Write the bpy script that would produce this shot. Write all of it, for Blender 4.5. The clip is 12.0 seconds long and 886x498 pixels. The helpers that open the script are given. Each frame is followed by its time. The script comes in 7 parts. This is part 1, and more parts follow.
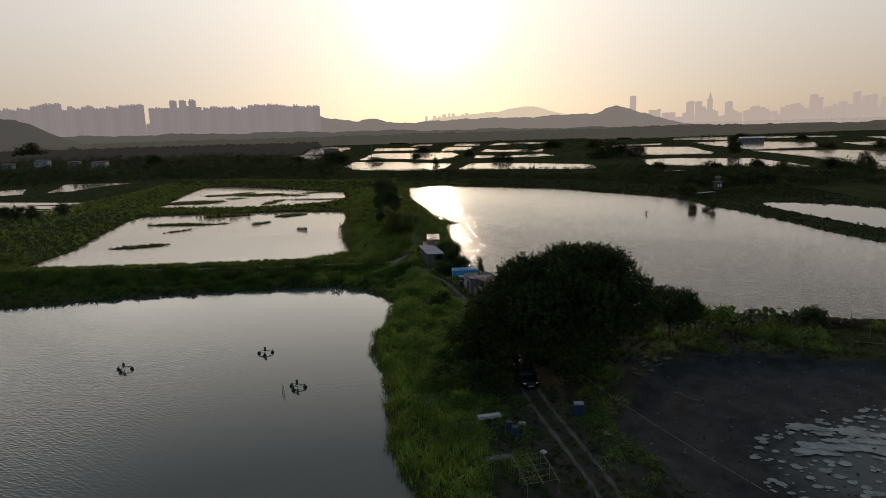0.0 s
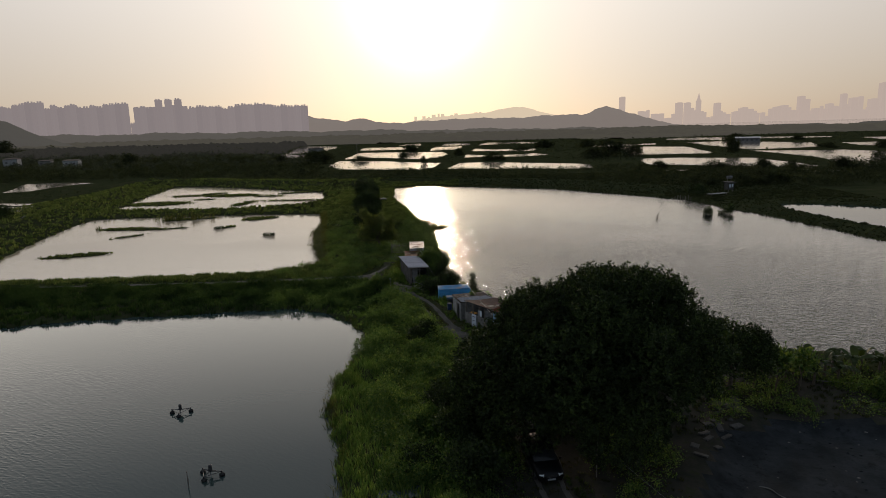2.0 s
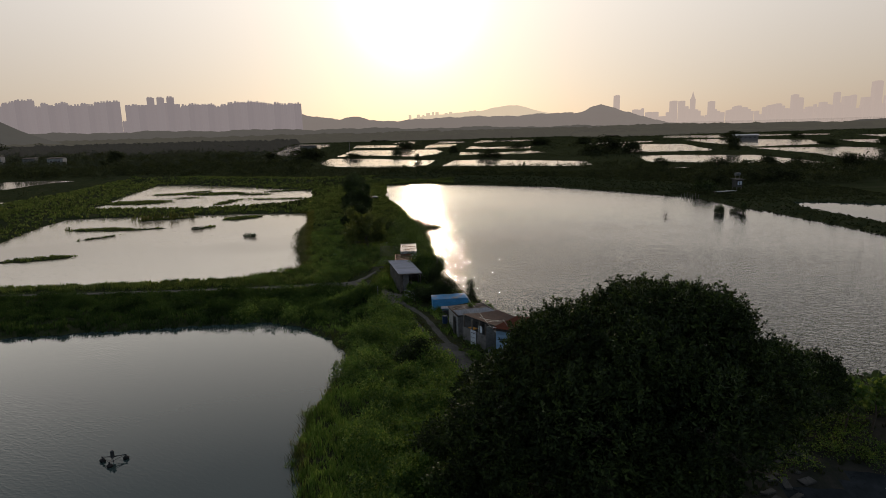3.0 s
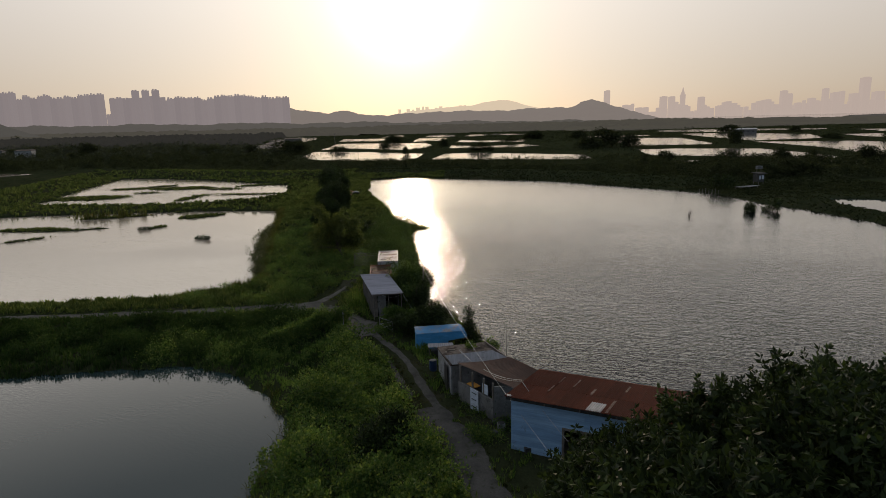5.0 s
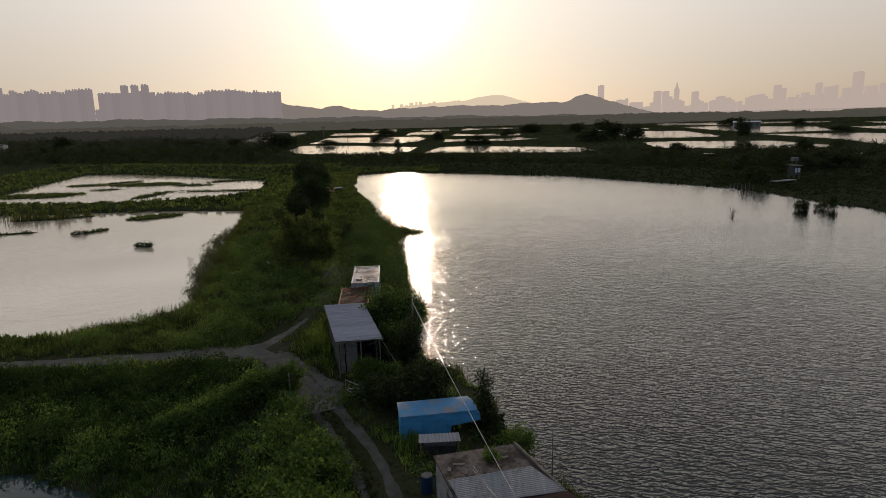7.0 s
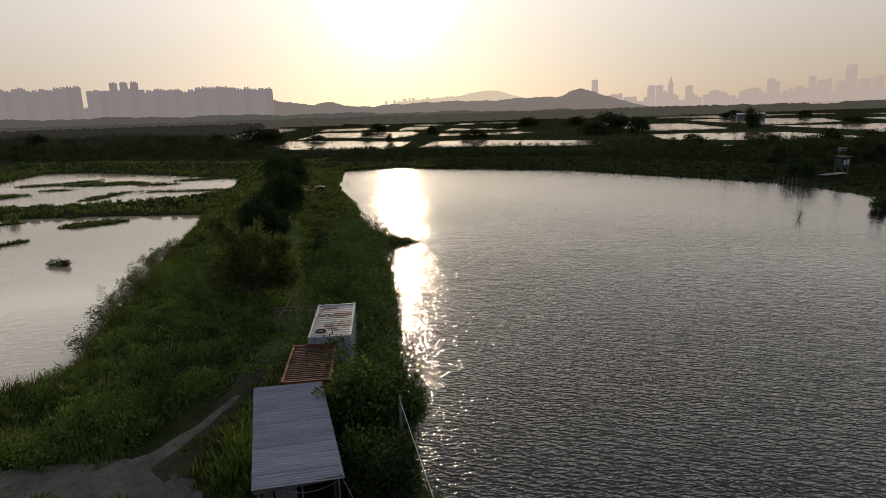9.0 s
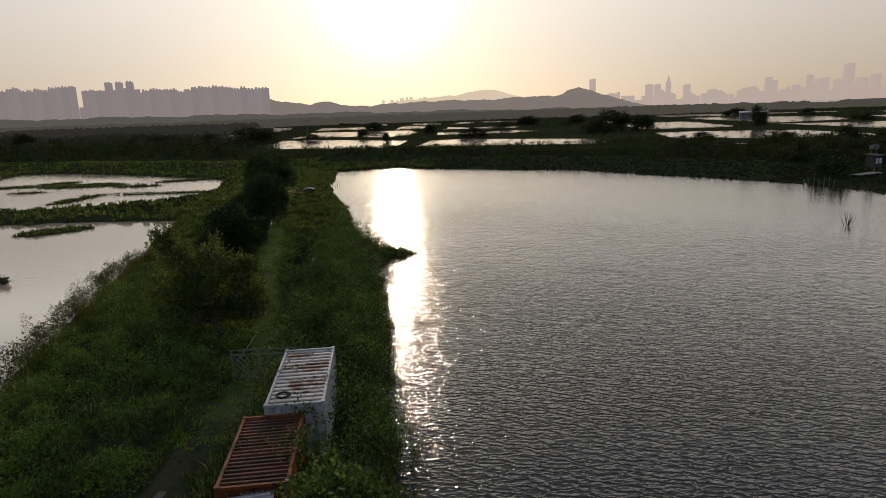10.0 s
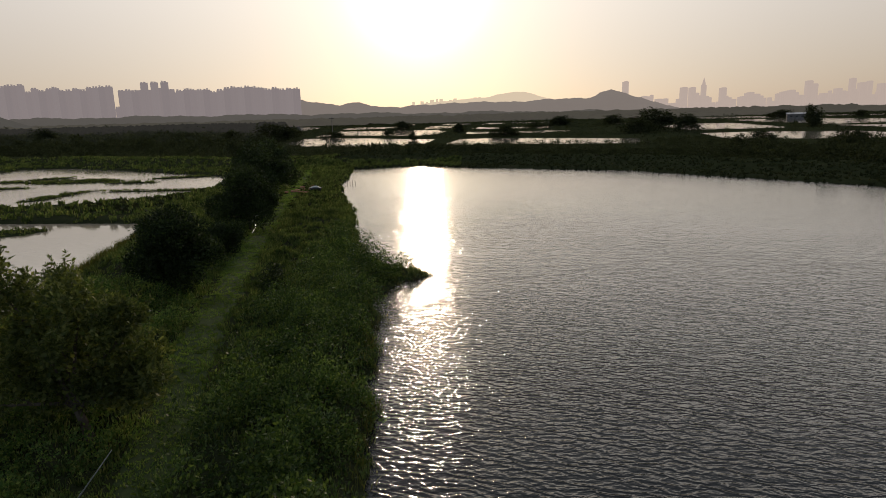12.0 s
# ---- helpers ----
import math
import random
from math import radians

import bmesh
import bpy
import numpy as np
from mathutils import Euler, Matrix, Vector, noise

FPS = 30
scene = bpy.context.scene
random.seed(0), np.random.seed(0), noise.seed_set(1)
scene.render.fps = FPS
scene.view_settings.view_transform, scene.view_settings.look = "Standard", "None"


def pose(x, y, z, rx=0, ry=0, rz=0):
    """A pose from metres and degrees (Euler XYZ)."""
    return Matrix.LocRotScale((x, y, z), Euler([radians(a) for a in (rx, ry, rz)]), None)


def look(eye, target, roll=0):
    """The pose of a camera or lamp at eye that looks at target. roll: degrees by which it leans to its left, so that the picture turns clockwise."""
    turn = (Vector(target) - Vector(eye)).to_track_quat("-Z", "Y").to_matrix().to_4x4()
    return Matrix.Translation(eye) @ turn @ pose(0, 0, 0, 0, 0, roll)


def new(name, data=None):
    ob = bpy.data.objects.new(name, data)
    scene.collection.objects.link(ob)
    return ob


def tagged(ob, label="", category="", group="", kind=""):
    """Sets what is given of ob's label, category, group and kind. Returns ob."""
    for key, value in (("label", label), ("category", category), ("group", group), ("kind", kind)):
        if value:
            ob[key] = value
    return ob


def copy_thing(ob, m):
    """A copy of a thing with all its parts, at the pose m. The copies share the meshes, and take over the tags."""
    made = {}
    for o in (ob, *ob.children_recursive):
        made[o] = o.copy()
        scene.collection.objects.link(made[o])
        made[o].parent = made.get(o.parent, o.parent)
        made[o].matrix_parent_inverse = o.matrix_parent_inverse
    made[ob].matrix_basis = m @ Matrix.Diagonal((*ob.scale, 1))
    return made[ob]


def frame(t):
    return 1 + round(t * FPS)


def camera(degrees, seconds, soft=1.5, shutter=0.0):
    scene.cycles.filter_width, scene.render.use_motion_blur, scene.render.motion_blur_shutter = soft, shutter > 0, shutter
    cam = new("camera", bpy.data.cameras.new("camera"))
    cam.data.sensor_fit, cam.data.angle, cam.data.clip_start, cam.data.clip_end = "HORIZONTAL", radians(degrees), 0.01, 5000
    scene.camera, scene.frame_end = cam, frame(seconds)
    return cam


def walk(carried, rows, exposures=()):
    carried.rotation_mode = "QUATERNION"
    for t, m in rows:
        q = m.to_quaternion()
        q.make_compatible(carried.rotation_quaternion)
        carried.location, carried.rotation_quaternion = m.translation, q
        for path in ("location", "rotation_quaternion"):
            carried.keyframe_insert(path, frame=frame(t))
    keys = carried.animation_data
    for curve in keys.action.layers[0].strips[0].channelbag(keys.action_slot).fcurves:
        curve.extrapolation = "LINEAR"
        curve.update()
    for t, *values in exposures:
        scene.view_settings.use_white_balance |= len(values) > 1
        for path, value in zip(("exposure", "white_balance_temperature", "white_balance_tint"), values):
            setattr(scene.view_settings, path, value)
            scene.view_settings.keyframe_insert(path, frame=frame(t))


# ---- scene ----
cam = camera(71.0, 12.0, soft=0.7)

# seconds, eye, target, roll
PATH = [
    (0, (2.238, -3.36, 24.431), (2.103, -1.402, 24.046), -1.8),
    (0.5, (1.995, 1.152, 23.798), (1.868, 3.111, 23.416), -1.8),
    (1, (1.735, 6.15, 23.39), (1.617, 8.11, 23.008), -1.8),
    (1.5, (1.72, 10.572, 22.973), (1.61, 12.532, 22.59), -1.6),
    (2, (1.706, 15.13, 22.509), (1.605, 17.09, 22.125), -1.6),
    (2.5, (1.486, 19.753, 22.033), (1.395, 21.713, 21.645), -1.6),
    (3, (1.286, 24.679, 21.326), (1.202, 26.639, 20.937), -1.6),
    (5, (0.708, 43.985, 19.195), (0.656, 45.943, 18.79), -1.4),
    (5.5, (0.493, 48.867, 18.625), (0.448, 50.824, 18.217), -1.4),
    (6, (0.318, 53.851, 18.068), (0.277, 55.808, 17.656), -1.4),
    (6.5, (0.155, 58.742, 17.482), (0.118, 60.699, 17.067), -1.4),
    (7, (-0.034, 63.52, 17.047), (-0.067, 65.475, 16.628), -1.5),
    (9, (-0.955, 82.742, 15.147), (-0.971, 84.695, 14.716), -1.9),
    (9.5, (-1.135, 87.661, 14.811), (-1.147, 89.613, 14.378), -2.0),
    (10, (-1.411, 92.593, 14.408), (-1.42, 94.546, 13.975), -2.0),
    (10.5, (-1.541, 97.518, 13.972), (-1.547, 99.47, 13.537), -2.0),
    (11, (-1.76, 102.631, 13.302), (-1.771, 104.583, 12.867), -2.0),
    (11.5, (-1.835, 107.672, 12.675), (-1.877, 109.623, 12.234), -1.9),
    (12, (-1.309, 109.808, 12.065), (-1.407, 111.761, 11.641), -1.6),
]
walk(cam, [(t, look(eye, target, roll)) for t, eye, target, roll in PATH])

# ---------------- light ----------------
SUN_AZ, SUN_EL = -4.4, 9.6          # degrees right of +y, degrees up
world = bpy.data.worlds.new("evening_sky")
scene.world = world
world.use_nodes = True
wn = world.node_tree
sky = wn.nodes.new("ShaderNodeTexSky")
sky.sky_type = 'NISHITA'
sky.sun_disc = False
sky.sun_elevation = radians(SUN_EL)
sky.sun_rotation = radians(SUN_AZ)
sky.altitude = 0
sky.air_density = 1.0
sky.dust_density = 1.0
sky.ozone_density = 2.0
# thick evening haze evens the clear sky out: warm and bright low towards the sun, cool and dim overhead and behind
way = wn.nodes.new("ShaderNodeTexCoord")
axes = wn.nodes.new("ShaderNodeSeparateXYZ")
wn.links.new(way.outputs["Generated"], axes.inputs[0])
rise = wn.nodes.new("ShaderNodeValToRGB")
# an unseen bright band above the view, added to lighten the ponds' reflections
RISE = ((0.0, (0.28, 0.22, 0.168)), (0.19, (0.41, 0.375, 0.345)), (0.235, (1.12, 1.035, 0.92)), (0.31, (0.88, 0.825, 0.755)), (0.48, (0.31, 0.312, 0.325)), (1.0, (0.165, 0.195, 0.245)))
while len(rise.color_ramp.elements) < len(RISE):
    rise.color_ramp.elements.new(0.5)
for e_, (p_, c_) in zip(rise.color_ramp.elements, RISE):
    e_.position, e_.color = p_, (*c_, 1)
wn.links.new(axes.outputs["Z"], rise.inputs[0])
ahead = wn.nodes.new("ShaderNodeMapRange")
ahead.interpolation_type = 'SMOOTHSTEP'
ahead.inputs["From Min"].default_value, ahead.inputs["From Max"].default_value = -0.35, 0.75
wn.links.new(axes.outputs["Y"], ahead.inputs["Value"])
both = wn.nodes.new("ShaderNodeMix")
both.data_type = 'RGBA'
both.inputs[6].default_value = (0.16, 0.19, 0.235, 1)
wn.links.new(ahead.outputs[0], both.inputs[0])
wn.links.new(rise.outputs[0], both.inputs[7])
haze_light = wn.nodes.new("ShaderNodeVectorMath")
haze_light.operation = 'SCALE'
haze_light.inputs["Scale"].default_value = 22.6
# the haze scatters most light close about the sun
toward = wn.nodes.new("ShaderNodeVectorMath")
toward.operation = 'DOT_PRODUCT'
GLOW_EL = radians(SUN_EL + 1.0)
toward.inputs[1].default_value = (math.sin(radians(SUN_AZ)) * math.cos(GLOW_EL), math.cos(radians(SUN_AZ)) * math.cos(GLOW_EL), math.sin(GLOW_EL))
wn.links.new(way.outputs["Generated"], toward.inputs[0])
near_sun = wn.nodes.new("ShaderNodeMath")
near_sun.operation = 'MAXIMUM'
wn.links.new(toward.outputs["Value"], near_sun.inputs[0])
glow = None
for power, tint in ((9.0, (0.23, 0.205, 0.175)), (70.0, (0.08, 0.07, 0.045)), (420.0, (1.2, 1.03, 0.76))):
    fall = wn.nodes.new("ShaderNodeMath")
    fall.operation = 'POWER'
    fall.inputs[1].default_value = power
    wn.links.new(near_sun.outputs[0], fall.inputs[0])
    ring = wn.nodes.new("ShaderNodeVectorMath")
    ring.operation = 'MULTIPLY_ADD'
    ring.inputs[1].default_value = tint
    wn.links.new(fall.outputs[0], ring.inputs[0])
    if glow:
        wn.links.new(glow.outputs[0], ring.inputs[2])
    glow = ring
lit = wn.nodes.new("ShaderNodeVectorMath")
lit.operation = 'ADD'
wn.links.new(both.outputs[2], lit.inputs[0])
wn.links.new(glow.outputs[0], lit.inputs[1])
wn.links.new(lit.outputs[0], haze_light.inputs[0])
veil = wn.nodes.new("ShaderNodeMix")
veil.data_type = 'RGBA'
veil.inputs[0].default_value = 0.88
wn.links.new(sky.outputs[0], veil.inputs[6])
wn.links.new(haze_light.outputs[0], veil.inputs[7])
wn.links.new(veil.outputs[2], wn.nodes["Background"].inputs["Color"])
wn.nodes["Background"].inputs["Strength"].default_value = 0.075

sun_data = bpy.data.lights.new("sun", 'SUN')
sun_data.energy = 0.72
sun_data.angle = radians(2.5)
sun_data.color = (1.0, 0.74, 0.54)
sun = new("sun", sun_data)
az, el = radians(SUN_AZ), radians(SUN_EL)
to_sun = Vector((math.sin(az) * math.cos(el), math.cos(az) * math.cos(el), math.sin(el)))
sun.matrix_world = look(to_sun * 300, (0, 0, 0))

# ---------------- materials ----------------
def material(name):
    m = bpy.data.materials.new(name)
    m.use_nodes = True
    nt = m.node_tree
    return m, nt, nt.nodes["Principled BSDF"]


def noise_node(nt, scale, detail=4.0, rough=0.6, stretch=None):
    tc = nt.nodes.new("ShaderNodeNewGeometry")
    n = nt.nodes.new("ShaderNodeTexNoise")
    n.inputs["Scale"].default_value = scale
    n.inputs["Detail"].default_value = detail
    n.inputs["Roughness"].default_value = rough
    src = tc.outputs["Position"]
    if stretch:
        mp = nt.nodes.new("ShaderNodeMapping")
        mp.vector_type = 'TEXTURE'
        mp.inputs["Scale"].default_value = [1 / v for v in stretch[:3]]
        if len(stretch) > 3:
            mp.inputs["Rotation"].default_value = (0, 0, radians(stretch[3]))
        nt.links.new(src, mp.inputs["Vector"])
        src = mp.outputs[0]
    nt.links.new(src, n.inputs["Vector"])
    return n


def ramp(nt, src, stops):
    r = nt.nodes.new("ShaderNodeValToRGB")
    e = r.color_ramp.elements
    while len(e) < len(stops):
        e.new(0.5)
    for k, (p, c) in enumerate(stops):
        e[k].position = p
        e[k].color = (*c, 1)
    nt.links.new(src, r.inputs[0])
    return r


def mix(nt, fac, a, b, mode='MIX'):
    m = nt.nodes.new("ShaderNodeMix")
    m.data_type = 'RGBA'
    m.blend_type = mode
    if isinstance(fac, float):
        m.inputs[0].default_value = fac
    else:
        nt.links.new(fac, m.inputs[0])
    for k, v in ((6, a), (7, b)):
        if isinstance(v, tuple):
            m.inputs[k].default_value = (*v, 1)
        else:
            nt.links.new(v, m.inputs[k])
    return m.outputs[2]


def bump(nt, p, src, strength, dist):
    b = nt.nodes.new("ShaderNodeBump")
    b.inputs["Strength"].default_value = strength
    b.inputs["Distance"].default_value = dist
    nt.links.new(src, b.inputs["Height"])
    nt.links.new(b.outputs[0], p.inputs["Normal"])
    return b


def worn(name, a, b, rough=0.7, scale=1.2, fine=14.0, metal=0.0, relief=0.3, dirt=None, lo=0.35, hi=0.65):
    """Two tones in patches, finer grain over them, and dirt where it is given."""
    m, nt, p = material(name)
    big = noise_node(nt, scale, 5.0, 0.65)
    small = noise_node(nt, fine, 3.0, 0.7)
    col = ramp(nt, big.outputs[0], [(lo, a), (hi, b)]).outputs[0]
    grain = ramp(nt, small.outputs[0], [(0.25, (0.72, 0.72, 0.72)), (0.75, (1.2, 1.2, 1.2))]).outputs[0]
    col = mix(nt, 0.6, col, grain, 'MULTIPLY')
    if dirt:
        spots = noise_node(nt, scale * 3.1, 6.0, 0.75)
        f = ramp(nt, spots.outputs[0], [(0.54, (0, 0, 0)), (0.66, (1, 1, 1))]).outputs[0]
        col = mix(nt, f, col, dirt)
    nt.links.new(col, p.inputs["Base Color"])
    p.inputs["Roughness"].default_value = rough
    p.inputs["Metallic"].default_value = metal
    p.inputs["Specular IOR Level"].default_value = 0.5 if rough < 0.7 else 0.06
    bump(nt, p, small.outputs[0], relief, 0.02)
    return m


def foliage(name, a, b, c, rough=0.45, through_light=0.35, gloss=0.4):
    """Leaves: each island in its own tone, part of the light passes through."""
    m, nt, p = material(name)
    g = nt.nodes.new("ShaderNodeNewGeometry")
    r = ramp(nt, g.outputs["Random Per Island"], [(0.0, a), (0.6, b), (1.0, c)])
    n = noise_node(nt, 0.35, 3.0, 0.6)
    tone = ramp(nt, n.outputs[0], [(0.32, (0.42, 0.46, 0.45)), (0.68, (1.3, 1.25, 1.15))])
    col = mix(nt, 0.85, r.outputs[0], tone.outputs[0], 'MULTIPLY')
    nt.links.new(col, p.inputs["Base Color"])
    p.inputs["Roughness"].default_value = rough
    p.inputs["Specular IOR Level"].default_value = gloss
    t = nt.nodes.new("ShaderNodeBsdfTranslucent")
    bright = mix(nt, 1.0, col, (1.5, 1.55, 0.7), 'MULTIPLY')
    nt.links.new(bright, t.inputs["Color"])
    s = nt.nodes.new("ShaderNodeMixShader")
    s.inputs[0].default_value = through_light
    nt.links.new(p.outputs[0], s.inputs[1])
    nt.links.new(t.outputs[0], s.inputs[2])
    nt.links.new(s.outputs[0], nt.nodes["Material Output"].inputs["Surface"])
    return m


def water_material(name, body, length, height, rough, turn, lanes_low=0.35, lee=None, glitter=0.0):
    """Murky pond water: wind waves of the given length with long wandering crests, a crossing train, a finer ripple and calm lanes."""
    m, nt, p = material(name)
    p.inputs["Base Color"].default_value = (*body, 1)
    p.inputs["IOR"].default_value = 1.33
    # the finest ripples spread the sun into a broad soft path
    p.inputs["Coat Weight"].default_value, p.inputs["Coat Roughness"].default_value, p.inputs["Coat IOR"].default_value = glitter, 0.26, 1.33
    p.inputs["Roughness"].default_value = rough

    def math_node(op, a, b_, c=None):
        n = nt.nodes.new("ShaderNodeMath")
        n.operation = op
        for k, v in enumerate((a, b_, c)):
            if v is None:
                continue
            if isinstance(v, float):
                n.inputs[k].default_value = v
            else:
                nt.links.new(v, n.inputs[k])
        return n.outputs[0]

    def train(span_, ang, stretch, wander):
        geo = nt.nodes.new("ShaderNodeNewGeometry")
        mp = nt.nodes.new("ShaderNodeMapping")
        mp.vector_type = 'TEXTURE'
        mp.inputs["Scale"].default_value = (1 / stretch, 1, 1)
        mp.inputs["Rotation"].default_value = (0, 0, radians(ang))
        nt.links.new(geo.outputs["Position"], mp.inputs["Vector"])
        w = nt.nodes.new("ShaderNodeTexWave")
        w.bands_direction = 'Y'
        w.inputs["Scale"].default_value = 0.314 / span_
        w.inputs["Distortion"].default_value = wander
        w.inputs["Detail"].default_value = 2.5
        w.inputs["Detail Scale"].default_value = 2.2
        w.inputs["Detail Roughness"].default_value = 0.55
        nt.links.new(mp.outputs[0], w.inputs["Vector"])
        return math_node('POWER', w.outputs["Fac"], 1.6)

    one = train(length, turn, 0.55, 10.0)
    two = train(length * 0.7, turn + 26, 0.6, 9.0)
    fine = noise_node(nt, 5.0 / length, 2.0, 0.5, (0.6, 1.0, 1.0, turn - 10))
    lanes_ = noise_node(nt, 0.03, 3.0, 0.55, (0.45, 1.0, 1.0, turn))
    calm = ramp(nt, lanes_.outputs[0], [(0.36, (lanes_low,) * 3), (0.58, (1, 1, 1))])
    s = math_node('MULTIPLY_ADD', two, 0.45, one)
    s = math_node('MULTIPLY_ADD', fine.outputs[0], 0.45, s)
    s = math_node('MULTIPLY', s, calm.outputs[0])
    if lee:
        # the bank upwind shelters the water close to it
        where = nt.nodes.new("ShaderNodeVectorMath")
        where.operation = 'DOT_PRODUCT'
        where.inputs[1].default_value = (lee[2], lee[3], 0.0)
        geo = nt.nodes.new("ShaderNodeNewGeometry")
        nt.links.new(geo.outputs["Position"], where.inputs[0])
        open_ = nt.nodes.new("ShaderNodeMapRange")
        open_.interpolation_type = 'SMOOTHSTEP'
        open_.inputs["From Min"].default_value, open_.inputs["From Max"].default_value = lee[1], lee[0]
        open_.inputs["To Min"].default_value, open_.inputs["To Max"].default_value = 1.0, 0.13
        nt.links.new(where.outputs["Value"], open_.inputs["Value"])
        s = math_node('MULTIPLY', s, open_.outputs[0])
    bump(nt, p, s, 1.0, height)
    return m


def hazy(name, col, airlight):
    """A far-distance surface with the lit evening haze painted on as flat emission."""
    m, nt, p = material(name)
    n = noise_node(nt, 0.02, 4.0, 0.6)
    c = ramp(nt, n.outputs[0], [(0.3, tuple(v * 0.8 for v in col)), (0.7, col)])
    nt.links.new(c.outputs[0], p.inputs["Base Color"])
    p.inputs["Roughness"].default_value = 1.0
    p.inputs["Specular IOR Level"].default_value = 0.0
    p.inputs["Emission Color"].default_value = (*airlight, 1)
    p.inputs["Emission Strength"].default_value = HAZE_GLOW
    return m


HAZE_GLOW = 1.0
M_ground, gt, gp = material("earth_and_turf")
gn1, gn2 = noise_node(gt, 0.25, 5.0, 0.6), noise_node(gt, 6.0, 4.0, 0.7)
gc = ramp(gt, gn1.outputs[0], [(0.3, (0.026, 0.032, 0.014)), (0.55, (0.038, 0.043, 0.020)), (0.75, (0.052, 0.048, 0.029))]).outputs[0]
gc = mix(gt, 0.7, gc, ramp(gt, gn2.outputs[0], [(0.3, (0.55, 0.55, 0.55)), (0.7, (1.3, 1.3, 1.3))]).outputs[0], 'MULTIPLY')
gt.links.new(gc, gp.inputs["Base Color"])
gp.inputs["Roughness"].default_value = 0.95
gp.inputs["Specular IOR Level"].default_value = 0.0
bump(gt, gp, gn2.outputs[0], 0.8, 0.12)

M_path = worn("trodden_dirt", (0.075, 0.068, 0.058), (0.130, 0.118, 0.102), 0.95, 0.7, 9.0, 0, 0.6, (0.05, 0.055, 0.025))
M_mud = worn("drying_pond_mud", (0.009, 0.0115, 0.013), (0.026, 0.030, 0.033), 0.8, 0.4, 3.0, 0, 1.0, (0.007, 0.009, 0.0105))
# pale silt dries in a patch where the last water stood
mt = M_mud.node_tree
bsdf = mt.nodes["Principled BSDF"]
place = mt.nodes.new("ShaderNodeNewGeometry")
span = mt.nodes.new("ShaderNodeMapping")
span.vector_type = 'TEXTURE'
span.inputs["Location"].default_value, span.inputs["Scale"].default_value = (41, 38, -0.3), (20.5, 11, 30)
mt.links.new(place.outputs["Position"], span.inputs["Vector"])
reach = mt.nodes.new("ShaderNodeVectorMath")
reach.operation = 'LENGTH'
mt.links.new(span.outputs[0], reach.inputs[0])
broken = noise_node(mt, 0.8, 6.0, 0.7)
edge = mt.nodes.new("ShaderNodeMath")
edge.operation = 'MULTIPLY_ADD'
edge.inputs[1].default_value = 0.5
mt.links.new(broken.outputs[0], edge.inputs[0])
mt.links.new(reach.outputs["Value"], edge.inputs[2])
cover = ramp(mt, edge.outputs[0], [(0.0, (0.85, 0.85, 0.85)), (0.66, (0.55, 0.55, 0.55)), (0.84, (0, 0, 0))])
edge2 = mt.nodes.new("ShaderNodeMath")
edge2.operation = 'MULTIPLY'
edge2.inputs[1].default_value = 0.7
mt.links.new(edge.outputs[0], edge2.inputs[0])
mt.links.new(edge2.outputs[0], cover.inputs[0])
silted = mix(mt, cover.outputs[0], bsdf.inputs["Base Color"].links[0].from_socket, (0.12, 0.134, 0.128))
mt.links.new(silted, bsdf.inputs["Base Color"])
M_water_open = water_material("rippled_pond_water", (0.005, 0.006, 0.007), 0.46, 0.0275, 0.03, -19, 0.75, (225, 95, 0.8, 1.0), 0.13)
M_water_calm = water_material("calm_pond_water", (0.028, 0.044, 0.042), 0.46, 0.010, 0.03, -30, 0.04, (-12, -34, 1.0, 0.15))
# far ponds: pale body colour adds sky shine to the true reflection
M_water_far = water_material("pond_water_painted_shine", (0.20, 0.17, 0.135), 0.9, 0.004, 0.05, -10, 0.4)
# silty body colour, paled further to fill in for reflected sky
M_water_silt = water_material("silty_water_painted_shine", (0.36, 0.29, 0.21), 0.7, 0.006, 0.05, 12, 0.1)
M_grass = foliage("grass_blades", (0.052, 0.078, 0.028), (0.090, 0.120, 0.044), (0.20, 0.205, 0.085), 0.7, 0.42, 0.05)
M_bank_grass = foliage("lush_bank_grass", (0.060, 0.110, 0.032), (0.106, 0.168, 0.050), (0.19, 0.225, 0.08), 0.7, 0.5, 0.05)
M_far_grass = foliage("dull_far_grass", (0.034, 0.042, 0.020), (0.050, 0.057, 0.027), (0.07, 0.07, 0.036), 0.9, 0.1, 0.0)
M_mown = foliage("short_mown_grass", (0.090, 0.15, 0.040), (0.125, 0.185, 0.052), (0.19, 0.22, 0.08), 0.7, 0.45, 0.05)
M_reed = foliage("reed_blades", (0.055, 0.065, 0.02), (0.09, 0.10, 0.035), (0.16, 0.13, 0.06), 0.7, 0.4, 0.05)
M_leaf = foliage("dark_broad_leaves", (0.016, 0.025, 0.010), (0.027, 0.041, 0.015), (0.066, 0.092, 0.028), 0.55, 0.2, 0.12)
M_weed = foliage("weed_leaves", (0.046, 0.088, 0.027), (0.088, 0.140, 0.040), (0.18, 0.215, 0.066), 0.6, 0.42, 0.1)
M_bark = worn("bark", (0.07, 0.055, 0.042), (0.12, 0.10, 0.08), 0.9, 3.0, 20.0, 0, 0.8)

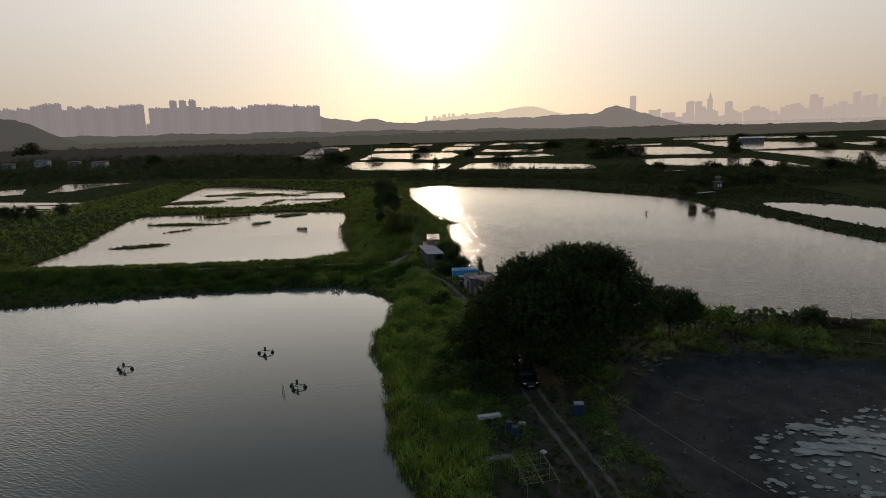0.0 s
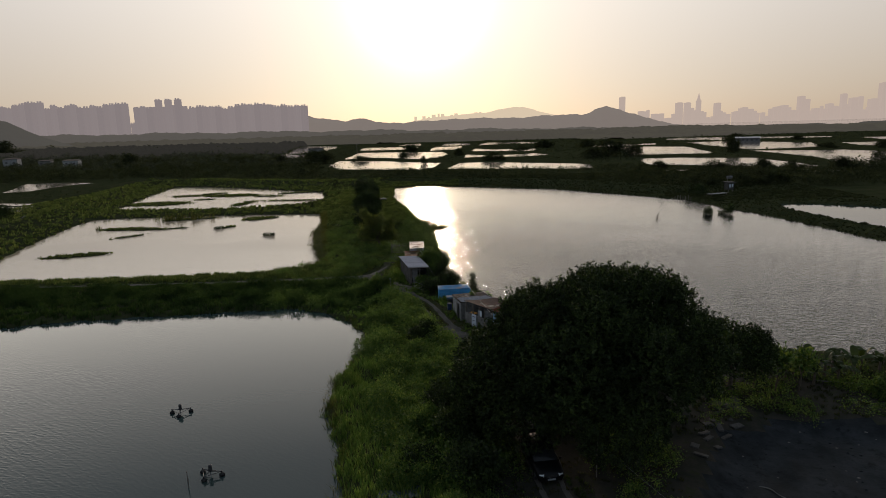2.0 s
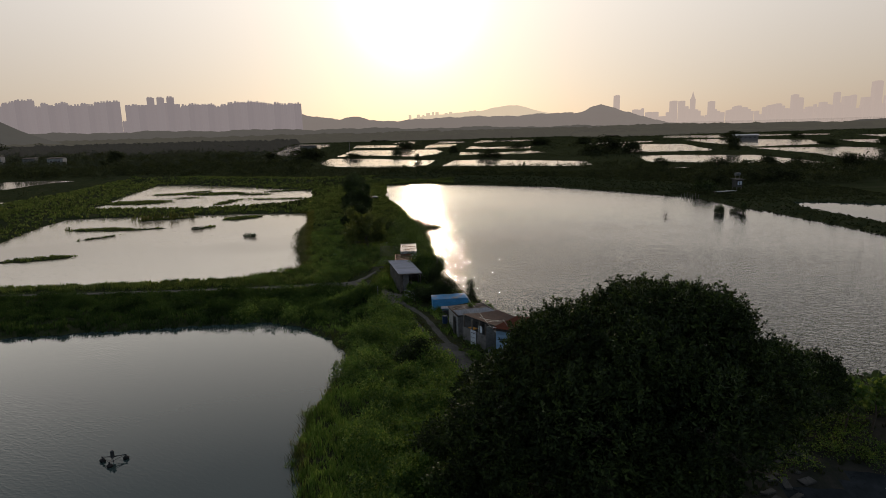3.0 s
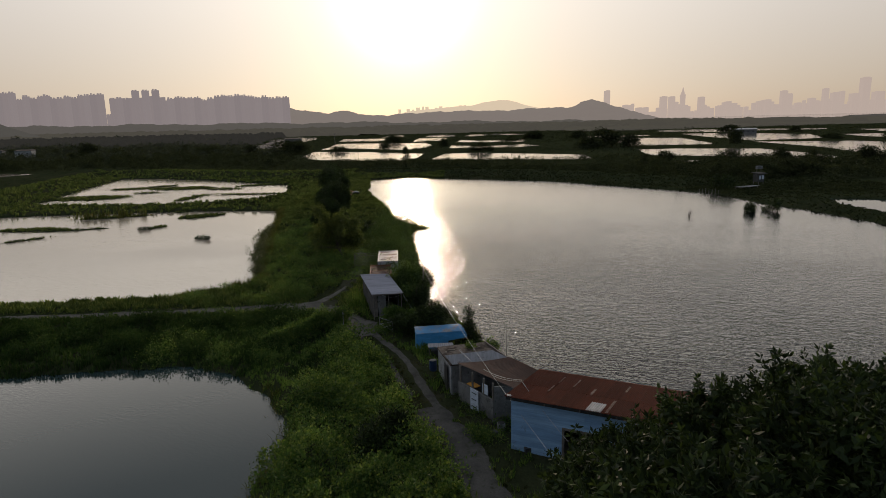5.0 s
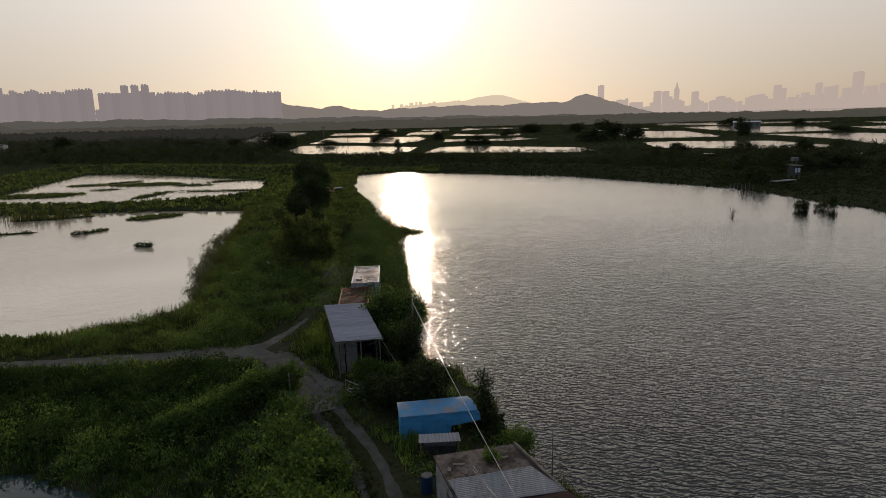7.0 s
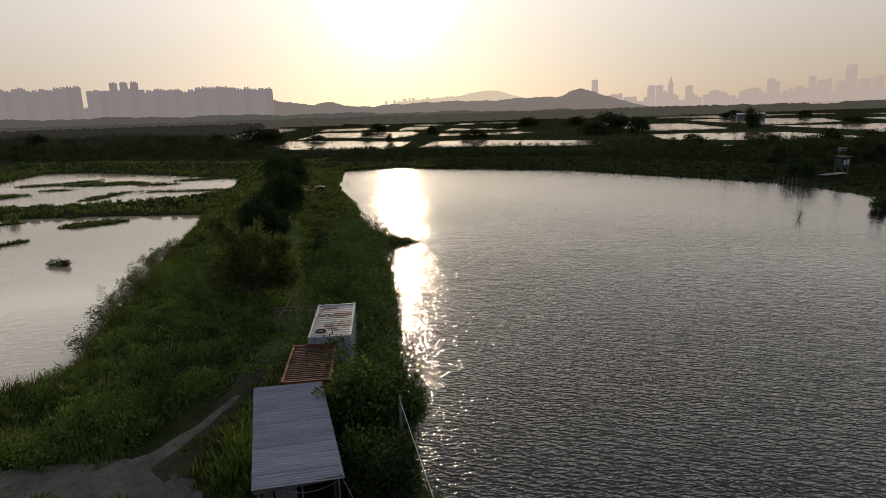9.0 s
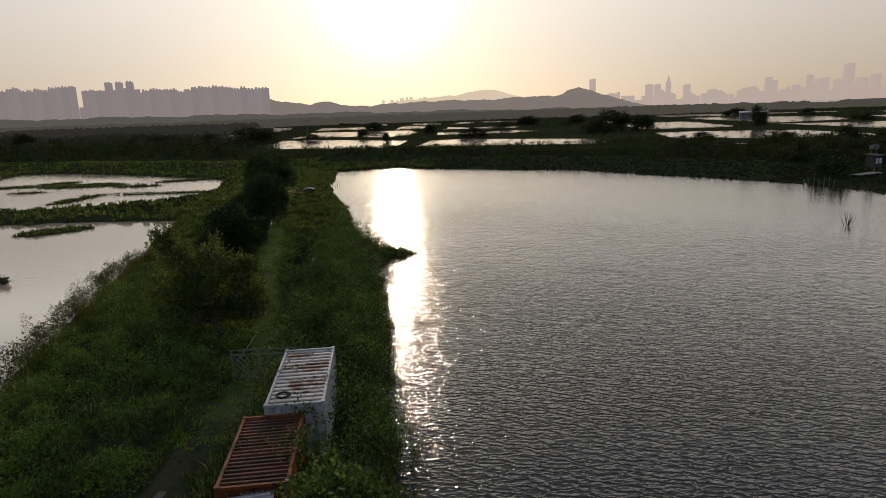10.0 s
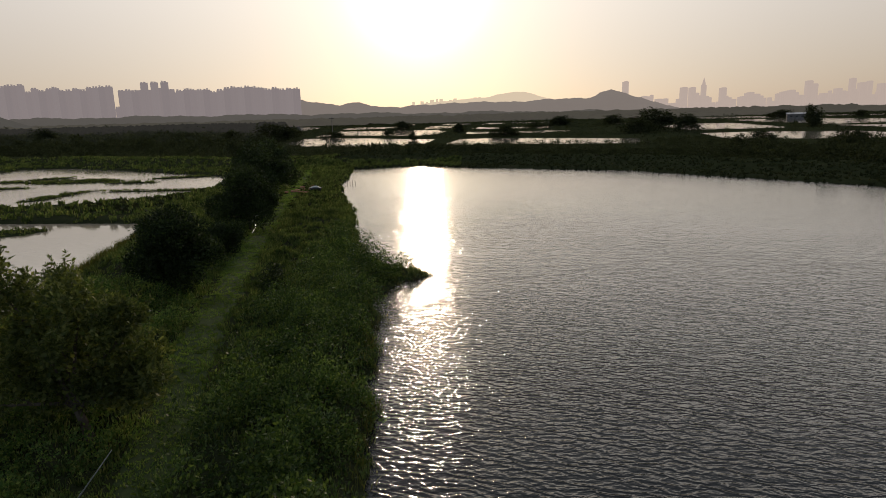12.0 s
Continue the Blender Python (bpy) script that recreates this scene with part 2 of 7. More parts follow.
# ---------------- mesh helpers ----------------
def np_mesh(name, verts, faces, mat, smooth=False):
    """A mesh from arrays: faces is an (n, k) array of corner numbers."""
    me = bpy.data.meshes.new(name)
    verts, faces = np.asarray(verts, np.float32), np.asarray(faces, np.int32)
    n, k = faces.shape
    me.vertices.add(len(verts))
    me.vertices.foreach_set("co", verts.ravel())
    me.loops.add(n * k)
    me.loops.foreach_set("vertex_index", faces.ravel())
    me.polygons.add(n)
    me.polygons.foreach_set("loop_start", np.arange(0, n * k, k, dtype=np.int32))
    if smooth:
        me.polygons.foreach_set("use_smooth", np.ones(n, bool))
    me.materials.append(mat)
    me.update(calc_edges=True)
    return me


def part(name, bm, mat, parent=None, label="", bevel=0.0):
    """Links a bmesh as one mesh object under a thing or a part."""
    if bevel:
        bmesh.ops.bevel(bm, geom=bm.edges[:], offset=bevel, segments=1, affect='EDGES', clamp_overlap=True)
    me = bpy.data.meshes.new(name)
    bm.to_mesh(me)
    bm.free()
    me.materials.append(mat)
    ob = new(name, me)
    if parent is not None:
        ob.parent = parent
    return tagged(ob, label)


def mesh_part(name, me, parent=None, label=""):
    ob = new(name, me)
    if parent is not None:
        ob.parent = parent
    return tagged(ob, label)


def thing(name, m, label, category, group=""):
    ob = new(name)
    ob.empty_display_size = 0.2
    ob.matrix_basis = m
    return tagged(ob, label, category, group)


def bx(bm, x, y, z, sx, sy, sz, rz=0.0, rx=0.0, ry=0.0):
    """A block, its centre at x, y, z."""
    m = pose(x, y, z, rx, ry, rz) @ Matrix.Diagonal((sx, sy, sz, 1))
    bmesh.ops.create_cube(bm, size=1.0, matrix=m)
    return bm


def block(x, y, z, sx, sy, sz, rz=0.0, rx=0.0, ry=0.0):
    return bx(bmesh.new(), x, y, z, sx, sy, sz, rz, rx, ry)


def rod(bm, a, b, r0, r1=None, sides=6):
    """A round bar between two points."""
    a, b = Vector(a), Vector(b)
    d = b - a
    m = Matrix.Translation((a + b) / 2) @ d.to_track_quat('Z', 'Y').to_matrix().to_4x4()
    bmesh.ops.create_cone(bm, cap_ends=True, segments=sides, radius1=r0, radius2=r0 if r1 is None else r1, depth=d.length, matrix=m)
    return bm


def bar(a, b, r0, r1=None, sides=6):
    return rod(bmesh.new(), a, b, r0, r1, sides)


def corrugated(bm, w, l, pitch, amp, z0=0.0, z1=0.0, along_y=True, thick=0.012):
    """A wavy sheet w by l about the origin, ridges along y, from height z0 at -y to z1 at +y."""
    n = max(6, int(w / pitch) * 4)
    rows = []
    for y, z in ((-l / 2, z0), (l / 2, z1)):
        rows.append([bm.verts.new((-w / 2 + w * k / n, y, z + amp * math.sin(2 * math.pi * k / 4 + 0.4))) for k in range(n + 1)])
    low = [[bm.verts.new((v.co.x, v.co.y, v.co.z - thick)) for v in r] for r in rows]
    for k in range(n):
        bm.faces.new((rows[0][k], rows[0][k + 1], rows[1][k + 1], rows[1][k]))
        bm.faces.new((low[0][k + 1], low[0][k], low[1][k], low[1][k + 1]))
        bm.faces.new((low[0][k], low[0][k + 1], rows[0][k + 1], rows[0][k]))
        bm.faces.new((rows[1][k], rows[1][k + 1], low[1][k + 1], low[1][k]))
    return bm


# ---------------- the plan: ponds, banks, paths ----------------
POND_FRONT = [(-220, -60), (-220, 62), (-70, 81), (-47, 87.7), (-30, 90.4), (-22.5, 91.5), (-17.5, 89.6), (-13.5, 85.5), (-10.2, 80.5),
              (-10.2, 75), (-10.9, 68), (-10.6, 62.5), (-8.4, 56.5), (-7.0, 50), (-6.2, 45.5), (-5, 40), (-2.8, 34.5), (-2, 20), (-1, -60)]
POND_REEDY = [(-87, 107.3), (-59, 108.4), (-46, 109.5), (-33, 111.2), (-27, 114), (-24.0, 119), (-26.3, 128), (-27.5, 133), (-30, 143),
              (-32.8, 155), (-35.6, 168), (-39.3, 183), (-60, 184.8), (-95, 182.6), (-103, 181), (-102, 170), (-96, 148.7), (-89, 127)]
POND_ISLETS = [(-110, 202), (-122, 248), (-128, 280), (-112, 279), (-83, 262.5), (-54, 243.2), (-47.5, 219), (-51, 206), (-68, 199), (-87, 198)]
POND_WIDE = [(-29.6, 257), (-26, 231), (-26, 225), (-21, 203), (-16.8, 189), (-14.4, 176), (-11.4, 164), (-8.8, 158.6), (-4.6, 156.2), (-6.9, 153.6),
             (-8.3, 150.2), (-6.9, 142), (-5.9, 134.5), (-5.1, 128), (-4.6, 121), (-3.6, 115), (-3.1, 109.8), (-2.6, 106), (-0.3, 103.4),
             (1.8, 99.5), (2.6, 94), (4.2, 90.4), (6.4, 87.2), (9.6, 83.2), (15.5, 80.6), (22, 78.2), (29.5, 75.3), (39, 73.4), (52, 70.5), (75, 66),
             (95, 62), (88, 90), (80, 115), (76, 132), (74, 148), (71, 165), (66.5, 180), (64, 198), (49.5, 215.5), (40, 226), (30, 237.5), (0.8, 252), (-14, 261)]
POND_SIDE = [(83, 184.5), (90, 183.5), (101, 177), (118, 158), (108, 118), (93, 115), (87.4, 133), (84.0, 146), (81.0, 163), (80.6, 174)]
POND_DRY = [(13.4, 43.5), (15.6, 49.5), (19.7, 57.6), (25, 59.3), (33, 58.4), (42, 57.2), (60, 54), (66, 20), (22, 22), (15.5, 36)]
LAND = 0.42


def pond_distance(px, py, poly):
    """Metres to the pond's edge, below nothing inside it."""
    best = np.full(px.shape, 1e9)
    inside = np.zeros(px.shape, bool)
    pts = np.array(poly, float)
    for (x0, y0), (x1, y1) in zip(pts, np.roll(pts, -1, 0)):
        dx, dy = x1 - x0, y1 - y0
        t = np.clip(((px - x0) * dx + (py - y0) * dy) / (dx * dx + dy * dy), 0, 1)
        best = np.minimum(best, (px - x0 - t * dx) ** 2 + (py - y0 - t * dy) ** 2)
        with np.errstate(divide='ignore', invalid='ignore'):
            inside ^= ((y0 > py) != (y1 > py)) & (px < dx * (py - y0) / (dy if dy else 1e-9) + x0)
    d = np.sqrt(best)
    return np.where(inside, -d, d)


def wobble(px, py, s, k):
    return (np.sin(px * s + 1.3 * k) * np.cos(py * s * 1.17 + k) + 0.6 * np.sin(px * s * 2.3 + py * s * 1.9 + 2.1 * k)
            + 0.4 * np.sin(px * s * 4.7 - py * s * 4.1 + 0.7 * k)) / 2.0


def line_distance(px, py, pts):
    best = np.full(px.shape, 1e9)
    for (x0, y0), (x1, y1) in zip(pts[:-1], pts[1:]):
        dx, dy = x1 - x0, y1 - y0
        t = np.clip(((px - x0) * dx + (py - y0) * dy) / (dx * dx + dy * dy), 0, 1)
        best = np.minimum(best, np.hypot(px - x0 - t * dx, py - y0 - t * dy))
    return best


TRACK = [(10.6, 30), (9.9, 35), (8.6, 40.5), (6.6, 48.5), (5.6, 55), (4.0, 65), (1.9, 72.5), (0.8, 76.5), (-0.7, 80), (-2.2, 84), (-4.1, 89.8), (-5.4, 92.8), (-7.2, 96), (-10.6, 102), (-13.6, 106)]
LANE_LEFT = [(-13.6, 106), (-18, 106.3), (-26, 105.3), (-40, 104.2), (-58, 103.6), (-75, 103)]
LANE_FAR = [(-13.6, 106), (-14.2, 109), (-13.3, 113), (-12.2, 119.5), (-12.2, 127), (-13.8, 133), (-16.4, 141.5), (-18.4, 150), (-21.6, 164), (-25.6, 183), (-31, 214), (-38, 250)]
BERM_FAR = [(-150, 304), (-128, 297), (-84, 281), (-50, 268), (-30, 274), (-12, 277), (6, 268), (36, 252), (54, 234), (66, 222)]
BERM_LANE = [(-95, 98.5), (-58, 100), (-40, 100.6), (-26, 101.6), (-18, 102.4), (-14.4, 101.6), (-11.0, 97), (-8.6, 92.6)]
BERM_LEFT = [(-95, 112), (-109, 131), (-115, 158), (-124, 199), (-150, 290), (-156, 330)]

GX, GY, GS = -150.0, -62.0, 0.5                    # fine chart of the land's height
gx, gy = np.meshgrid(np.arange(GX, 112.1, GS), np.arange(GY, 300.1, GS))
wx, wy = gx + 0.55 * wobble(gx, gy, 0.9, 1.0), gy + 0.55 * wobble(gx, gy, 0.8, 2.0)
shore = np.full(gx.shape, 1e9)
for poly in (POND_FRONT, POND_REEDY, POND_ISLETS, POND_WIDE, POND_SIDE):
    shore = np.minimum(shore, pond_distance(wx, wy, poly))
dry = pond_distance(wx, wy, POND_DRY)
berm = line_distance(gx, gy, BERM_LEFT)
far_berm = line_distance(gx, gy, BERM_FAR)
lane_berm = line_distance(gx, gy, BERM_LANE)
lanes = np.minimum(np.minimum(line_distance(gx, gy, TRACK), line_distance(gx, gy, LANE_LEFT)), line_distance(gx, gy, LANE_FAR))


def ease(v):
    v = np.clip(v, 0, 1)
    return v * v * (3 - 2 * v)


height = -0.7 + (LAND + 0.7) * ease((shore + 1.6) / 2.6)
height += 0.10 * wobble(gx, gy, 0.5, 3.0) * ease(shore / 2) * ease((lanes - 0.6) / 1.5)
height += 1.1 * ease(1 - berm / 9.0) * ease(shore / 5)
height += 1.7 * ease(1 - far_berm / 13.0) * ease(shore / 5) * (1 + 0.12 * wobble(gx, gy, 0.12, 2.0))
height += 0.3 * ease(1 - lane_berm / 3.6) * ease(shore / 3) * ease((lanes - 1.0) / 1.6) * (1 + 0.3 * wobble(gx, gy, 0.6, 2.0))
humps = np.clip(wobble(gx, gy, 0.85, 6.0) + 0.5 * wobble(gx, gy, 1.9, 1.0), -0.5, 1.3)
height += 0.75 * humps * ease(shore / 2.2) * ease((lanes - 1.3) / 1.4) * ease((gy - 106) / 8) * ease((200 - gy) / 30) * ease(np.maximum((gy - 124) / 3, (-10.6 - gx) / 1.5))
height += 0.55 * humps * ease(shore / 2.5) * ease((lanes - 1.6) / 1.6) * ease((gy - 60) / 8) * ease((103 - gy) / 4) * ease((2.5 - gx) / 3)
height -= 0.75 * ease((1.2 - dry) / 3.0)
height += 0.05 * wobble(gx, gy, 1.6, 5.0) * ease(-dry / 2)
# mats of mud and weed in the two reedy ponds: middle, half length, half breadth, turn
MATS = ((-104, 217, 8, 4, 5), (-105, 241, 5, 1.5, 10), (-87, 240, 8, 3.2, 0), (-73, 213, 1.6, 5.5, -8), (-71.5, 235, 4.4, 1.3, 0), (-63.5, 245, 7.0, 1.2, 20),
        (-57, 218.6, 11.5, 0.8, -4), (-92, 228, 3.4, 1.0, 8), (-97, 248, 4.5, 1.0, 40), (-83.5, 162.5, 5.5, 1.6, 4), (-74, 161.5, 5.0, 0.6, 14), (-77, 177, 4.0, 1.0, 10),
        (-71.5, 179, 2.8, 0.7, 14), (-55.5, 177, 3.6, 2.2, 30), (-76.8, 151, 3.3, 0.6, 50), (-75.6, 129.6, 4.8, 1.5, 22), (-58.3, 163, 2.0, 0.7, 60), (-62.6, 184, 1.5, 0.8, 30))
mat_mask = np.zeros(gx.shape)
for k, (ix, iy, irx, iry, turn_) in enumerate(MATS):
    ca, sa = math.cos(radians(turn_)), math.sin(radians(turn_))
    ux, uy = (gx - ix) * ca + (gy - iy) * sa, (gy - iy) * ca - (gx - ix) * sa
    q = np.hypot(ux / irx, uy / iry) + 0.35 * wobble(gx, gy, 0.8, k * 1.7) + 0.2 * wobble(gx, gy, 2.1, k)
    mat_mask = np.maximum(mat_mask, ease((1.75 - q) / 0.6))
height = np.maximum(height, -0.7 + 0.84 * mat_mask)


def ground_z(x, y):
    """The land's height at places given as arrays."""
    u = np.clip((np.asarray(x, float) - GX) / GS, 0, gx.shape[1] - 1.001)
    v = np.clip((np.asarray(y, float) - GY) / GS, 0, gx.shape[0] - 1.001)
    i, j = u.astype(int), v.astype(int)
    a, b = u - i, v - j
    return (height[j, i] * (1 - a) * (1 - b) + height[j, i + 1] * a * (1 - b) + height[j + 1, i] * (1 - a) * b + height[j + 1, i + 1] * a * b)


def chart(field, x, y):
    i = np.clip(((np.asarray(x, float) - GX) / GS + 0.5).astype(int), 0, gx.shape[1] - 1)
    j = np.clip(((np.asarray(y, float) - GY) / GS + 0.5).astype(int), 0, gx.shape[0] - 1)
    return field[j, i]


def gz(x, y):
    return float(ground_z(np.array([x]), np.array([y]))[0])


# the ground, one sheet to the horizon, closest where the camera passes
def spaced(*runs):
    out = [runs[0][0]]
    for a, b, s in runs:
        n = max(1, int(round((b - a) / s)))
        out += [a + (b - a) * k / n for k in range(1, n + 1)]
    return np.array(out)


sx = spaced((-5000, -1000, 500), (-1000, -150, 40), (-150, -60, 1.5), (-60, 34, 0.75), (34, 70, 0.75), (70, 112, 1.5), (112, 1000, 40), (1000, 5000, 500))
sy = spaced((-600, -60, 30), (-60, 10, 2.5), (10, 25, 0.75), (25, 190, 0.75), (190, 300, 1.5), (300, 1000, 35), (1000, 5000, 400))
mx, my = np.meshgrid(sx, sy)
mz = ground_z(mx, my)
out = (mx < GX) | (mx > 112) | (my > 300) | (my < GY)
mz = np.where(out, np.where((mx < 40) & (my < -40) & (mx > -230), -0.7, LAND), mz)
nx, ny = len(sx), len(sy)
idx = np.arange(nx * ny).reshape(ny, nx)
quads = np.stack([idx[:-1, :-1], idx[:-1, 1:], idx[1:, 1:], idx[1:, :-1]], -1).reshape(-1, 4)
ground = new("ground", np_mesh("ground", np.stack([mx, my, mz], -1).reshape(-1, 3), quads, M_ground, True))
tagged(ground, "flat grassy fish-pond land with earth banks", "ground", kind="structure")
# bare mud on the floor of the drained pond
ground.data.materials.append(M_mud)
cx, cy = mx[:-1, :-1].ravel() + 0.4, my[:-1, :-1].ravel() + 0.4
muddy = (chart(dry, cx, cy) < 0.4) & (cx > 8) & (cx < 70) & (cy > 15) & (cy < 62)
# garden earth, its colour darkened for the big tree's shade
M_yard = worn("garden_earth_painted_shade", (0.019, 0.021, 0.016), (0.040, 0.036, 0.029), 0.95, 0.5, 5.0, 0, 1.0, (0.024, 0.03, 0.013))
ground.data.materials.append(M_yard)
garden = (cx > 0.5 + 1.2 * np.sin(cy * 0.4)) & (cx < 34 + 2.5 * wobble(cx, cy, 0.5, 2.0)) & (cy > 14 + 5 * wobble(cx, cy, 0.22, 1.0) + 2 * wobble(cx, cy, 1.1, 3.0)) & (cy < 71 + np.sin(cx)) & ~muddy & (chart(shore, cx, cy) > 1.5)
ground.data.polygons.foreach_set("material_index", (muddy + 2 * garden).astype(np.int32))


def sheet_of_water(label, mat, poly, x0, x1, y0, y1, z):
    """A pond's surface, running a little way under its banks."""
    bm = bmesh.new()
    bmesh.ops.create_grid(bm, x_segments=56, y_segments=56, size=0.5, matrix=Matrix.Translation(((x0 + x1) / 2, (y0 + y1) / 2, z)) @ Matrix.Diagonal((x1 - x0, y1 - y0, 1, 1)))
    c = np.array([f.calc_center_median()[:2] for f in bm.faces])
    d = pond_distance(c[:, 0], c[:, 1], poly)
    far_out = [f for f, q in zip(bm.faces, d) if q > 5.0]
    bmesh.ops.delete(bm, geom=far_out, context='FACES')
    return tagged(part("water", bm, mat), label, "pond", kind="structure")


sheet_of_water("still murky fish pond reflecting the sky", M_water_calm, POND_FRONT, -222, 4, -62, 100, -0.005)
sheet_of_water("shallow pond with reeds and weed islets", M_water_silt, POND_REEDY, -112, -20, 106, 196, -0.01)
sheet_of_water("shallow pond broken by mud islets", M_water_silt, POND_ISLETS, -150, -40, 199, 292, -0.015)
sheet_of_water("wide wind-rippled fish pond with a sun path", M_water_open, POND_WIDE, -36, 100, 60, 270, 0.0)
sheet_of_water("narrow pond beyond a grassy dike", M_water_calm, POND_SIDE, 78, 124, 110, 188, -0.004)


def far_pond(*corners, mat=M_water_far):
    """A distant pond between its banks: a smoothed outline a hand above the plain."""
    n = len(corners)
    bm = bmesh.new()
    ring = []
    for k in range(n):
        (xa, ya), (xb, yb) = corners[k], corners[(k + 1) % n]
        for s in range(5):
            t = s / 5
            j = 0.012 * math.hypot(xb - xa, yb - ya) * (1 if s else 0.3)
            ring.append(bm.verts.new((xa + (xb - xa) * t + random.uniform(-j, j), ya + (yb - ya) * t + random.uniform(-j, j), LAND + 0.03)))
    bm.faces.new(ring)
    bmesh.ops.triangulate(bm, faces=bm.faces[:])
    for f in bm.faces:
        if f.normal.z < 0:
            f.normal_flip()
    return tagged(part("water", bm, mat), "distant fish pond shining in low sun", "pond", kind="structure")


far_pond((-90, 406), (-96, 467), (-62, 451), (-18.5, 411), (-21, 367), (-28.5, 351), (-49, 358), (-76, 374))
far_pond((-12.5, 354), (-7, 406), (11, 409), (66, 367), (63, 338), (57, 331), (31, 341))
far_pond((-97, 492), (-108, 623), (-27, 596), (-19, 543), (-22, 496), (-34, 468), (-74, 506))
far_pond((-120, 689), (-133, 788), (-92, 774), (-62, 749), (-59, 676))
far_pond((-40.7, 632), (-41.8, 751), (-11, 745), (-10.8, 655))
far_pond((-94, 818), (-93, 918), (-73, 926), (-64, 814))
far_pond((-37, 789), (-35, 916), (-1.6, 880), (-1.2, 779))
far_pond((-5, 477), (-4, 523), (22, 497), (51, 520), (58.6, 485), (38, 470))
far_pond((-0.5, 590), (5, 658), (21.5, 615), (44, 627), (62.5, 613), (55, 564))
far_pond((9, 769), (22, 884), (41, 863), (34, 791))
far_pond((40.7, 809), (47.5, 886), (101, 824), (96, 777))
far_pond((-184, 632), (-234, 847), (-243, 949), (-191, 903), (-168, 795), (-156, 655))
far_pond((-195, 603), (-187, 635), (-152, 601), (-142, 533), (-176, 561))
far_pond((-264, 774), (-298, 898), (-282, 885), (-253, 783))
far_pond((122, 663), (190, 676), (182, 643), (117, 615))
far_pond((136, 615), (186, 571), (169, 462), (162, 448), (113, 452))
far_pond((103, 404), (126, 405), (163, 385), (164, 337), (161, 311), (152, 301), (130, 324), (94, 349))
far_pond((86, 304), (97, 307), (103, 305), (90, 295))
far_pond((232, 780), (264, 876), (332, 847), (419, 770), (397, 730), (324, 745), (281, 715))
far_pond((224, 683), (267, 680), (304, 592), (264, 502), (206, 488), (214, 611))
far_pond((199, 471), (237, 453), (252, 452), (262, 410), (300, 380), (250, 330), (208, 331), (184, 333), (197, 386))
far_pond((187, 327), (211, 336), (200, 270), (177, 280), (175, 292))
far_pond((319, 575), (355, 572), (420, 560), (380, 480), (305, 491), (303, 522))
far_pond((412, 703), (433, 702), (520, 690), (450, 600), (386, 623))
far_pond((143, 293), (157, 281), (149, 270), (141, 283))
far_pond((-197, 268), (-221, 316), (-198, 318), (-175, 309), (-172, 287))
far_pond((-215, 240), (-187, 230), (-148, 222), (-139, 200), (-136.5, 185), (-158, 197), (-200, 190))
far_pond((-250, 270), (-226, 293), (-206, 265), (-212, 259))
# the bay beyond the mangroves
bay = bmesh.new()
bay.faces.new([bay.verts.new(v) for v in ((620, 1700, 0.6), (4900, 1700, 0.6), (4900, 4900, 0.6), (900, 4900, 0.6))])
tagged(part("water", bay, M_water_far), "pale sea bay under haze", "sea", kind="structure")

# ---------------- paths ----------------
def smooth_line(pts, step=0.6):
    """A line through the points, rounded at its bends."""
    p = [Vector((*q, 0)) for q in pts]
    p = [p[0] * 2 - p[1]] + p + [p[-1] * 2 - p[-2]]
    line = []
    for k in range(1, len(p) - 2):
        n = max(2, int((p[k + 1] - p[k]).length / step))
        for s in range(n):
            t = s / n
            line.append(0.5 * ((2 * p[k]) + (p[k + 1] - p[k - 1]) * t + (2 * p[k - 1] - 5 * p[k] + 4 * p[k + 1] - p[k + 2]) * t * t
                               + (3 * p[k] - p[k - 1] - 3 * p[k + 1] + p[k + 2]) * t ** 3))
    return line + [p[-2]]


def ribbon(label, pts, width, offset=0.0, lift=0.035, mat=None, taper=False):
    """A trodden strip draped over the ground, ragged at its sides and sunk into the turf there."""
    line = smooth_line(pts)
    rows = []
    for k, c in enumerate(line):
        d = (line[min(k + 1, len(line) - 1)] - line[max(k - 1, 0)]).normalized()
        side = Vector((-d.y, d.x, 0))
        w = width * (1 + 0.14 * math.sin(k * 0.41) + 0.07 * math.sin(k * 1.3 + 1))
        if taper:
            w *= 1 - 0.75 * k / len(line)
        row = []
        for u, dz in ((-0.5, -0.05), (-0.3, 0.6), (0, 1.0), (0.3, 0.6), (0.5, -0.05)):
            q = c + side * (offset + u * w + 0.06 * math.sin(k * 1.7 + u * 9))
            row.append((q.x, q.y, gz(q.x, q.y) + lift * dz))
        rows.append(row)
    v = np.array(rows).reshape(-1, 3)
    i = np.arange(len(v)).reshape(-1, 5)
    f = np.stack([i[:-1, :-1], i[:-1, 1:], i[1:, 1:], i[1:, :-1]], -1).reshape(-1, 4)
    return tagged(new("path", np_mesh("path", v, f, mat or M_path, True)), label, "path", kind="structure")


M_rut = worn("pale_wheel_rut_dirt", (0.05, 0.047, 0.041), (0.095, 0.088, 0.077), 0.95, 0.7, 9.0, 0, 0.6)
ribbon("bare wheel rut of a farm track", TRACK[:6], 0.34, 0.72, 0.04, M_rut)
ribbon("bare wheel rut of a farm track", TRACK[:6], 0.34, -0.72, 0.04, M_rut)
M_lane = worn("damp_lane_dirt", (0.052, 0.048, 0.042), (0.100, 0.092, 0.081), 0.95, 0.8, 9.0, 0, 0.6, (0.04, 0.043, 0.022))
ribbon("bare wheel rut of the winding lane", TRACK[5:], 0.62, -0.72, 0.04, M_lane)
ribbon("overgrown wheel rut of the winding lane", TRACK[9:], 0.50, 0.62, 0.04, M_lane)
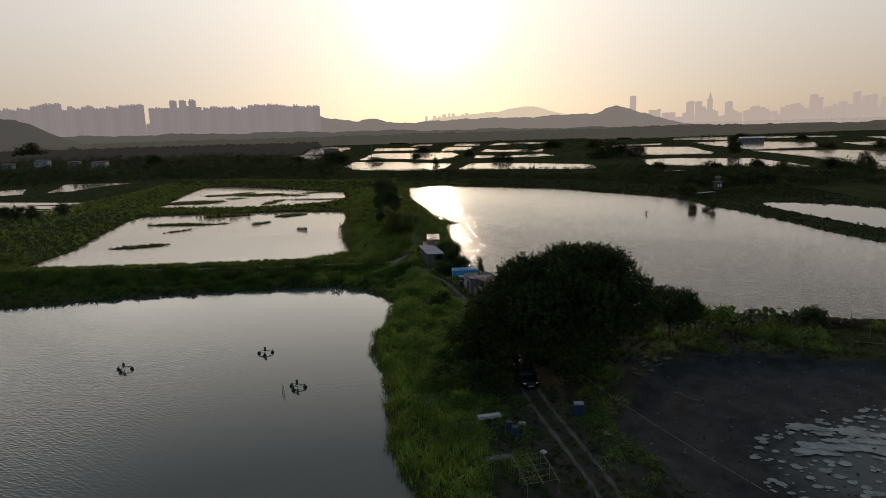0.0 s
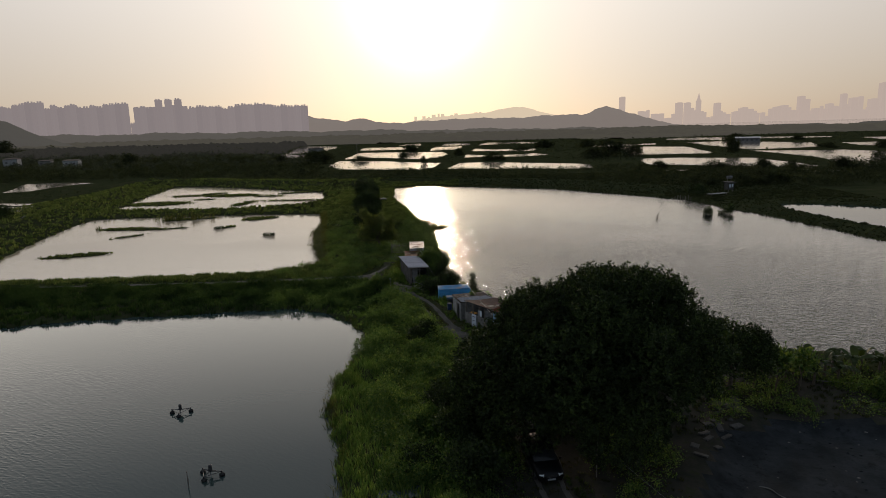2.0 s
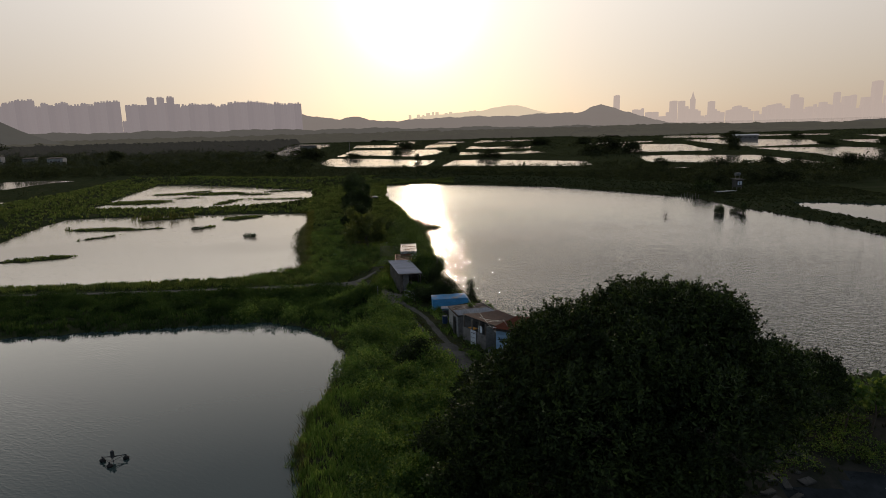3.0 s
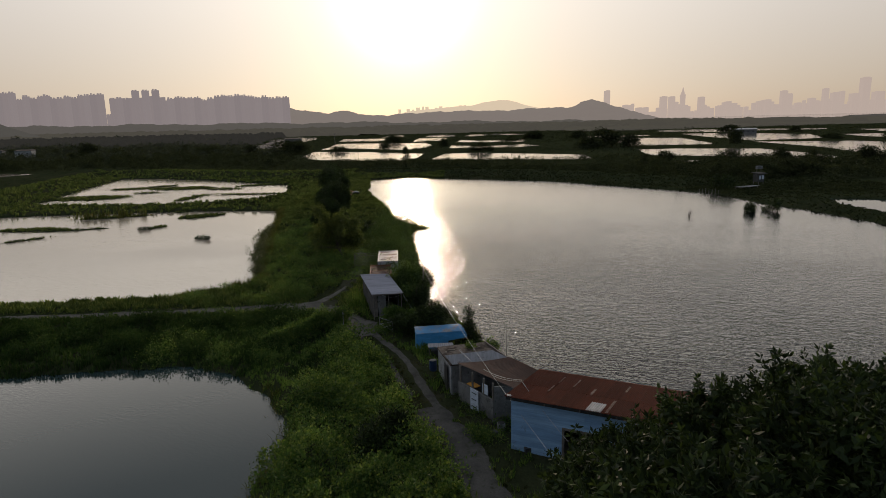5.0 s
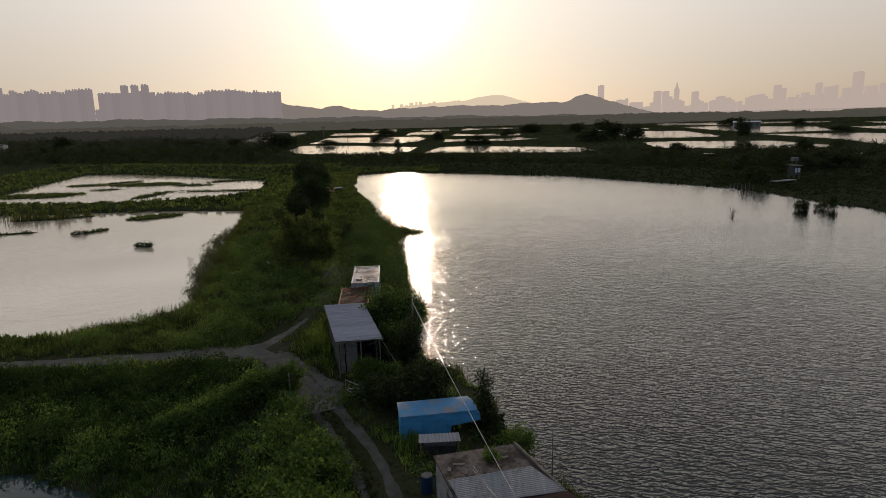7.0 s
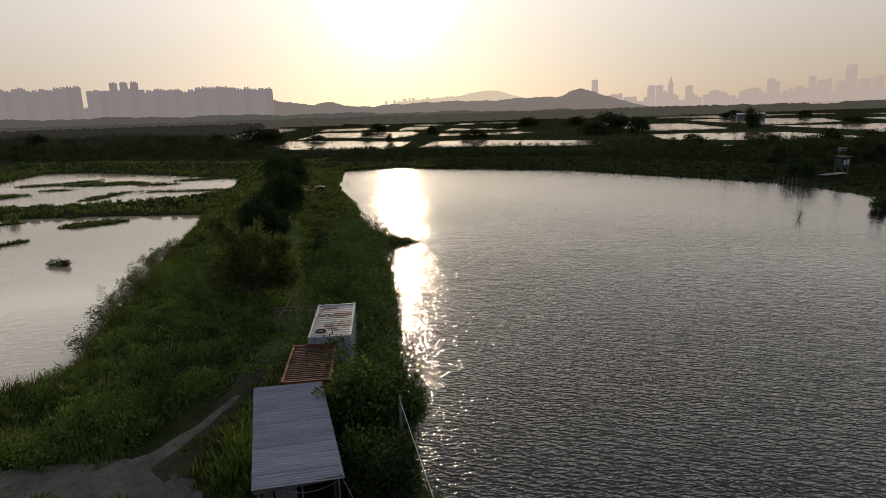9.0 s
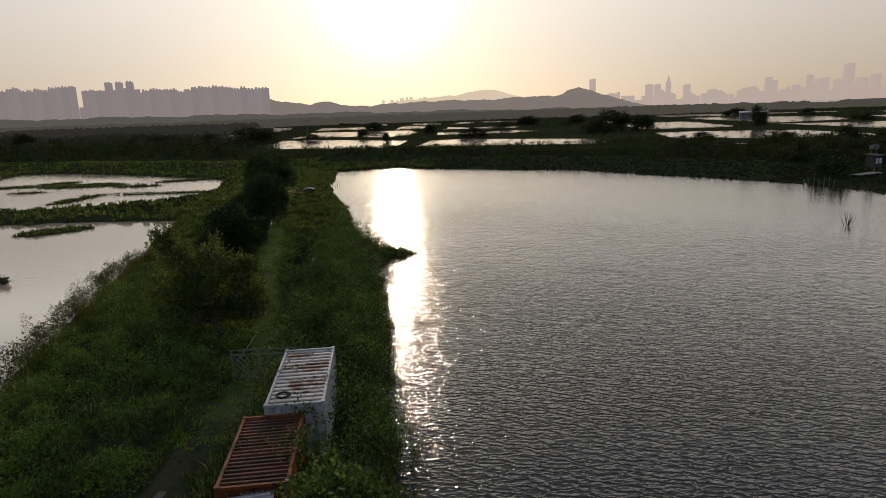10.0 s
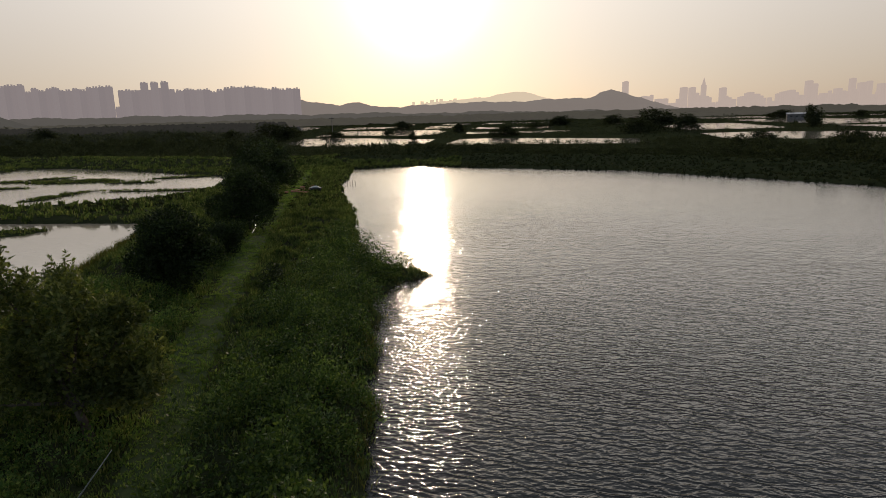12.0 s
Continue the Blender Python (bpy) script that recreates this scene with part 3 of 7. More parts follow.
ribbon("bare dirt where the lane widens", [(3.6, 66.5), (1.9, 72.5), (0.8, 76.5), (-0.7, 80), (-1.6, 82.4)], 2.5, 0.0, 0.055, M_lane)
ribbon("worn dirt where two lanes meet", [(-7.6, 96.8), (-9.4, 100.2), (-11.6, 103.4), (-14.0, 105.4), (-17.5, 106.1), (-21.5, 105.7)], 3.4, 0, 0.05)
ribbon("dirt lane along the pond dike", LANE_LEFT, 2.1, 0, 0.035, None, True)
ribbon("dirt spur towards the grassy lane", [(-18.5, 106.0), (-15.9, 106.4), (-14.6, 107.5), (-13.8, 109.2), (-13.1, 111.5), (-12.6, 114.0)], 1.9, 0, 0.055, None, True)
ribbon("trodden track fading into grass", [(-12.6, 104.6), (-13.4, 107.0), (-13.0, 110.0), (-12.5, 114.0)] + LANE_FAR[3:5], 1.9, 0, 0.035, worn("trodden_earth_and_turf", (0.024, 0.026, 0.013), (0.044, 0.044, 0.024), 0.95, 0.8, 7.0, 0, 0.9, (0.03, 0.036, 0.016)))
ribbon("short mown turf of the grassy lane", LANE_FAR[3:], 2.3, 0, 0.04, worn("mown_turf", (0.040, 0.056, 0.020), (0.062, 0.078, 0.028), 0.95, 0.9, 5.0, 0, 1.0, (0.05, 0.058, 0.024)))
ribbon("short paved lane on the far berm", [(-119, 154), (-120.4, 159), (-124, 168), (-123, 181)], 3.2, 0.0, 0.06, worn("old_tarmac", (0.12, 0.12, 0.12), (0.17, 0.165, 0.16), 0.9))

# ---------------- plants ----------------
rng = np.random.default_rng(7)


def blades(name, label, x0, x1, y0, y1, per_m2, tall, wide, mat, keep=None, tuft=14, lean=0.45, category="grass", wet=-0.15, gap=True):
    """Tufts of blades over a stretch of land, taller and shorter in patches."""
    n = int((x1 - x0) * (y1 - y0) * per_m2 / tuft)
    tx, ty = rng.uniform(x0, x1, n), rng.uniform(y0, y1, n)
    ok = (chart(shore, tx, ty) > wet) & (chart(dry, tx, ty) > 0.6) 
    if gap:
        ok &= chart(lanes, tx, ty) > rng.uniform(0.55, 1.15, n) * (gap if gap is not True else 1.0)
    if keep is not None:
        ok &= keep(tx, ty)
    tx, ty = tx[ok], ty[ok]
    size = tall * (0.55 + 0.45 * (0.5 + 0.5 * wobble(tx, ty, 0.55, 4.0))) * rng.uniform(0.7, 1.3, len(tx))
    bx_, by_ = np.repeat(tx, tuft), np.repeat(ty, tuft)
    h = np.repeat(size, tuft) * rng.uniform(0.5, 1.15, len(bx_))
    m = len(bx_)
    ang, rad = rng.uniform(0, 2 * np.pi, m), 0.28 * np.sqrt(rng.uniform(0, 1, m)) * (tall + 0.3)
    px, py = bx_ + np.cos(ang) * rad, by_ + np.sin(ang) * rad
    pz = ground_z(px, py) - 0.03
    la = ang + rng.normal(0, 0.7, m)
    out_ = lean * rng.uniform(0.3, 1.2, m) * h
    dx, dy = np.cos(la) * out_, np.sin(la) * out_
    wa = rng.uniform(0, np.pi, m)
    wx_, wy_ = np.cos(wa) * wide * rng.uniform(0.6, 1.3, m), np.sin(wa) * wide * rng.uniform(0.6, 1.3, m)
    v = np.empty((m, 5, 3))
    v[:, 0] = np.stack([px - wx_ / 2, py - wy_ / 2, pz], -1)
    v[:, 1] = np.stack([px + wx_ / 2, py + wy_ / 2, pz], -1)
    v[:, 2] = np.stack([px + dx * 0.4 + wx_ * 0.45, py + dy * 0.4 + wy_ * 0.45, pz + h * 0.62], -1)
    v[:, 3] = np.stack([px + dx * 0.4 - wx_ * 0.45, py + dy * 0.4 - wy_ * 0.45, pz + h * 0.62], -1)
    v[:, 4] = np.stack([px + dx, py + dy, pz + h * 0.95], -1)
    b = np.arange(m)[:, None] * 5
    f = np.concatenate([b + np.array([[0, 1, 2]]), b + np.array([[0, 2, 3]]), b + np.array([[3, 2, 4]])])
    return tagged(new(name, np_mesh(name, v.reshape(-1, 3), f, mat)), label, category, kind="stuff")


def leaf_fan(centres, outward, size, squash=0.55):
    """Pointed leaves about centres (n, 3), each turned its own way; gives corners and faces."""
    n = len(centres)
    d = rng.normal(0, 1, (n, 3)) + outward * 1.1
    d /= np.linalg.norm(d, axis=1, keepdims=True)
    s = np.cross(d, rng.normal(0, 1, (n, 3)))
    s /= np.linalg.norm(s, axis=1, keepdims=True)
    l = size * rng.uniform(0.6, 1.3, (n, 1))
    nrm = np.cross(d, s)
    v = np.empty((n, 4, 3))
    v[:, 0] = centres
    v[:, 1] = centres + d * l * 0.5 + s * l * squash * 0.5 + nrm * l * 0.07
    v[:, 2] = centres + d * l
    v[:, 3] = centres + d * l * 0.5 - s * l * squash * 0.5 + nrm * l * 0.07
    f = np.arange(n * 4).reshape(n, 4)
    return v.reshape(-1, 3), f


def crown_points(lobes, n, shell=0.55):
    """Places in the outer shell of a set of round lobes (x, y, z, rx, ry, rz), with the way outward."""
    lob = np.array(lobes, float)
    wgt = lob[:, 3] * lob[:, 4]
    pick = rng.choice(len(lob), n, p=wgt / wgt.sum())
    d = rng.normal(0, 1, (n, 3))
    d[:, 2] += 0.25
    d /= np.linalg.norm(d, axis=1, keepdims=True)
    r = rng.uniform(shell ** 3, 1.08, (n, 1)) ** (1 / 3)
    return lob[pick, :3] + d * r * lob[pick, 3:], d


def leaves_mesh(name, lobes, n, size, mat, sprigs=6, shell=0.55, low=None, spread=0.8, squash=0.55):
    """A crown of leaf sprigs."""
    p, d = crown_points(lobes, n // sprigs, shell)
    if low is not None:
        ok = p[:, 2] > low
        p, d = p[ok], d[ok]
    c = np.repeat(p, sprigs, 0) + rng.normal(0, size * spread, (len(p) * sprigs, 3))
    o = np.repeat(d, sprigs, 0) * 0.7 + np.array([0, 0, 0.25])
    v, f = leaf_fan(c, o, size, squash)
    return np_mesh(name, v, f, mat)


def limbs(name, base_r, trunk_h, lobes, mat, lean=(0, 0), split=1.0):
    """A tapered trunk that forks into a limb for each lobe of the crown, with twigs."""
    bm = bmesh.new()
    top = Vector((lean[0], lean[1], trunk_h))
    mid = Vector((lean[0] * 0.35 + 0.08, lean[1] * 0.35 - 0.06, trunk_h * 0.5))
    rod(bm, (0, 0, -0.25), (0, 0, 0.3), base_r * 1.45, base_r, 9)
    rod(bm, (0, 0, 0.3), mid, base_r, base_r * 0.8, 9)
    rod(bm, mid, top, base_r * 0.8, base_r * 0.62, 8)
    for k, q in enumerate(lobes):
        end = Vector(q[:3])
        a = top.lerp(mid, 0.3 * (k % 3) / 2)
        bend = a.lerp(end, 0.5) + Vector((0, 0, (end.z - a.z) * 0.12))
        r = base_r * split * 0.42
        rod(bm, a, bend, r, r * 0.65, 6)
        rod(bm, bend, end, r * 0.65, r * 0.25, 5)
        for s in range(3):
            t = end + Vector([random.uniform(-0.75, 0.75) * q[3 + i] for i in range(3)])
            rod(bm, bend.lerp(end, 0.4 + 0.25 * s), t, r * 0.22, r * 0.07, 4)
    me = bpy.data.meshes.new(name)
    bm.to_mesh(me)
    bm.free()
    me.materials.append(mat)
    return me


def shoots(lobes, n, length, leaf, seed, squash=0.36):
    """Leafy shoots that stand out of a crown where it is open to the sky, each a stem's worth of leaf rosettes."""
    g = np.random.default_rng(seed)
    lob = np.array(lobes, float)
    pick = g.choice(len(lob), n * 6)
    d = g.normal(0, 1, (n * 6, 3))
    d[:, 2] = np.abs(d[:, 2]) * 1.2
    d /= np.linalg.norm(d, axis=1, keepdims=True)
    p = lob[pick, :3] + d * lob[pick, 3:] * 0.93
    free = np.ones(len(p), bool)
    for q in lob:
        free &= (((p - q[:3]) / q[3:]) ** 2).sum(1) > 0.82
    p, d = p[free][:n], d[free][:n]
    up = d * 0.7 + np.array([0, 0, 0.9]) + g.normal(0, 0.22, d.shape)
    up /= np.linalg.norm(up, axis=1, keepdims=True)
    l = length * g.uniform(0.45, 1.2, len(p))
    steps, ring = 5, 7
    t = np.tile(np.repeat(np.linspace(0.0, 1.0, steps), ring), len(p))
    base = np.repeat(p, steps * ring, 0) + np.repeat(up * l[:, None], steps * ring, 0) * t[:, None]
    out_ = g.normal(0, 1, base.shape) + np.repeat(up, steps * ring, 0) * (0.2 + 0.9 * t[:, None] ** 3)
    return leaf_fan(base, out_, leaf * (1.05 - 0.3 * t[:, None]), squash)


def tree(name, x, y, lobes, leaves, size, label, trunk=(0.2, 2.0), mat=None, group="", sprigs=6, lean=(0, 0), category="tree", z=None, shell=0.5, spread=0.8, squash=0.55, sprouts=None):
    t = thing(name, pose(x, y, gz(x, y) if z is None else z), label, category, group)
    mesh_part("trunk", limbs("trunk", trunk[0], trunk[1], lobes[:16], M_bark, lean), t)
    mesh_part("crown", leaves_mesh("crown", lobes, leaves, size, mat or M_leaf, sprigs, shell, None, spread, squash), t)
    if sprouts:
        v, f = shoots(lobes, *sprouts)
        mesh_part("leaf_fringe", np_mesh("leaf_fringe", v, f, mat or M_leaf), t, "upright leafy shoots fringing the crown")
    return t


def tufts(lobes, n, r, seed):
    """Upright shoots that break the outline of a crown."""
    g = np.random.default_rng(seed)
    out = []
    for k in range(n):
        q = lobes[int(g.integers(len(lobes)))]
        d = g.normal(0, 1, 3)
        d[2] = abs(d[2]) + 0.15
        d /= np.linalg.norm(d)
        s = r * g.uniform(0.6, 1.25)
        out.append((q[0] + d[0] * q[3] * 0.98, q[1] + d[1] * q[4] * 0.98, q[2] + d[2] * q[5] * 0.98, s, s, s * g.uniform(1.0, 1.9)))
    return out


def round_lobes(r, h, top, n, seed):
    """Lobes heaped into a rounded crown of radius r between h and top."""
    g = np.random.default_rng(seed)
    out = [(0, 0, (h + top) / 2, r * 0.72, r * 0.72, (top - h) * 0.46)]
    for k in range(n):
        a = 2 * math.pi * k / n * 1.618 * 2 + g.uniform(-0.3, 0.3)
        u = g.uniform(0.35, 0.78)
        zz = h + (top - h) * g.uniform(0.25, 0.8) * (1.15 - 0.45 * u)
        s = r * g.uniform(0.28, 0.44)
        out.append((math.cos(a) * r * u, math.sin(a) * r * u, zz, s, s, s * g.uniform(0.65, 0.95)))
    return out


# the great spreading tree beside the track
big = [(0, 0, 5.9, 5.4, 5.4, 4.0), (-5.2, -2.2, 5.8, 3.3, 3.2, 3.2), (-6.4, 1.8, 4.2, 2.7, 3.0, 2.9), (-3.0, 4.2, 5.6, 3.4, 3.4, 3.2),
       (2.6, 3.8, 8.0, 3.5, 3.4, 3.3), (5.2, 1.6, 7.9, 3.3, 3.4, 3.3), (6.6, -2.6, 6.7, 2.9, 3.0, 3.0), (3.0, -4.6, 6.2, 3.4, 3.2, 3.2),
       (-2.0, -5.2, 6.2, 3.2, 3.0, 3.2), (1.2, 0.4, 9.3, 3.2, 3.2, 2.6), (3.8, -0.6, 9.6, 2.8, 2.8, 2.4), (-3.2, -1.2, 8.7, 2.7, 2.7, 2.4),
       (0.6, -3.2, 8.8, 2.6, 2.6, 2.2), (8.4, 1.0, 5.0, 2.0, 2.2, 2.4), (-7.6, -1.0, 3.4, 1.8, 2.0, 2.3), (0.8, 6.4, 4.8, 3.0, 2.6, 3.0)]
big += [(5.2, 4.4, 7.4, 2.9, 3.0, 3.0), (-0.4, 5.4, 7.0, 2.5, 2.5, 2.6), (-2.6, 3.2, 6.6, 2.5, 2.5, 2.6), (3.4, 5.6, 6.6, 2.8, 2.6, 2.8), (-4.4, -3.6, 3.2, 3.0, 2.6, 2.6), (1.4, -6.0, 3.6, 3.0, 2.4, 2.8)]
tree("broadleaf_tree", 9.2, 57.3, big, 190000, 0.29, "huge dark spreading broadleaf tree beside the farm track", (0.5, 2.6), None, "", 9, spread=0.22, squash=0.36, sprouts=(1100, 0.75, 0.30, 5))
tree("broadleaf_tree", 22.6, 64.5, round_lobes(3.5, 1.6, 6.0, 7, 3), 9000, 0.24, "rounded dark tree at the edge of the yard", (0.22, 2.0), sprouts=(160, 0.5, 0.26, 6))

# trees along the grassy lane
loose = [(0.5, 0.2, 3.6, 1.7, 1.7, 1.9), (1.5, 0.5, 2.6, 1.3, 1.3, 1.4), (-0.6, 0, 4.6, 1.4, 1.4, 1.3), (0.7, -0.4, 5.2, 1.1, 1.1, 1.0), (-1.6, 0.2, 3.2, 1.2, 1.2, 1.1),
         (-2.3, 0.3, 5.0, 0.9, 0.9, 1.0), (-2.7, 0.1, 6.1, 0.7, 0.7, 0.8), (1.9, -0.4, 4.0, 0.9, 0.9, 0.9), (-0.2, 0.5, 2.0, 1.4, 1.4, 1.1), (2.3, 0.3, 1.8, 0.9, 0.9, 0.9)]
loose += [(-2.4, 0.2, 1.5, 1.5, 1.5, 1.3), (1.2, 0.6, 1.9, 1.2, 1.2, 1.0), (-3.3, 0.3, 2.8, 1.2, 1.2, 1.2), (-1.4, 1.2, 2.2, 1.5, 1.4, 1.5)]
loose = [(a, b, c * 1.04, d, e, f * 1.04) for a, b, c, d, e, f in loose]
tree("lane_tree", -16.2, 131.0, [(a, b, c, d * 0.86, e * 0.86, f * 0.9) for a, b, c, d, e, f in loose] + tufts(loose, 90, 0.40, 21), 19000, 0.22, "leaning bushy tree with loose ragged crown beside the lane", (0.2, 1.6), foliage("loose_tree_leaves", (0.060, 0.078, 0.030), (0.105, 0.125, 0.045), (0.20, 0.21, 0.08), 0.5, 0.45, 0.12), "trees along the lane", 6, (-0.4, 0.0), shell=0.35, sprouts=(260, 0.6, 0.22, 7))
tree("lane_tree", -21.6, 149.8, round_lobes(3.2, 0.4, 6.7, 9, 5), 26000, 0.2, "dense rounded dark tree beside the lane", (0.2, 1.4), None, "trees along the lane", sprouts=(150, 0.3, 0.2, 8))
tree("lane_tree", -25.2, 174.5, round_lobes(3.8, 0.5, 7.2, 9, 6), 22000, 0.22, "dense dark tree beside the lane", (0.2, 1.5), None, "trees along the lane", sprouts=(150, 0.3, 0.2, 9))
tree("lane_tree", -28.6, 187.0, round_lobes(3.8, 0.5, 9.3, 9, 7), 20000, 0.25, "tall dark tree beside the lane", (0.22, 1.8), None, "trees along the lane")
tree("lane_tree", -30.8, 199.5, round_lobes(3.7, 0.5, 9.3, 9, 8), 16000, 0.27, "tall dark tree beside the lane", (0.22, 1.8), None, "trees along the lane")
tree("lane_tree", -23.4, 162.5, round_lobes(1.9, 0.2, 2.8, 6, 9), 9000, 0.18, "low bushy tree beside the lane", (0.12, 0.8), None, "trees along the lane")


def shrub(x, y, r, top, leaves, size, label, mat=None, seed=1, group="", name="shrub", n=7):
    t = thing(name, pose(x, y, gz(x, y)), label, "shrub", group)
    lob = round_lobes(r, -0.1, top, n, seed)
    lob = lob + tufts(lob, 3 * n, r * 0.2, seed + 100)
    mesh_part("stems", limbs("stems", 0.05, top * 0.35, lob[:n], M_bark), t)
    mesh_part("leaves", leaves_mesh("leaves", lob, leaves, size, mat or M_leaf, 6, 0.35, 0.0), t)
    return t


M_bush = foliage("green_bush_leaves", (0.028, 0.050, 0.016), (0.056, 0.092, 0.027), (0.135, 0.175, 0.052), 0.5, 0.36, 0.12)
shrub(-4.4, 108.2, 2.6, 4.0, 14000, 0.20, "bushy leafy shrub crowding the hut wall", M_bush, 11)
shrub(-4.4, 105.0, 1.4, 2.6, 4000, 0.18, "leafy shrub beside the hut", M_bush, 12)
for k in range(11):
    shrub(-15.4 + k * 0.53, 94.0 + k * 0.50, 0.72, 1.25 + 0.10 * k + 0.12 * math.sin(k * 2.1), 2000, 0.16, "vine hummock heaped along an old dike fence", M_weed, 130 + k, "vine hummocks on the dike", n=5)
shrub(-1.9, 96.4, 1.55, 3.2, 8000, 0.18, "vine-smothered shrub leaning over the truck box", M_leaf, 13)
for k in range(5):
    shrub(-6.3 + k * 0.62, 100.9, 0.55, 1.35 + 0.12 * math.sin(k * 1.9), 1100, 0.15, "vine hummock grown over an old fence", M_weed, 150 + k, "vine hummocks by the hut", n=5)


def vine_post(x, y, h, r, label, seed, lean=0.0):
    """A dead post smothered by hanging vines, ragged and narrow."""
    g = np.random.default_rng(seed)
    t = thing("vine_post", pose(x, y, gz(x, y)), label, "vine", "vine-covered posts")
    part("post", bar((0, 0, -0.1), (lean, 0, h), 0.07, 0.04), M_bark, t)
    lob = []
    for k in range(int(h * 3.2)):
        u = (k + 0.5) / (h * 3.2)
        q = r * (1.15 - 0.75 * u) * g.uniform(0.7, 1.25)
        lob.append((lean * u + g.normal(0, r * 0.25), g.normal(0, r * 0.25), h * u, q, q, 0.34))
    mesh_part("vines", leaves_mesh("vines", lob, int(900 * h), 0.15, M_leaf, 6, 0.4), t)
    return t


vine_post(-2.9, 102.5, 3.9, 0.55, "tall post smothered in dark hanging vines", 3)
vine_post(-3.75, 102.7, 2.9, 0.36, "thin dead post draped with vines", 4, 0.25)
vine_post(1.35, 94.5, 3.4, 0.5, "narrow pointed column of climbing vines", 5, 0.1)
shrub(-4.6, 97.6, 1.5, 1.6, 4000, 0.16, "low dark shrub behind the wire fence", M_leaf, 14)
shrub(-15.0, 149.8, 0.9, 2.7, 2600, 0.15, "small round bush on the grass", M_leaf, 15)
shrub(-7.5, 133.5, 0.5, 2.0, 900, 0.13, "thin weedy bush on the bank", M_weed, 16)
shrub(1.9, 94.0, 0.65, 1.4, 1500, 0.15, "low dark bush beside the truck box", M_leaf, 17)
shrub(3.0, 92.2, 0.9, 1.3, 1800, 0.15, "low bush at the water's edge", M_weed, 18)
for x, y, r, seed in ((-147.6, 180.6, 2.4, 41), (-142.6, 179.4, 2.4, 42), (-137.4, 178.8, 2.5, 43), (-128.6, 180.6, 2.7, 44)):
    shrub(x, y, r, 4.2, 3200, 0.3, "round dark bush on the far berm", M_leaf, seed, "bushes on the far berm")
gs = random.Random(12)
for k in range(15):
    x, y = gs.uniform(-4.6, 2.2), gs.uniform(46, 78)
    r = gs.uniform(0.8, 1.9)
    if chart(lanes, np.array([x]), np.array([y]))[0] > r + 0.9 and chart(shore, np.array([x]), np.array([y]))[0] > 1.5:
        shrub(x, y, r, r * gs.uniform(0.9, 1.5), int(2600 * r * r), 0.17, "tangled leafy shrub between track and pond", gs.choice((M_weed, M_leaf)), 60 + k, "shrubs between track and pond", n=6)
for k, (x, y) in enumerate(((0.6, 55.0), (-0.8, 60.5), (1.4, 50.6), (2.2, 61.5))):
    shrub(x, y, 1.9, 3.0, 7500, 0.2, "tall dark shrub under the big tree", M_leaf, 80 + k, "shrubs under the big tree", n=7)
shrub(58.3, 167.2, 1.15, 3.2, 2400, 0.22, "bushy shrub standing in the pond", M_leaf, 23, "shrubs in the pond").location.z = -0.6
shrub(63.2, 168.2, 1.6, 3.1, 3000, 0.22, "bushy shrub standing in the pond", M_leaf, 24, "shrubs in the pond").location.z = -0.6
shrub(69.0, 205.5, 3.2, 3.4, 2600, 0.4, "dark scrub on the far bank", M_leaf, 25)
shrub(47.0, 66.6, 1.2, 1.0, 900, 0.2, "low weed at the water's edge", M_weed, 26)
shrub(40.2, 68.6, 1.7, 2.2, 2600, 0.22, "rounded shrub on the pond bank", M_leaf, 27)
shrub(34.4, 62.6, 1.6, 1.5, 2200, 0.2, "low shrub in the garden beds", M_weed, 28)


M_banana = foliage("banana_leaves", (0.030, 0.045, 0.016), (0.045, 0.065, 0.022), (0.07, 0.09, 0.03), 0.45, 0.3, 0.1)


def banana(x, y, h, n, seed, label, name="banana_plant"):
    """A clump of broad arching leaves on a fleshy stem."""
    g = random.Random(seed)
    t = thing(name, pose(x, y, gz(x, y)), label, "plant", "banana plants on the bank")
    bm = bmesh.new()
    rod(bm, (0, 0, -0.1), (0.05, 0, h * 0.45), 0.13, 0.08, 8)
    part("stem", bm, M_bark, t)
    for k in range(n):
        a, up, l = g.uniform(0, 6.28), g.uniform(0.5, 1.25), h * g.uniform(0.5, 0.72)
        bm = bmesh.new()
        prev = None
        for s in range(7):
            u = s / 6
            r = l * u * math.cos(up) + 0.05
            z = h * 0.42 + l * u * math.sin(up) - 0.55 * l * u * u * u
            w = 0.26 * h / 3 * math.sin(math.pi * min(1, 0.12 + 0.88 * u)) + 0.01
            c = Vector((math.cos(a) * r, math.sin(a) * r, z))
            sd = Vector((-math.sin(a), math.cos(a), 0)) * w
            row = [bm.verts.new(c - sd - Vector((0, 0, w * 0.35))), bm.verts.new(c), bm.verts.new(c + sd - Vector((0, 0, w * 0.35)))]
            if prev:
                bm.faces.new((prev[0], prev[1], row[1], row[0]))
                bm.faces.new((prev[1], prev[2], row[2], row[1]))
            prev = row
        part("leaf", bm, M_banana, t)
    return t


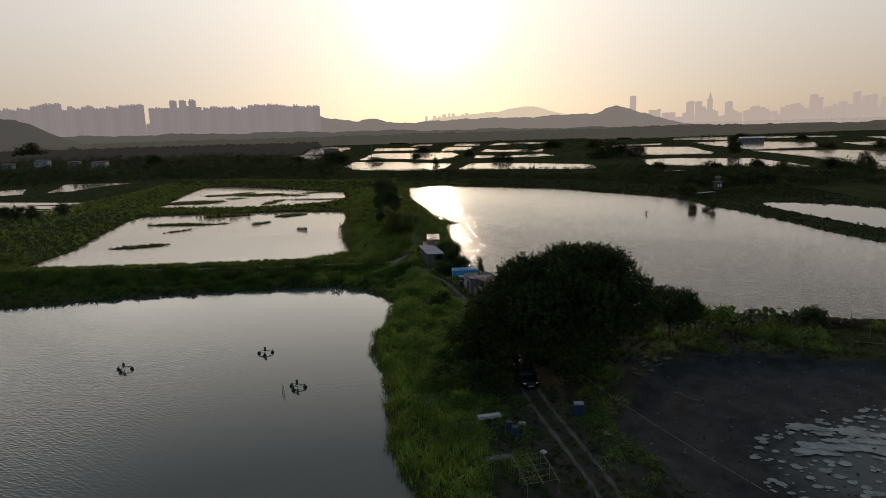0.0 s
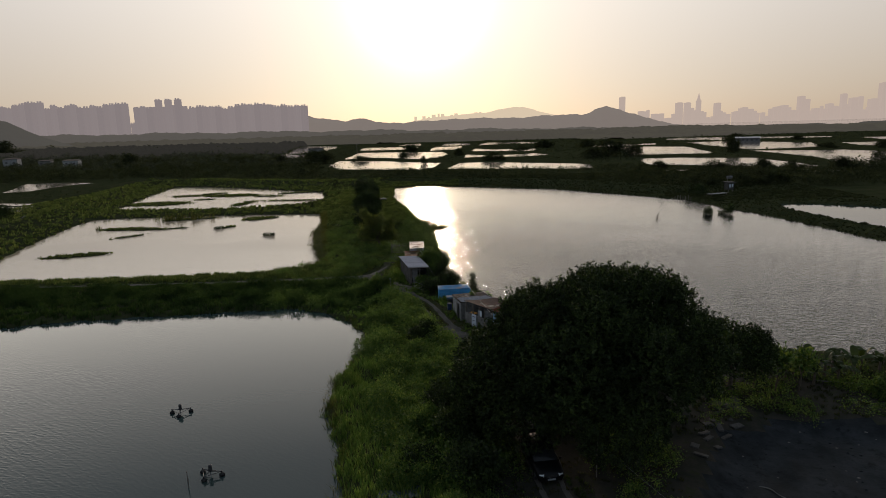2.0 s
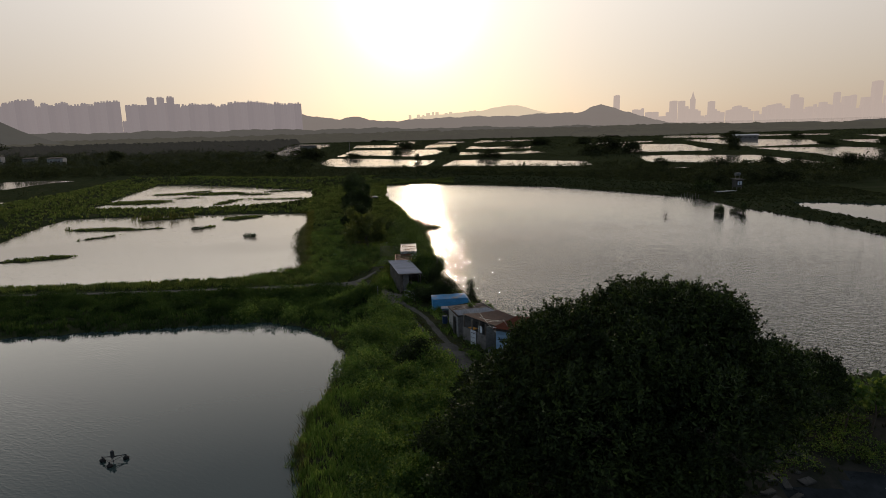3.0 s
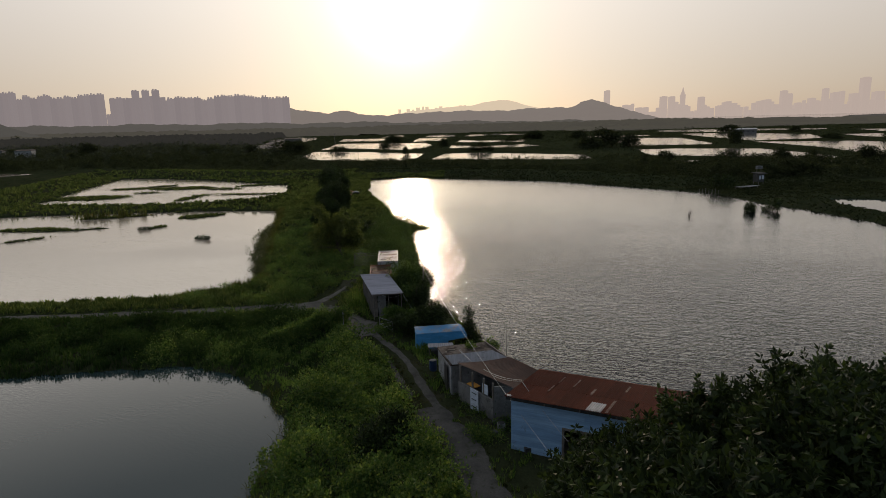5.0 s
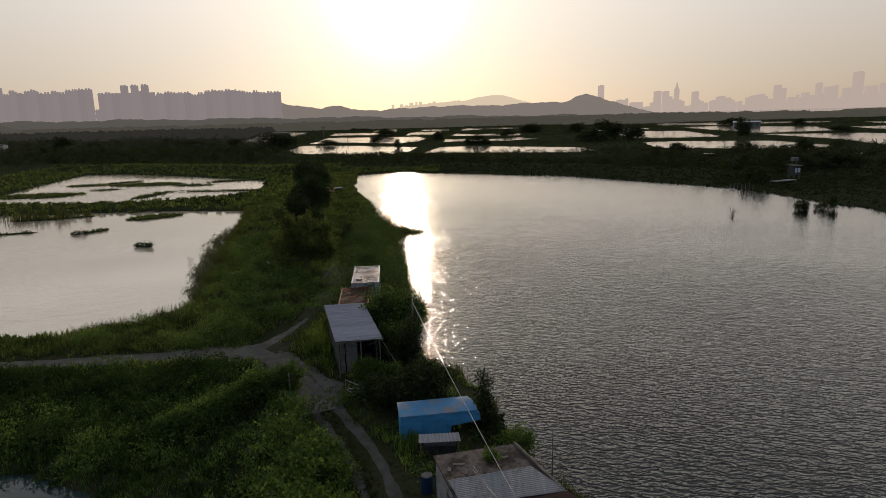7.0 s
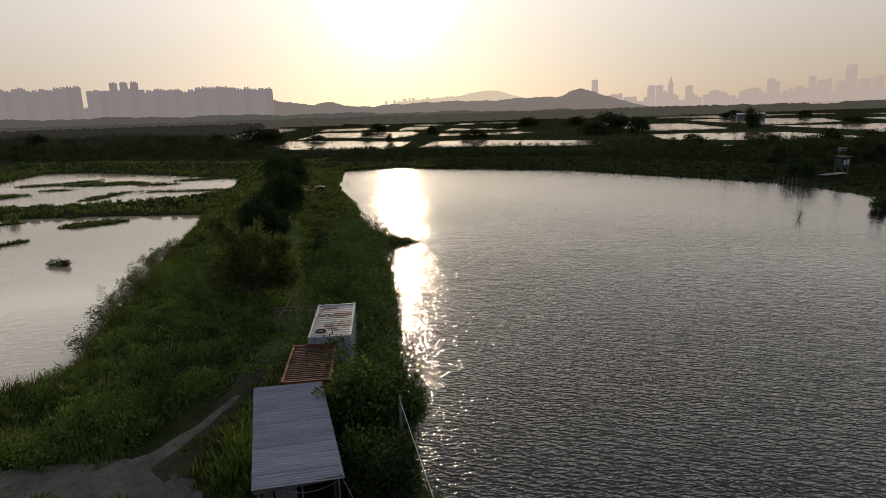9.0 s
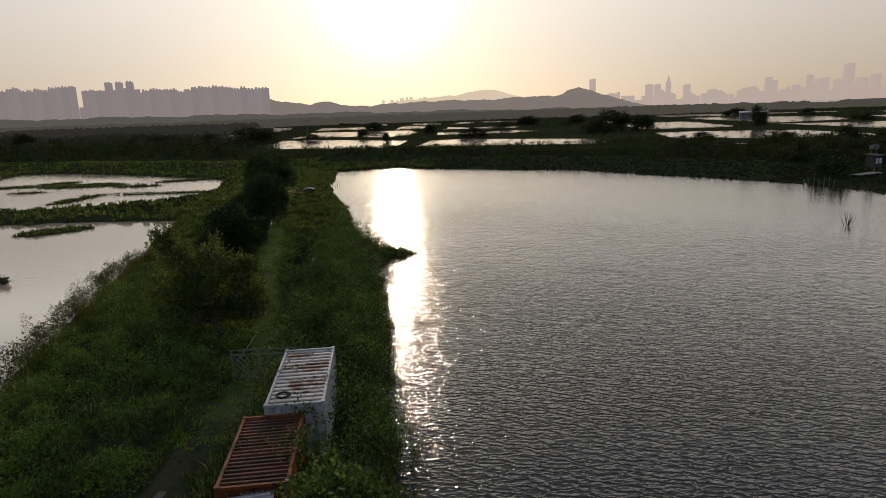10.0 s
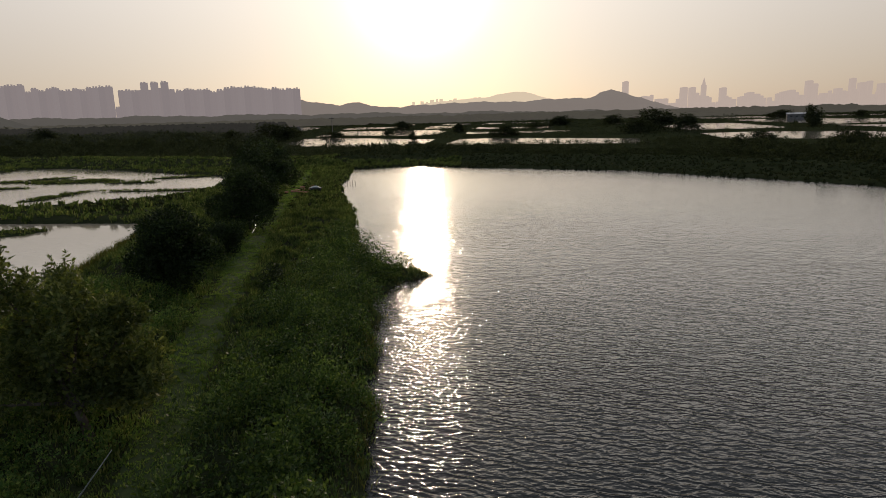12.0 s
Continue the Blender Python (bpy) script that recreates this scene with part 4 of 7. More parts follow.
for k, (x, y, h) in enumerate(((29.0, 67.2, 3.2), (30.4, 68.0, 3.6), (31.6, 67.0, 3.3), (33.0, 68.4, 2.8), (35.6, 68.6, 3.2), (36.8, 68.0, 2.6), (27.0, 65.4, 2.6), (44.4, 68.0, 1.3), (28.0, 66.4, 3.4), (32.3, 66.2, 3.0), (34.3, 67.4, 3.5), (26.2, 66.8, 3.0), (38.4, 68.4, 2.6), (30.0, 65.6, 2.6))):
    banana(x, y, h, 8, k, "young banana plant with arching leaves on the bank" if h > 2 else "small young banana plant by the water")
for k, (x, y, h) in enumerate(((24.8, 65.0, 3.4), (26.0, 63.8, 3.0), (28.2, 64.4, 2.8))):
    tree("papaya_tree", x, y, [(0, 0, h, 1.0, 1.0, 0.55), (0.3, 0.2, h - 0.4, 0.9, 0.9, 0.4)], 500, 0.36, "slender papaya tree with a tuft of leaves", (0.08, h * 0.8), M_weed, "papaya trees")

def left_by(x, y, d):
    ty_, tx_ = [q[1] for q in TRACK], [q[0] for q in TRACK]
    return x < np.interp(y, ty_, tx_) - d


def left_of_track(x, y):
    return left_by(x, y, 1.0)


# darker grass copy: shade put into the colour for dike face and trackside
M_bank_grass_dim = foliage("shade_darkened_grass", (0.022, 0.042, 0.014), (0.036, 0.064, 0.022), (0.065, 0.085, 0.035), 0.8, 0.35, 0.02)
# yard grass with the tree's shade in its colour, reused along the lane
M_yard_grass = foliage("trodden_shade_toned_grass", (0.030, 0.036, 0.015), (0.045, 0.050, 0.022), (0.085, 0.075, 0.04), 0.9, 0.3, 0.0)
# grass, nearest the camera's way thickest
blades("grass", "lush green grass on the pond bank", -12, 6, 32, 72, 105, 0.78, 0.045, M_bank_grass, lambda x, y: (x < 2.6 - 0.06 * (y - 32)) | (y > 62))
blades("grass", "grass among creeping vines on the pond bank", -26, 6, 72, 102, 80, 0.40, 0.04, M_bank_grass, lambda x, y: left_of_track(x, y) | (wobble(x, y, 0.8, 2.0) > 0.15))
blades("grass", "tufts of grass on the weed mats", -125, -45, 120, 255, 30, 0.45, 0.07, M_grass, lambda x, y: chart(mat_mask, x, y) > 0.45, 12, 0.5, "grass", -60, False)
blades("grass", "shade-darkened rank grass on the long pond dike", -150, -24, 66, 103, 24, 0.7, 0.09, M_bank_grass_dim, gap=1.9)
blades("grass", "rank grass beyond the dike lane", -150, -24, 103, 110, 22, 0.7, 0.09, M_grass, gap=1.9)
blades("grass", "shade-darkened rank grass below the dike lane", -95, -9, 88, 103.5, 40, 0.66, 0.07, M_bank_grass_dim, gap=2.0)
blades("grass", "tall rank grass on the dike", -95, -9, 103.5, 116, 46, 0.72, 0.07, M_grass, gap=2.0)
blades("grass", "thick grass between lane and pond", -42, -11, 104, 192, 85, 0.48, 0.05, M_grass, lambda x, y: x < -10, gap=1.7)
blades("grass", "thick grass on the narrow bank", -20, -2, 109, 166, 95, 0.38, 0.042, M_grass, lambda x, y: x > -14 - 0.1 * (y - 110), gap=1.7)
blades("grass", "grass on the narrow bank", -45, -4, 160, 268, 34, 0.65, 0.08, M_grass, gap=1.7)
blades("grass", "grass on the side dikes", -150, -36, 108, 300, 6, 0.8, 0.2, M_grass, tuft=10)
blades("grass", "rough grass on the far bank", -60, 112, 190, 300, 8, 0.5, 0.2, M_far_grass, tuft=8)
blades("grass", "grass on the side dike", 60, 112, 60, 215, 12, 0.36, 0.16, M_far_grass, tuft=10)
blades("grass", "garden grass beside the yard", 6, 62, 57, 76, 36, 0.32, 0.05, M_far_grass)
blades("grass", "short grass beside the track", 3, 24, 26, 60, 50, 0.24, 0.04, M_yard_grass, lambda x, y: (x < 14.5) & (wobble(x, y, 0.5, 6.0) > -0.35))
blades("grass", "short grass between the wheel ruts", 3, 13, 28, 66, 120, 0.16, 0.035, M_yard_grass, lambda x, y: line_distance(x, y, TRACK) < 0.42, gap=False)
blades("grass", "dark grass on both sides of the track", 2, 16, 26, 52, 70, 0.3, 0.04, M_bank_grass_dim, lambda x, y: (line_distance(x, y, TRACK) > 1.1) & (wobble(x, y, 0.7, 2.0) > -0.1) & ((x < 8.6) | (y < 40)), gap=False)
blades("grass", "trodden grass on the crown of the lane", -14, 4, 66, 104, 150, 0.15, 0.035, M_yard_grass, lambda x, y: (line_distance(x + 0.1, y, TRACK) < 0.34 + 0.15 * wobble(x, y, 0.9, 3.0)) & ((y > 79) | (wobble(x, y, 0.9, 7.0) > 0.7)), gap=False)
blades("grass", "grass closing over the old wheel rut", -9, 3, 77, 93, 130, 0.2, 0.035, M_yard_grass, lambda x, y: left_by(x, y, 0.2) & (line_distance(x, y, TRACK) < 1.5), gap=False)
blades("grass", "short grass creeping over the lane's edges", -16, 6, 66, 106, 60, 0.16, 0.035, M_yard_grass, lambda x, y: (line_distance(x, y, TRACK) > 1.0) & (line_distance(x, y, TRACK) < 2.2) & (wobble(x, y, 1.1, 5.0) > -0.3), gap=False)
blades("grass", "grass creeping over the dike lane's edges", -90, -13, 100, 110, 40, 0.25, 0.045, M_grass, lambda x, y: (line_distance(x, y, LANE_LEFT) > 0.65) & (line_distance(x, y, LANE_LEFT) < 1.7) & (x < -17), gap=False)
blades("grass", "tall bright grass by the truck box", -4.4, -2.2, 88.6, 93.4, 150, 0.85, 0.04, M_bank_grass, lambda x, y: line_distance(x, y, TRACK) > 1.75, gap=False)
blades("grass", "tall grass crowding the hut's wall", -11.2, -7.6, 100.6, 112, 110, 0.95, 0.045, M_bank_grass, lambda x, y: (x < -7.9 - 0.28 * (y - 101.7)) & (line_distance(x, y, LANE_FAR) > 1.2) & (line_distance(x, y, TRACK) > 2.0), gap=False)
blades("grass", "short grass over the fading track", -16, -10.5, 105, 118.5, 70, 0.14, 0.035, M_yard_grass, lambda x, y: (line_distance(x, y, LANE_FAR) < 1.9) & (wobble(x, y, 1.2, 2.0) > 0.55 - 0.09 * (y - 106)) & ((x > -13.4 + 0.1 * (y - 107)) | (y > 110)), gap=False)
blades("grass", "mown grass of the lane", -34, -9, 117, 200, 190, 0.2, 0.045, M_mown, lambda x, y: line_distance(x, y, LANE_FAR) < 1.3 + 0.5 * wobble(x, y, 0.7, 3.0), gap=False)
blades("grass", "mown grass of the far lane", -45, -24, 196, 262, 40, 0.3, 0.12, M_mown, lambda x, y: line_distance(x, y, LANE_FAR) < 1.6 + 0.6 * wobble(x, y, 0.7, 3.0), tuft=8, gap=False)
blades("reeds", "wispy reeds at the pond's edge", -42, -22, 112, 190, 230, 1.25, 0.028, M_reed, lambda x, y: np.abs(chart(shore, x, y) + 0.4) < 0.55, 10, 0.35, "reeds", -1.3)
blades("reeds", "reed beds standing in the shallow pond", -94, -60, 158, 182, 9, 2.2, 0.12, M_reed, lambda x, y: (chart(mat_mask, x, y) > 0.15) & (x < -68), 12, 0.25, "reeds", -9)
blades("reeds", "tall grass overhanging the pond", -13, -2, 34, 92, 40, 0.95, 0.03, M_reed, lambda x, y: np.abs(chart(shore, x, y)) < 0.45, 12, 0.6, "reeds", -0.6)
blades("reeds", "weeds along the wide pond's edge", -14, 8, 86, 175, 36, 0.7, 0.035, M_reed, lambda x, y: np.abs(chart(shore, x, y)) < 0.4, 10, 0.6, "reeds", -0.5)


def feathery(label, line, n, seed):
    """Thin bushy reeds standing along a stretch of shore, grey-brown and see-through."""
    g = np.random.default_rng(seed)
    u = g.uniform(0, len(line) - 1.001, n)
    i = u.astype(int)
    pts = np.array(line, float)
    c = pts[i] * (1 - (u - i))[:, None] + pts[i + 1] * (u - i)[:, None]
    lob = []
    for (a, b) in c:
        x, y, r = a + g.normal(-0.3, 0.55), b + g.normal(0, 0.4), g.uniform(0.25, 0.6)
        lob.append((x, y, g.uniform(0.2, 0.9), r, r, g.uniform(0.5, 0.95)))
    me = leaves_mesh("reeds", lob, n * 110, 0.13, M_twig_reed, 5, 0.15)
    tagged(new("reeds", me), label, "reeds", kind="stuff")


M_twig_reed = foliage("grey_green_reed_twigs", (0.060, 0.068, 0.042), (0.09, 0.098, 0.06), (0.14, 0.14, 0.09), 0.8, 0.4, 0.05)
feathery("feathery grey-green reeds standing in the shallows", [(-25.2, 121), (-27.0, 128), (-28.8, 134), (-31.0, 142), (-32.6, 149), (-33.8, 157)], 170, 5)


def weeds(label, x0, x1, y0, y1, mounds, size, keep, seed, tall=1.0, big=1.0, mat=None, leafy=240):
    """Low creeping leaves heaped in mounds."""
    g = np.random.default_rng(seed)
    x, y = g.uniform(x0, x1, mounds * 6), g.uniform(y0, y1, mounds * 6)
    ok = (chart(shore, x, y) > 0.4) & (chart(lanes, x, y) > 1.3) & (chart(dry, x, y) > 1) & keep(x, y)
    x, y = x[ok][:mounds], y[ok][:mounds]
    lob = [(a, b, gz(a, b) + 0.05, r, r, r * g.uniform(0.5, 0.9) * tall) for a, b, r in zip(x, y, big * (0.35 + 1.15 * g.uniform(0, 1, len(x)) ** 1.7))]
    me = leaves_mesh("weeds", lob, len(lob) * leafy, size, mat or M_weed, 5, 0.6)
    return tagged(new("weeds", me), label, "weeds", kind="stuff")


weeds("creeping broad-leaved weeds over the bank", -11, 3, 50, 98, 620, 0.19, lambda x, y: (x > -10.5) & ((y > 72) | (chart(shore, x, y) > 3.6)) & left_of_track(x, y), 1, 1.4)
# these vines take the shade-darkened grass colour of the dike face
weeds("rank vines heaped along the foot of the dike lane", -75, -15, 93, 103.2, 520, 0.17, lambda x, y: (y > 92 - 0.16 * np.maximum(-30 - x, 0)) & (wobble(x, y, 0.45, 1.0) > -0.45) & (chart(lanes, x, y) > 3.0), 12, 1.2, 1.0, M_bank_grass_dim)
weeds("creeping weeds on the dike face", -26, -9, 90, 103, 110, 0.15, lambda x, y: y < 103, 2, 0.9)
weeds("leafy weeds on the narrow bank", -14, -4, 112, 168, 230, 0.16, lambda x, y: (x > -10.2 - 0.14 * (y - 118)) & (wobble(x, y, 0.8, 3.0) > -0.3), 3, 2.0, 1.25, M_bush, 460)
weeds("low leafy weeds beside the lane", -30, -11, 107, 165, 520, 0.14, lambda x, y: x < -13.5 - 0.16 * np.maximum(y - 125, 0), 6, 1.25)
weeds("leafy weeds round the yard", 0, 14.5, 30, 60, 230, 0.13, lambda x, y: ((x < 5.2) | (x > 9.5)) & (wobble(x, y, 0.6, 2.0) > -0.25), 4, 0.6)
weeds("rank weeds between rubble and garden", 14, 40, 59, 70, 120, 0.15, lambda x, y: wobble(x, y, 0.5, 4.0) > 0.0, 8, 0.8)
weeds("low dark weeds beside the sheds", -7, 4, 78, 104, 90, 0.13, lambda x, y: ~left_of_track(x, y) & (chart(shore, x, y) > 0.8), 5, 0.55, 0.6)

# ---------------- far woods and distance ----------------
FAR = [o for o in scene.objects if o.name.startswith("water") and o.data.vertices[0].co.z > 0.43]


def in_far_pond(x, y, margin):
    hit = np.zeros(len(x), bool)
    for o in FAR:
        c = np.array([v.co[:2] for v in o.data.vertices])
        hit |= pond_distance(x, y, c) < margin
    return hit


def woods(label, x0, x1, y0, y1, n, h0, h1, cards, mat, keep=None, margin=4.0, name="woods", wide=0.55, leaf=0.13):
    """Far scrub and trees: each a heap of rounded leafy clumps, uneven in height and outline."""
    x, y = rng.uniform(x0, x1, n), rng.uniform(y0, y1, n)
    ok = ~in_far_pond(x, y, margin)
    near = (x > GX) & (x < 112) & (y < 300)
    ok &= ~near | ((chart(shore, x, y) > 3.0))
    if keep is not None:
        ok &= keep(x, y)
    x, y = x[ok], y[ok]
    base = np.where((x > GX) & (x < 112) & (y < 300), ground_z(x, y), LAND)
    h = h0 + (h1 - h0) * rng.uniform(0, 1, len(x)) ** 1.6 * (0.6 + 0.5 * wobble(x, y, 0.03, 2.0).clip(-0.6, 1))
    lobes = 5
    per = max(3, cards // lobes)
    m = len(x) * lobes
    la, lr = rng.uniform(0, 2 * np.pi, m), rng.uniform(0.0, 0.62, m)
    hh = np.repeat(h, lobes)
    lx, ly = np.repeat(x, lobes) + np.cos(la) * lr * hh * wide, np.repeat(y, lobes) + np.sin(la) * lr * hh * wide
    lz = np.repeat(base, lobes) + hh * (0.30 + rng.uniform(0, 0.42, m) * (1 - lr))
    size = hh * rng.uniform(0.22, 0.36, m)
    k = m * per
    d = rng.normal(0, 1, (k, 3))
    d[:, 2] += 0.35
    d /= np.linalg.norm(d, axis=1, keepdims=True)
    r = np.repeat(size, per)[:, None] * rng.uniform(0.6, 1.05, (k, 1))
    c = np.stack([np.repeat(lx, per), np.repeat(ly, per), np.repeat(lz, per)], -1) + d * r * np.array([[wide / 0.55, wide / 0.55, 1.0]])
    v, f = leaf_fan(c, d * 0.3, np.repeat(hh, per)[:, None] * leaf, 0.85)
    return tagged(new(name, np_mesh(name, v, f, mat)), label, "trees", kind="stuff")


M_scrub = foliage("dark_dull_scrub", (0.028, 0.034, 0.020), (0.044, 0.051, 0.029), (0.065, 0.07, 0.042), 0.95, 0.22, 0.0)
# leaf colour greyed and lightened to stand in for thin haze
M_near_belt = foliage("haze_greyed_foliage", (0.042, 0.048, 0.042), (0.056, 0.062, 0.054), (0.08, 0.083, 0.072), 0.95, 0.3, 0.0)
woods("dark scrub behind the far bank", -110, 90, 276, 345, 2400, 0.8, 3.6, 30, M_scrub, lambda x, y: y > 296 - 0.55 * np.maximum(x, 0) + rng.uniform(-10, 6, len(x)), wide=0.8, leaf=0.2)
woods("dark scrub and trees beyond the side dike", 60, 260, 196, 335, 1500, 1.2, 5.0, 40, M_scrub, lambda x, y: y > 232 - 0.12 * x + 14 * (x < 80), wide=0.75, leaf=0.18)
woods("dark trees crowding behind the lookout bank", 66, 175, 222, 292, 320, 2.0, 7.0, 220, M_scrub, lambda x, y: np.hypot(x - 81, y - 212) > 12, 3, "woods", 0.7, 0.1)
woods("hedge of dark trees along the far bank", -14, 78, 252, 312, 420, 1.6, 4.6, 150, M_scrub, lambda x, y: np.abs(y - 300 + 0.62 * np.maximum(x, 0)) < 8, 3, "woods", 0.75, 0.11)
woods("low scrub on the banks between far ponds", -320, 560, 332, 960, 26000, 0.7, 2.3, 10, M_scrub, None, 1.0, "woods", 1.0, 0.3)
woods("scattered shrubs between far ponds", -250, 420, 345, 950, 420, 1.5, 4.5, 45, M_scrub, None, 3)
left_of = lambda x, y: (x < -66 - 0.22 * (y - 290)) & (np.hypot(x + 372, y - 500) > 26) & (np.hypot(x + 306, y - 480) > 16)
woods("low scrub beyond the left ponds", -700, -60, 306, 640, 5000, 1.2, 4.5, 25, M_scrub, left_of, 6, "woods", 0.9, 0.22)
woods("rank scrub about the left ponds", -420, -148, 150, 308, 2600, 0.5, 2.0, 14, M_scrub, lambda x, y: x < -146 - 0.12 * (y - 200), 2, "woods", 1.0, 0.3)
woods("dark rounded trees beyond the left ponds", -330, -70, 312, 400, 340, 2.5, 7.5, 150, M_scrub, left_of, 8, "woods", 0.75)
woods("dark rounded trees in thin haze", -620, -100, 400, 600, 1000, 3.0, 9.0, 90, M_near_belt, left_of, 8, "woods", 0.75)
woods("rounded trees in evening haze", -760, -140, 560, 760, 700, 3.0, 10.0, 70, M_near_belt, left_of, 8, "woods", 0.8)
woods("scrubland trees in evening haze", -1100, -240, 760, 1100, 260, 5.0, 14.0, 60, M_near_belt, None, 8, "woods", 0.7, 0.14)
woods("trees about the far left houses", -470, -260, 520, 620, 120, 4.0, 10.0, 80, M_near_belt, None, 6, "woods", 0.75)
woods("scattered dark crowns beyond the left ponds", -480, -60, 312, 560, 300, 2.5, 9.0, 170, M_scrub, left_of, 7, "woods", 0.72)
woods("dark crowns between far ponds", -130, 420, 345, 960, 420, 1.5, 5.0, 80, M_scrub, None, 3, "woods", 0.8)
# the belt's haze is painted on as a faint glow
M_belt = hazy("wooded_belt_haze_glow", (0.05, 0.055, 0.03), (0.055, 0.046, 0.041))


def canopy(label, x0, x1, y0, y1, n, radius, tall, step, mat, keep=None, margin=6.0, seed=1):
    """Woods seen from afar as one rolling canopy: the domes of many crowns, let down to the ground between them."""
    g = np.random.default_rng(seed)
    xs, ys = np.arange(x0, x1, step), np.arange(y0, y1, step)
    z = np.full((len(ys), len(xs)), -0.6)
    cx, cy = g.uniform(x0 + 12, x1 - 12, n), g.uniform(y0 + 12, y1 - 12, n)
    ok = ~in_far_pond(cx, cy, margin)
    if keep is not None:
        ok &= keep(cx, cy)
    for x, y in zip(cx[ok], cy[ok]):
        r, h = g.uniform(*radius), tall[0] + (tall[1] - tall[0]) * g.uniform() ** 1.8
        i0, i1 = max(0, int((x - r - x0) / step)), int((x + r - x0) / step) + 2
        j0, j1 = max(0, int((y - r - y0) / step)), int((y + r - y0) / step) + 2
        d = np.hypot(xs[None, i0:i1] - x, ys[j0:j1, None] - y) / r
        dome = LAND + h * np.sqrt(np.clip(1.0 - d ** 2.2, 0, 1)) - 0.6 * (d > 1)
        z[j0:j1, i0:i1] = np.maximum(z[j0:j1, i0:i1], np.where(d < 1, dome, -0.6))
    z += np.where(z > 0, g.uniform(-0.15, 0.15, z.shape) * tall[1], 0)
    gx_, gy_ = np.meshgrid(xs, ys)
    v = np.stack([gx_ + g.uniform(-0.3, 0.3, z.shape) * step, gy_, z], -1).reshape(-1, 3)
    k = np.arange(len(v)).reshape(z.shape)
    f = np.stack([k[:-1, :-1], k[:-1, 1:], k[1:, 1:], k[1:, :-1]], -1).reshape(-1, 4)
    f = f[(z.ravel()[f] > -0.5).any(1)]
    return tagged(new("woods", np_mesh("woods", v, f, mat)), label, "trees", kind="stuff")


# thin haze over the canopy, also put in as emission
M_canopy_far = hazy("canopy_haze_glow", (0.022, 0.024, 0.016), (0.022, 0.0195, 0.018))
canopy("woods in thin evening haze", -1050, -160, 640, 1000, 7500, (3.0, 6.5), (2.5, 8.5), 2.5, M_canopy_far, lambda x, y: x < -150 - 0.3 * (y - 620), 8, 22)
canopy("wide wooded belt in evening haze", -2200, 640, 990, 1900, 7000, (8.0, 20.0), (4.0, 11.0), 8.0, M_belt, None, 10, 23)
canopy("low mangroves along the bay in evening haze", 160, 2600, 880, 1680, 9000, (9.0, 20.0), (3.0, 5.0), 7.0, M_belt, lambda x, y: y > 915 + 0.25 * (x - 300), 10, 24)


def ridge(name, label, y, depth, mat, profile, rough, step=14):
    """A long hill: its crest height given along x, falling to the plain in front and behind."""
    xs = np.arange(profile[0][0], profile[-1][0], step)
    zs = np.interp(xs, [p[0] for p in profile], [p[1] for p in profile])
    rows = []
    for k, (x, z) in enumerate(zip(xs, zs)):
        z += rough * (wobble(np.array([x]), np.array([0.0]), 0.021, 3.0)[0] + 0.5 * wobble(np.array([x]), np.array([5.0]), 0.09, 1.0)[0])
        rows.append([(x, y - depth, 0), (x, y - depth * 0.45, max(0, z) * 0.62), (x, y, max(1.0, z)), (x, y + depth, 0)])
    v = np.array(rows).reshape(-1, 3)
    i = np.arange(len(v)).reshape(-1, 4)
    f = np.stack([i[:-1, :-1], i[1:, :-1], i[1:, 1:], i[:-1, 1:]], -1).reshape(-1, 4)
    return tagged(new(name, np_mesh(name, v, f, mat, True)), label, "hill", kind="structure")


# backdrop tones: a stronger painted glow stands for deeper haze
M_hill_near = hazy("hill_haze_glow", (0.05, 0.06, 0.04), (0.062, 0.052, 0.050))
M_hill = hazy("far_hill_haze_glow", (0.05, 0.06, 0.05), (0.20, 0.164, 0.146))
M_hill_far = hazy("farthest_hill_haze_glow", (0.05, 0.06, 0.05), (0.68, 0.54, 0.39))
M_estate = hazy("flats_haze_glow", (0.05, 0.05, 0.05), (0.238, 0.20, 0.20))
M_estate_tones = (M_estate, hazy("pale_flats_haze_glow", (0.05, 0.05, 0.05), (0.243, 0.205, 0.205)), hazy("dim_flats_haze_glow", (0.05, 0.05, 0.05), (0.229, 0.193, 0.194)))
M_city = hazy("towers_haze_glow", (0.05, 0.05, 0.05), (0.47, 0.375, 0.325))
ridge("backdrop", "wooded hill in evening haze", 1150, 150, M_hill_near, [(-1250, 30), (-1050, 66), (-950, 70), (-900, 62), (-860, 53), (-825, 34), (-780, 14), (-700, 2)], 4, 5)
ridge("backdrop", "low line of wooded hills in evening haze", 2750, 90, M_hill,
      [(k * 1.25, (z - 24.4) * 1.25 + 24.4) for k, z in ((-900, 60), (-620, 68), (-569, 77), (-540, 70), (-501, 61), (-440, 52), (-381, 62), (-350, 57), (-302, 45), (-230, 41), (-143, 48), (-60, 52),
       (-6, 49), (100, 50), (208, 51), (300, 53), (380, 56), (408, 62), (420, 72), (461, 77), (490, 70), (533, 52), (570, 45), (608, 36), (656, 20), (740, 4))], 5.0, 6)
ridge("backdrop", "low wooded rise in evening haze", 1750, 120, hazy("wooded_rise_haze_glow", (0.05, 0.055, 0.035), (0.082, 0.070, 0.066)), [(-2600, 34), (-1600, 33), (-1200, 30), (-800, 27), (-400, 22), (-100, 17), (300, 12), (500, 4)], 3.6, 5)
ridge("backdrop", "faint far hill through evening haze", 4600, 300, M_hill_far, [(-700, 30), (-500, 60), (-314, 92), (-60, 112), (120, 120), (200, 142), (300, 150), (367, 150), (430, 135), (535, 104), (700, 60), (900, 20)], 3)
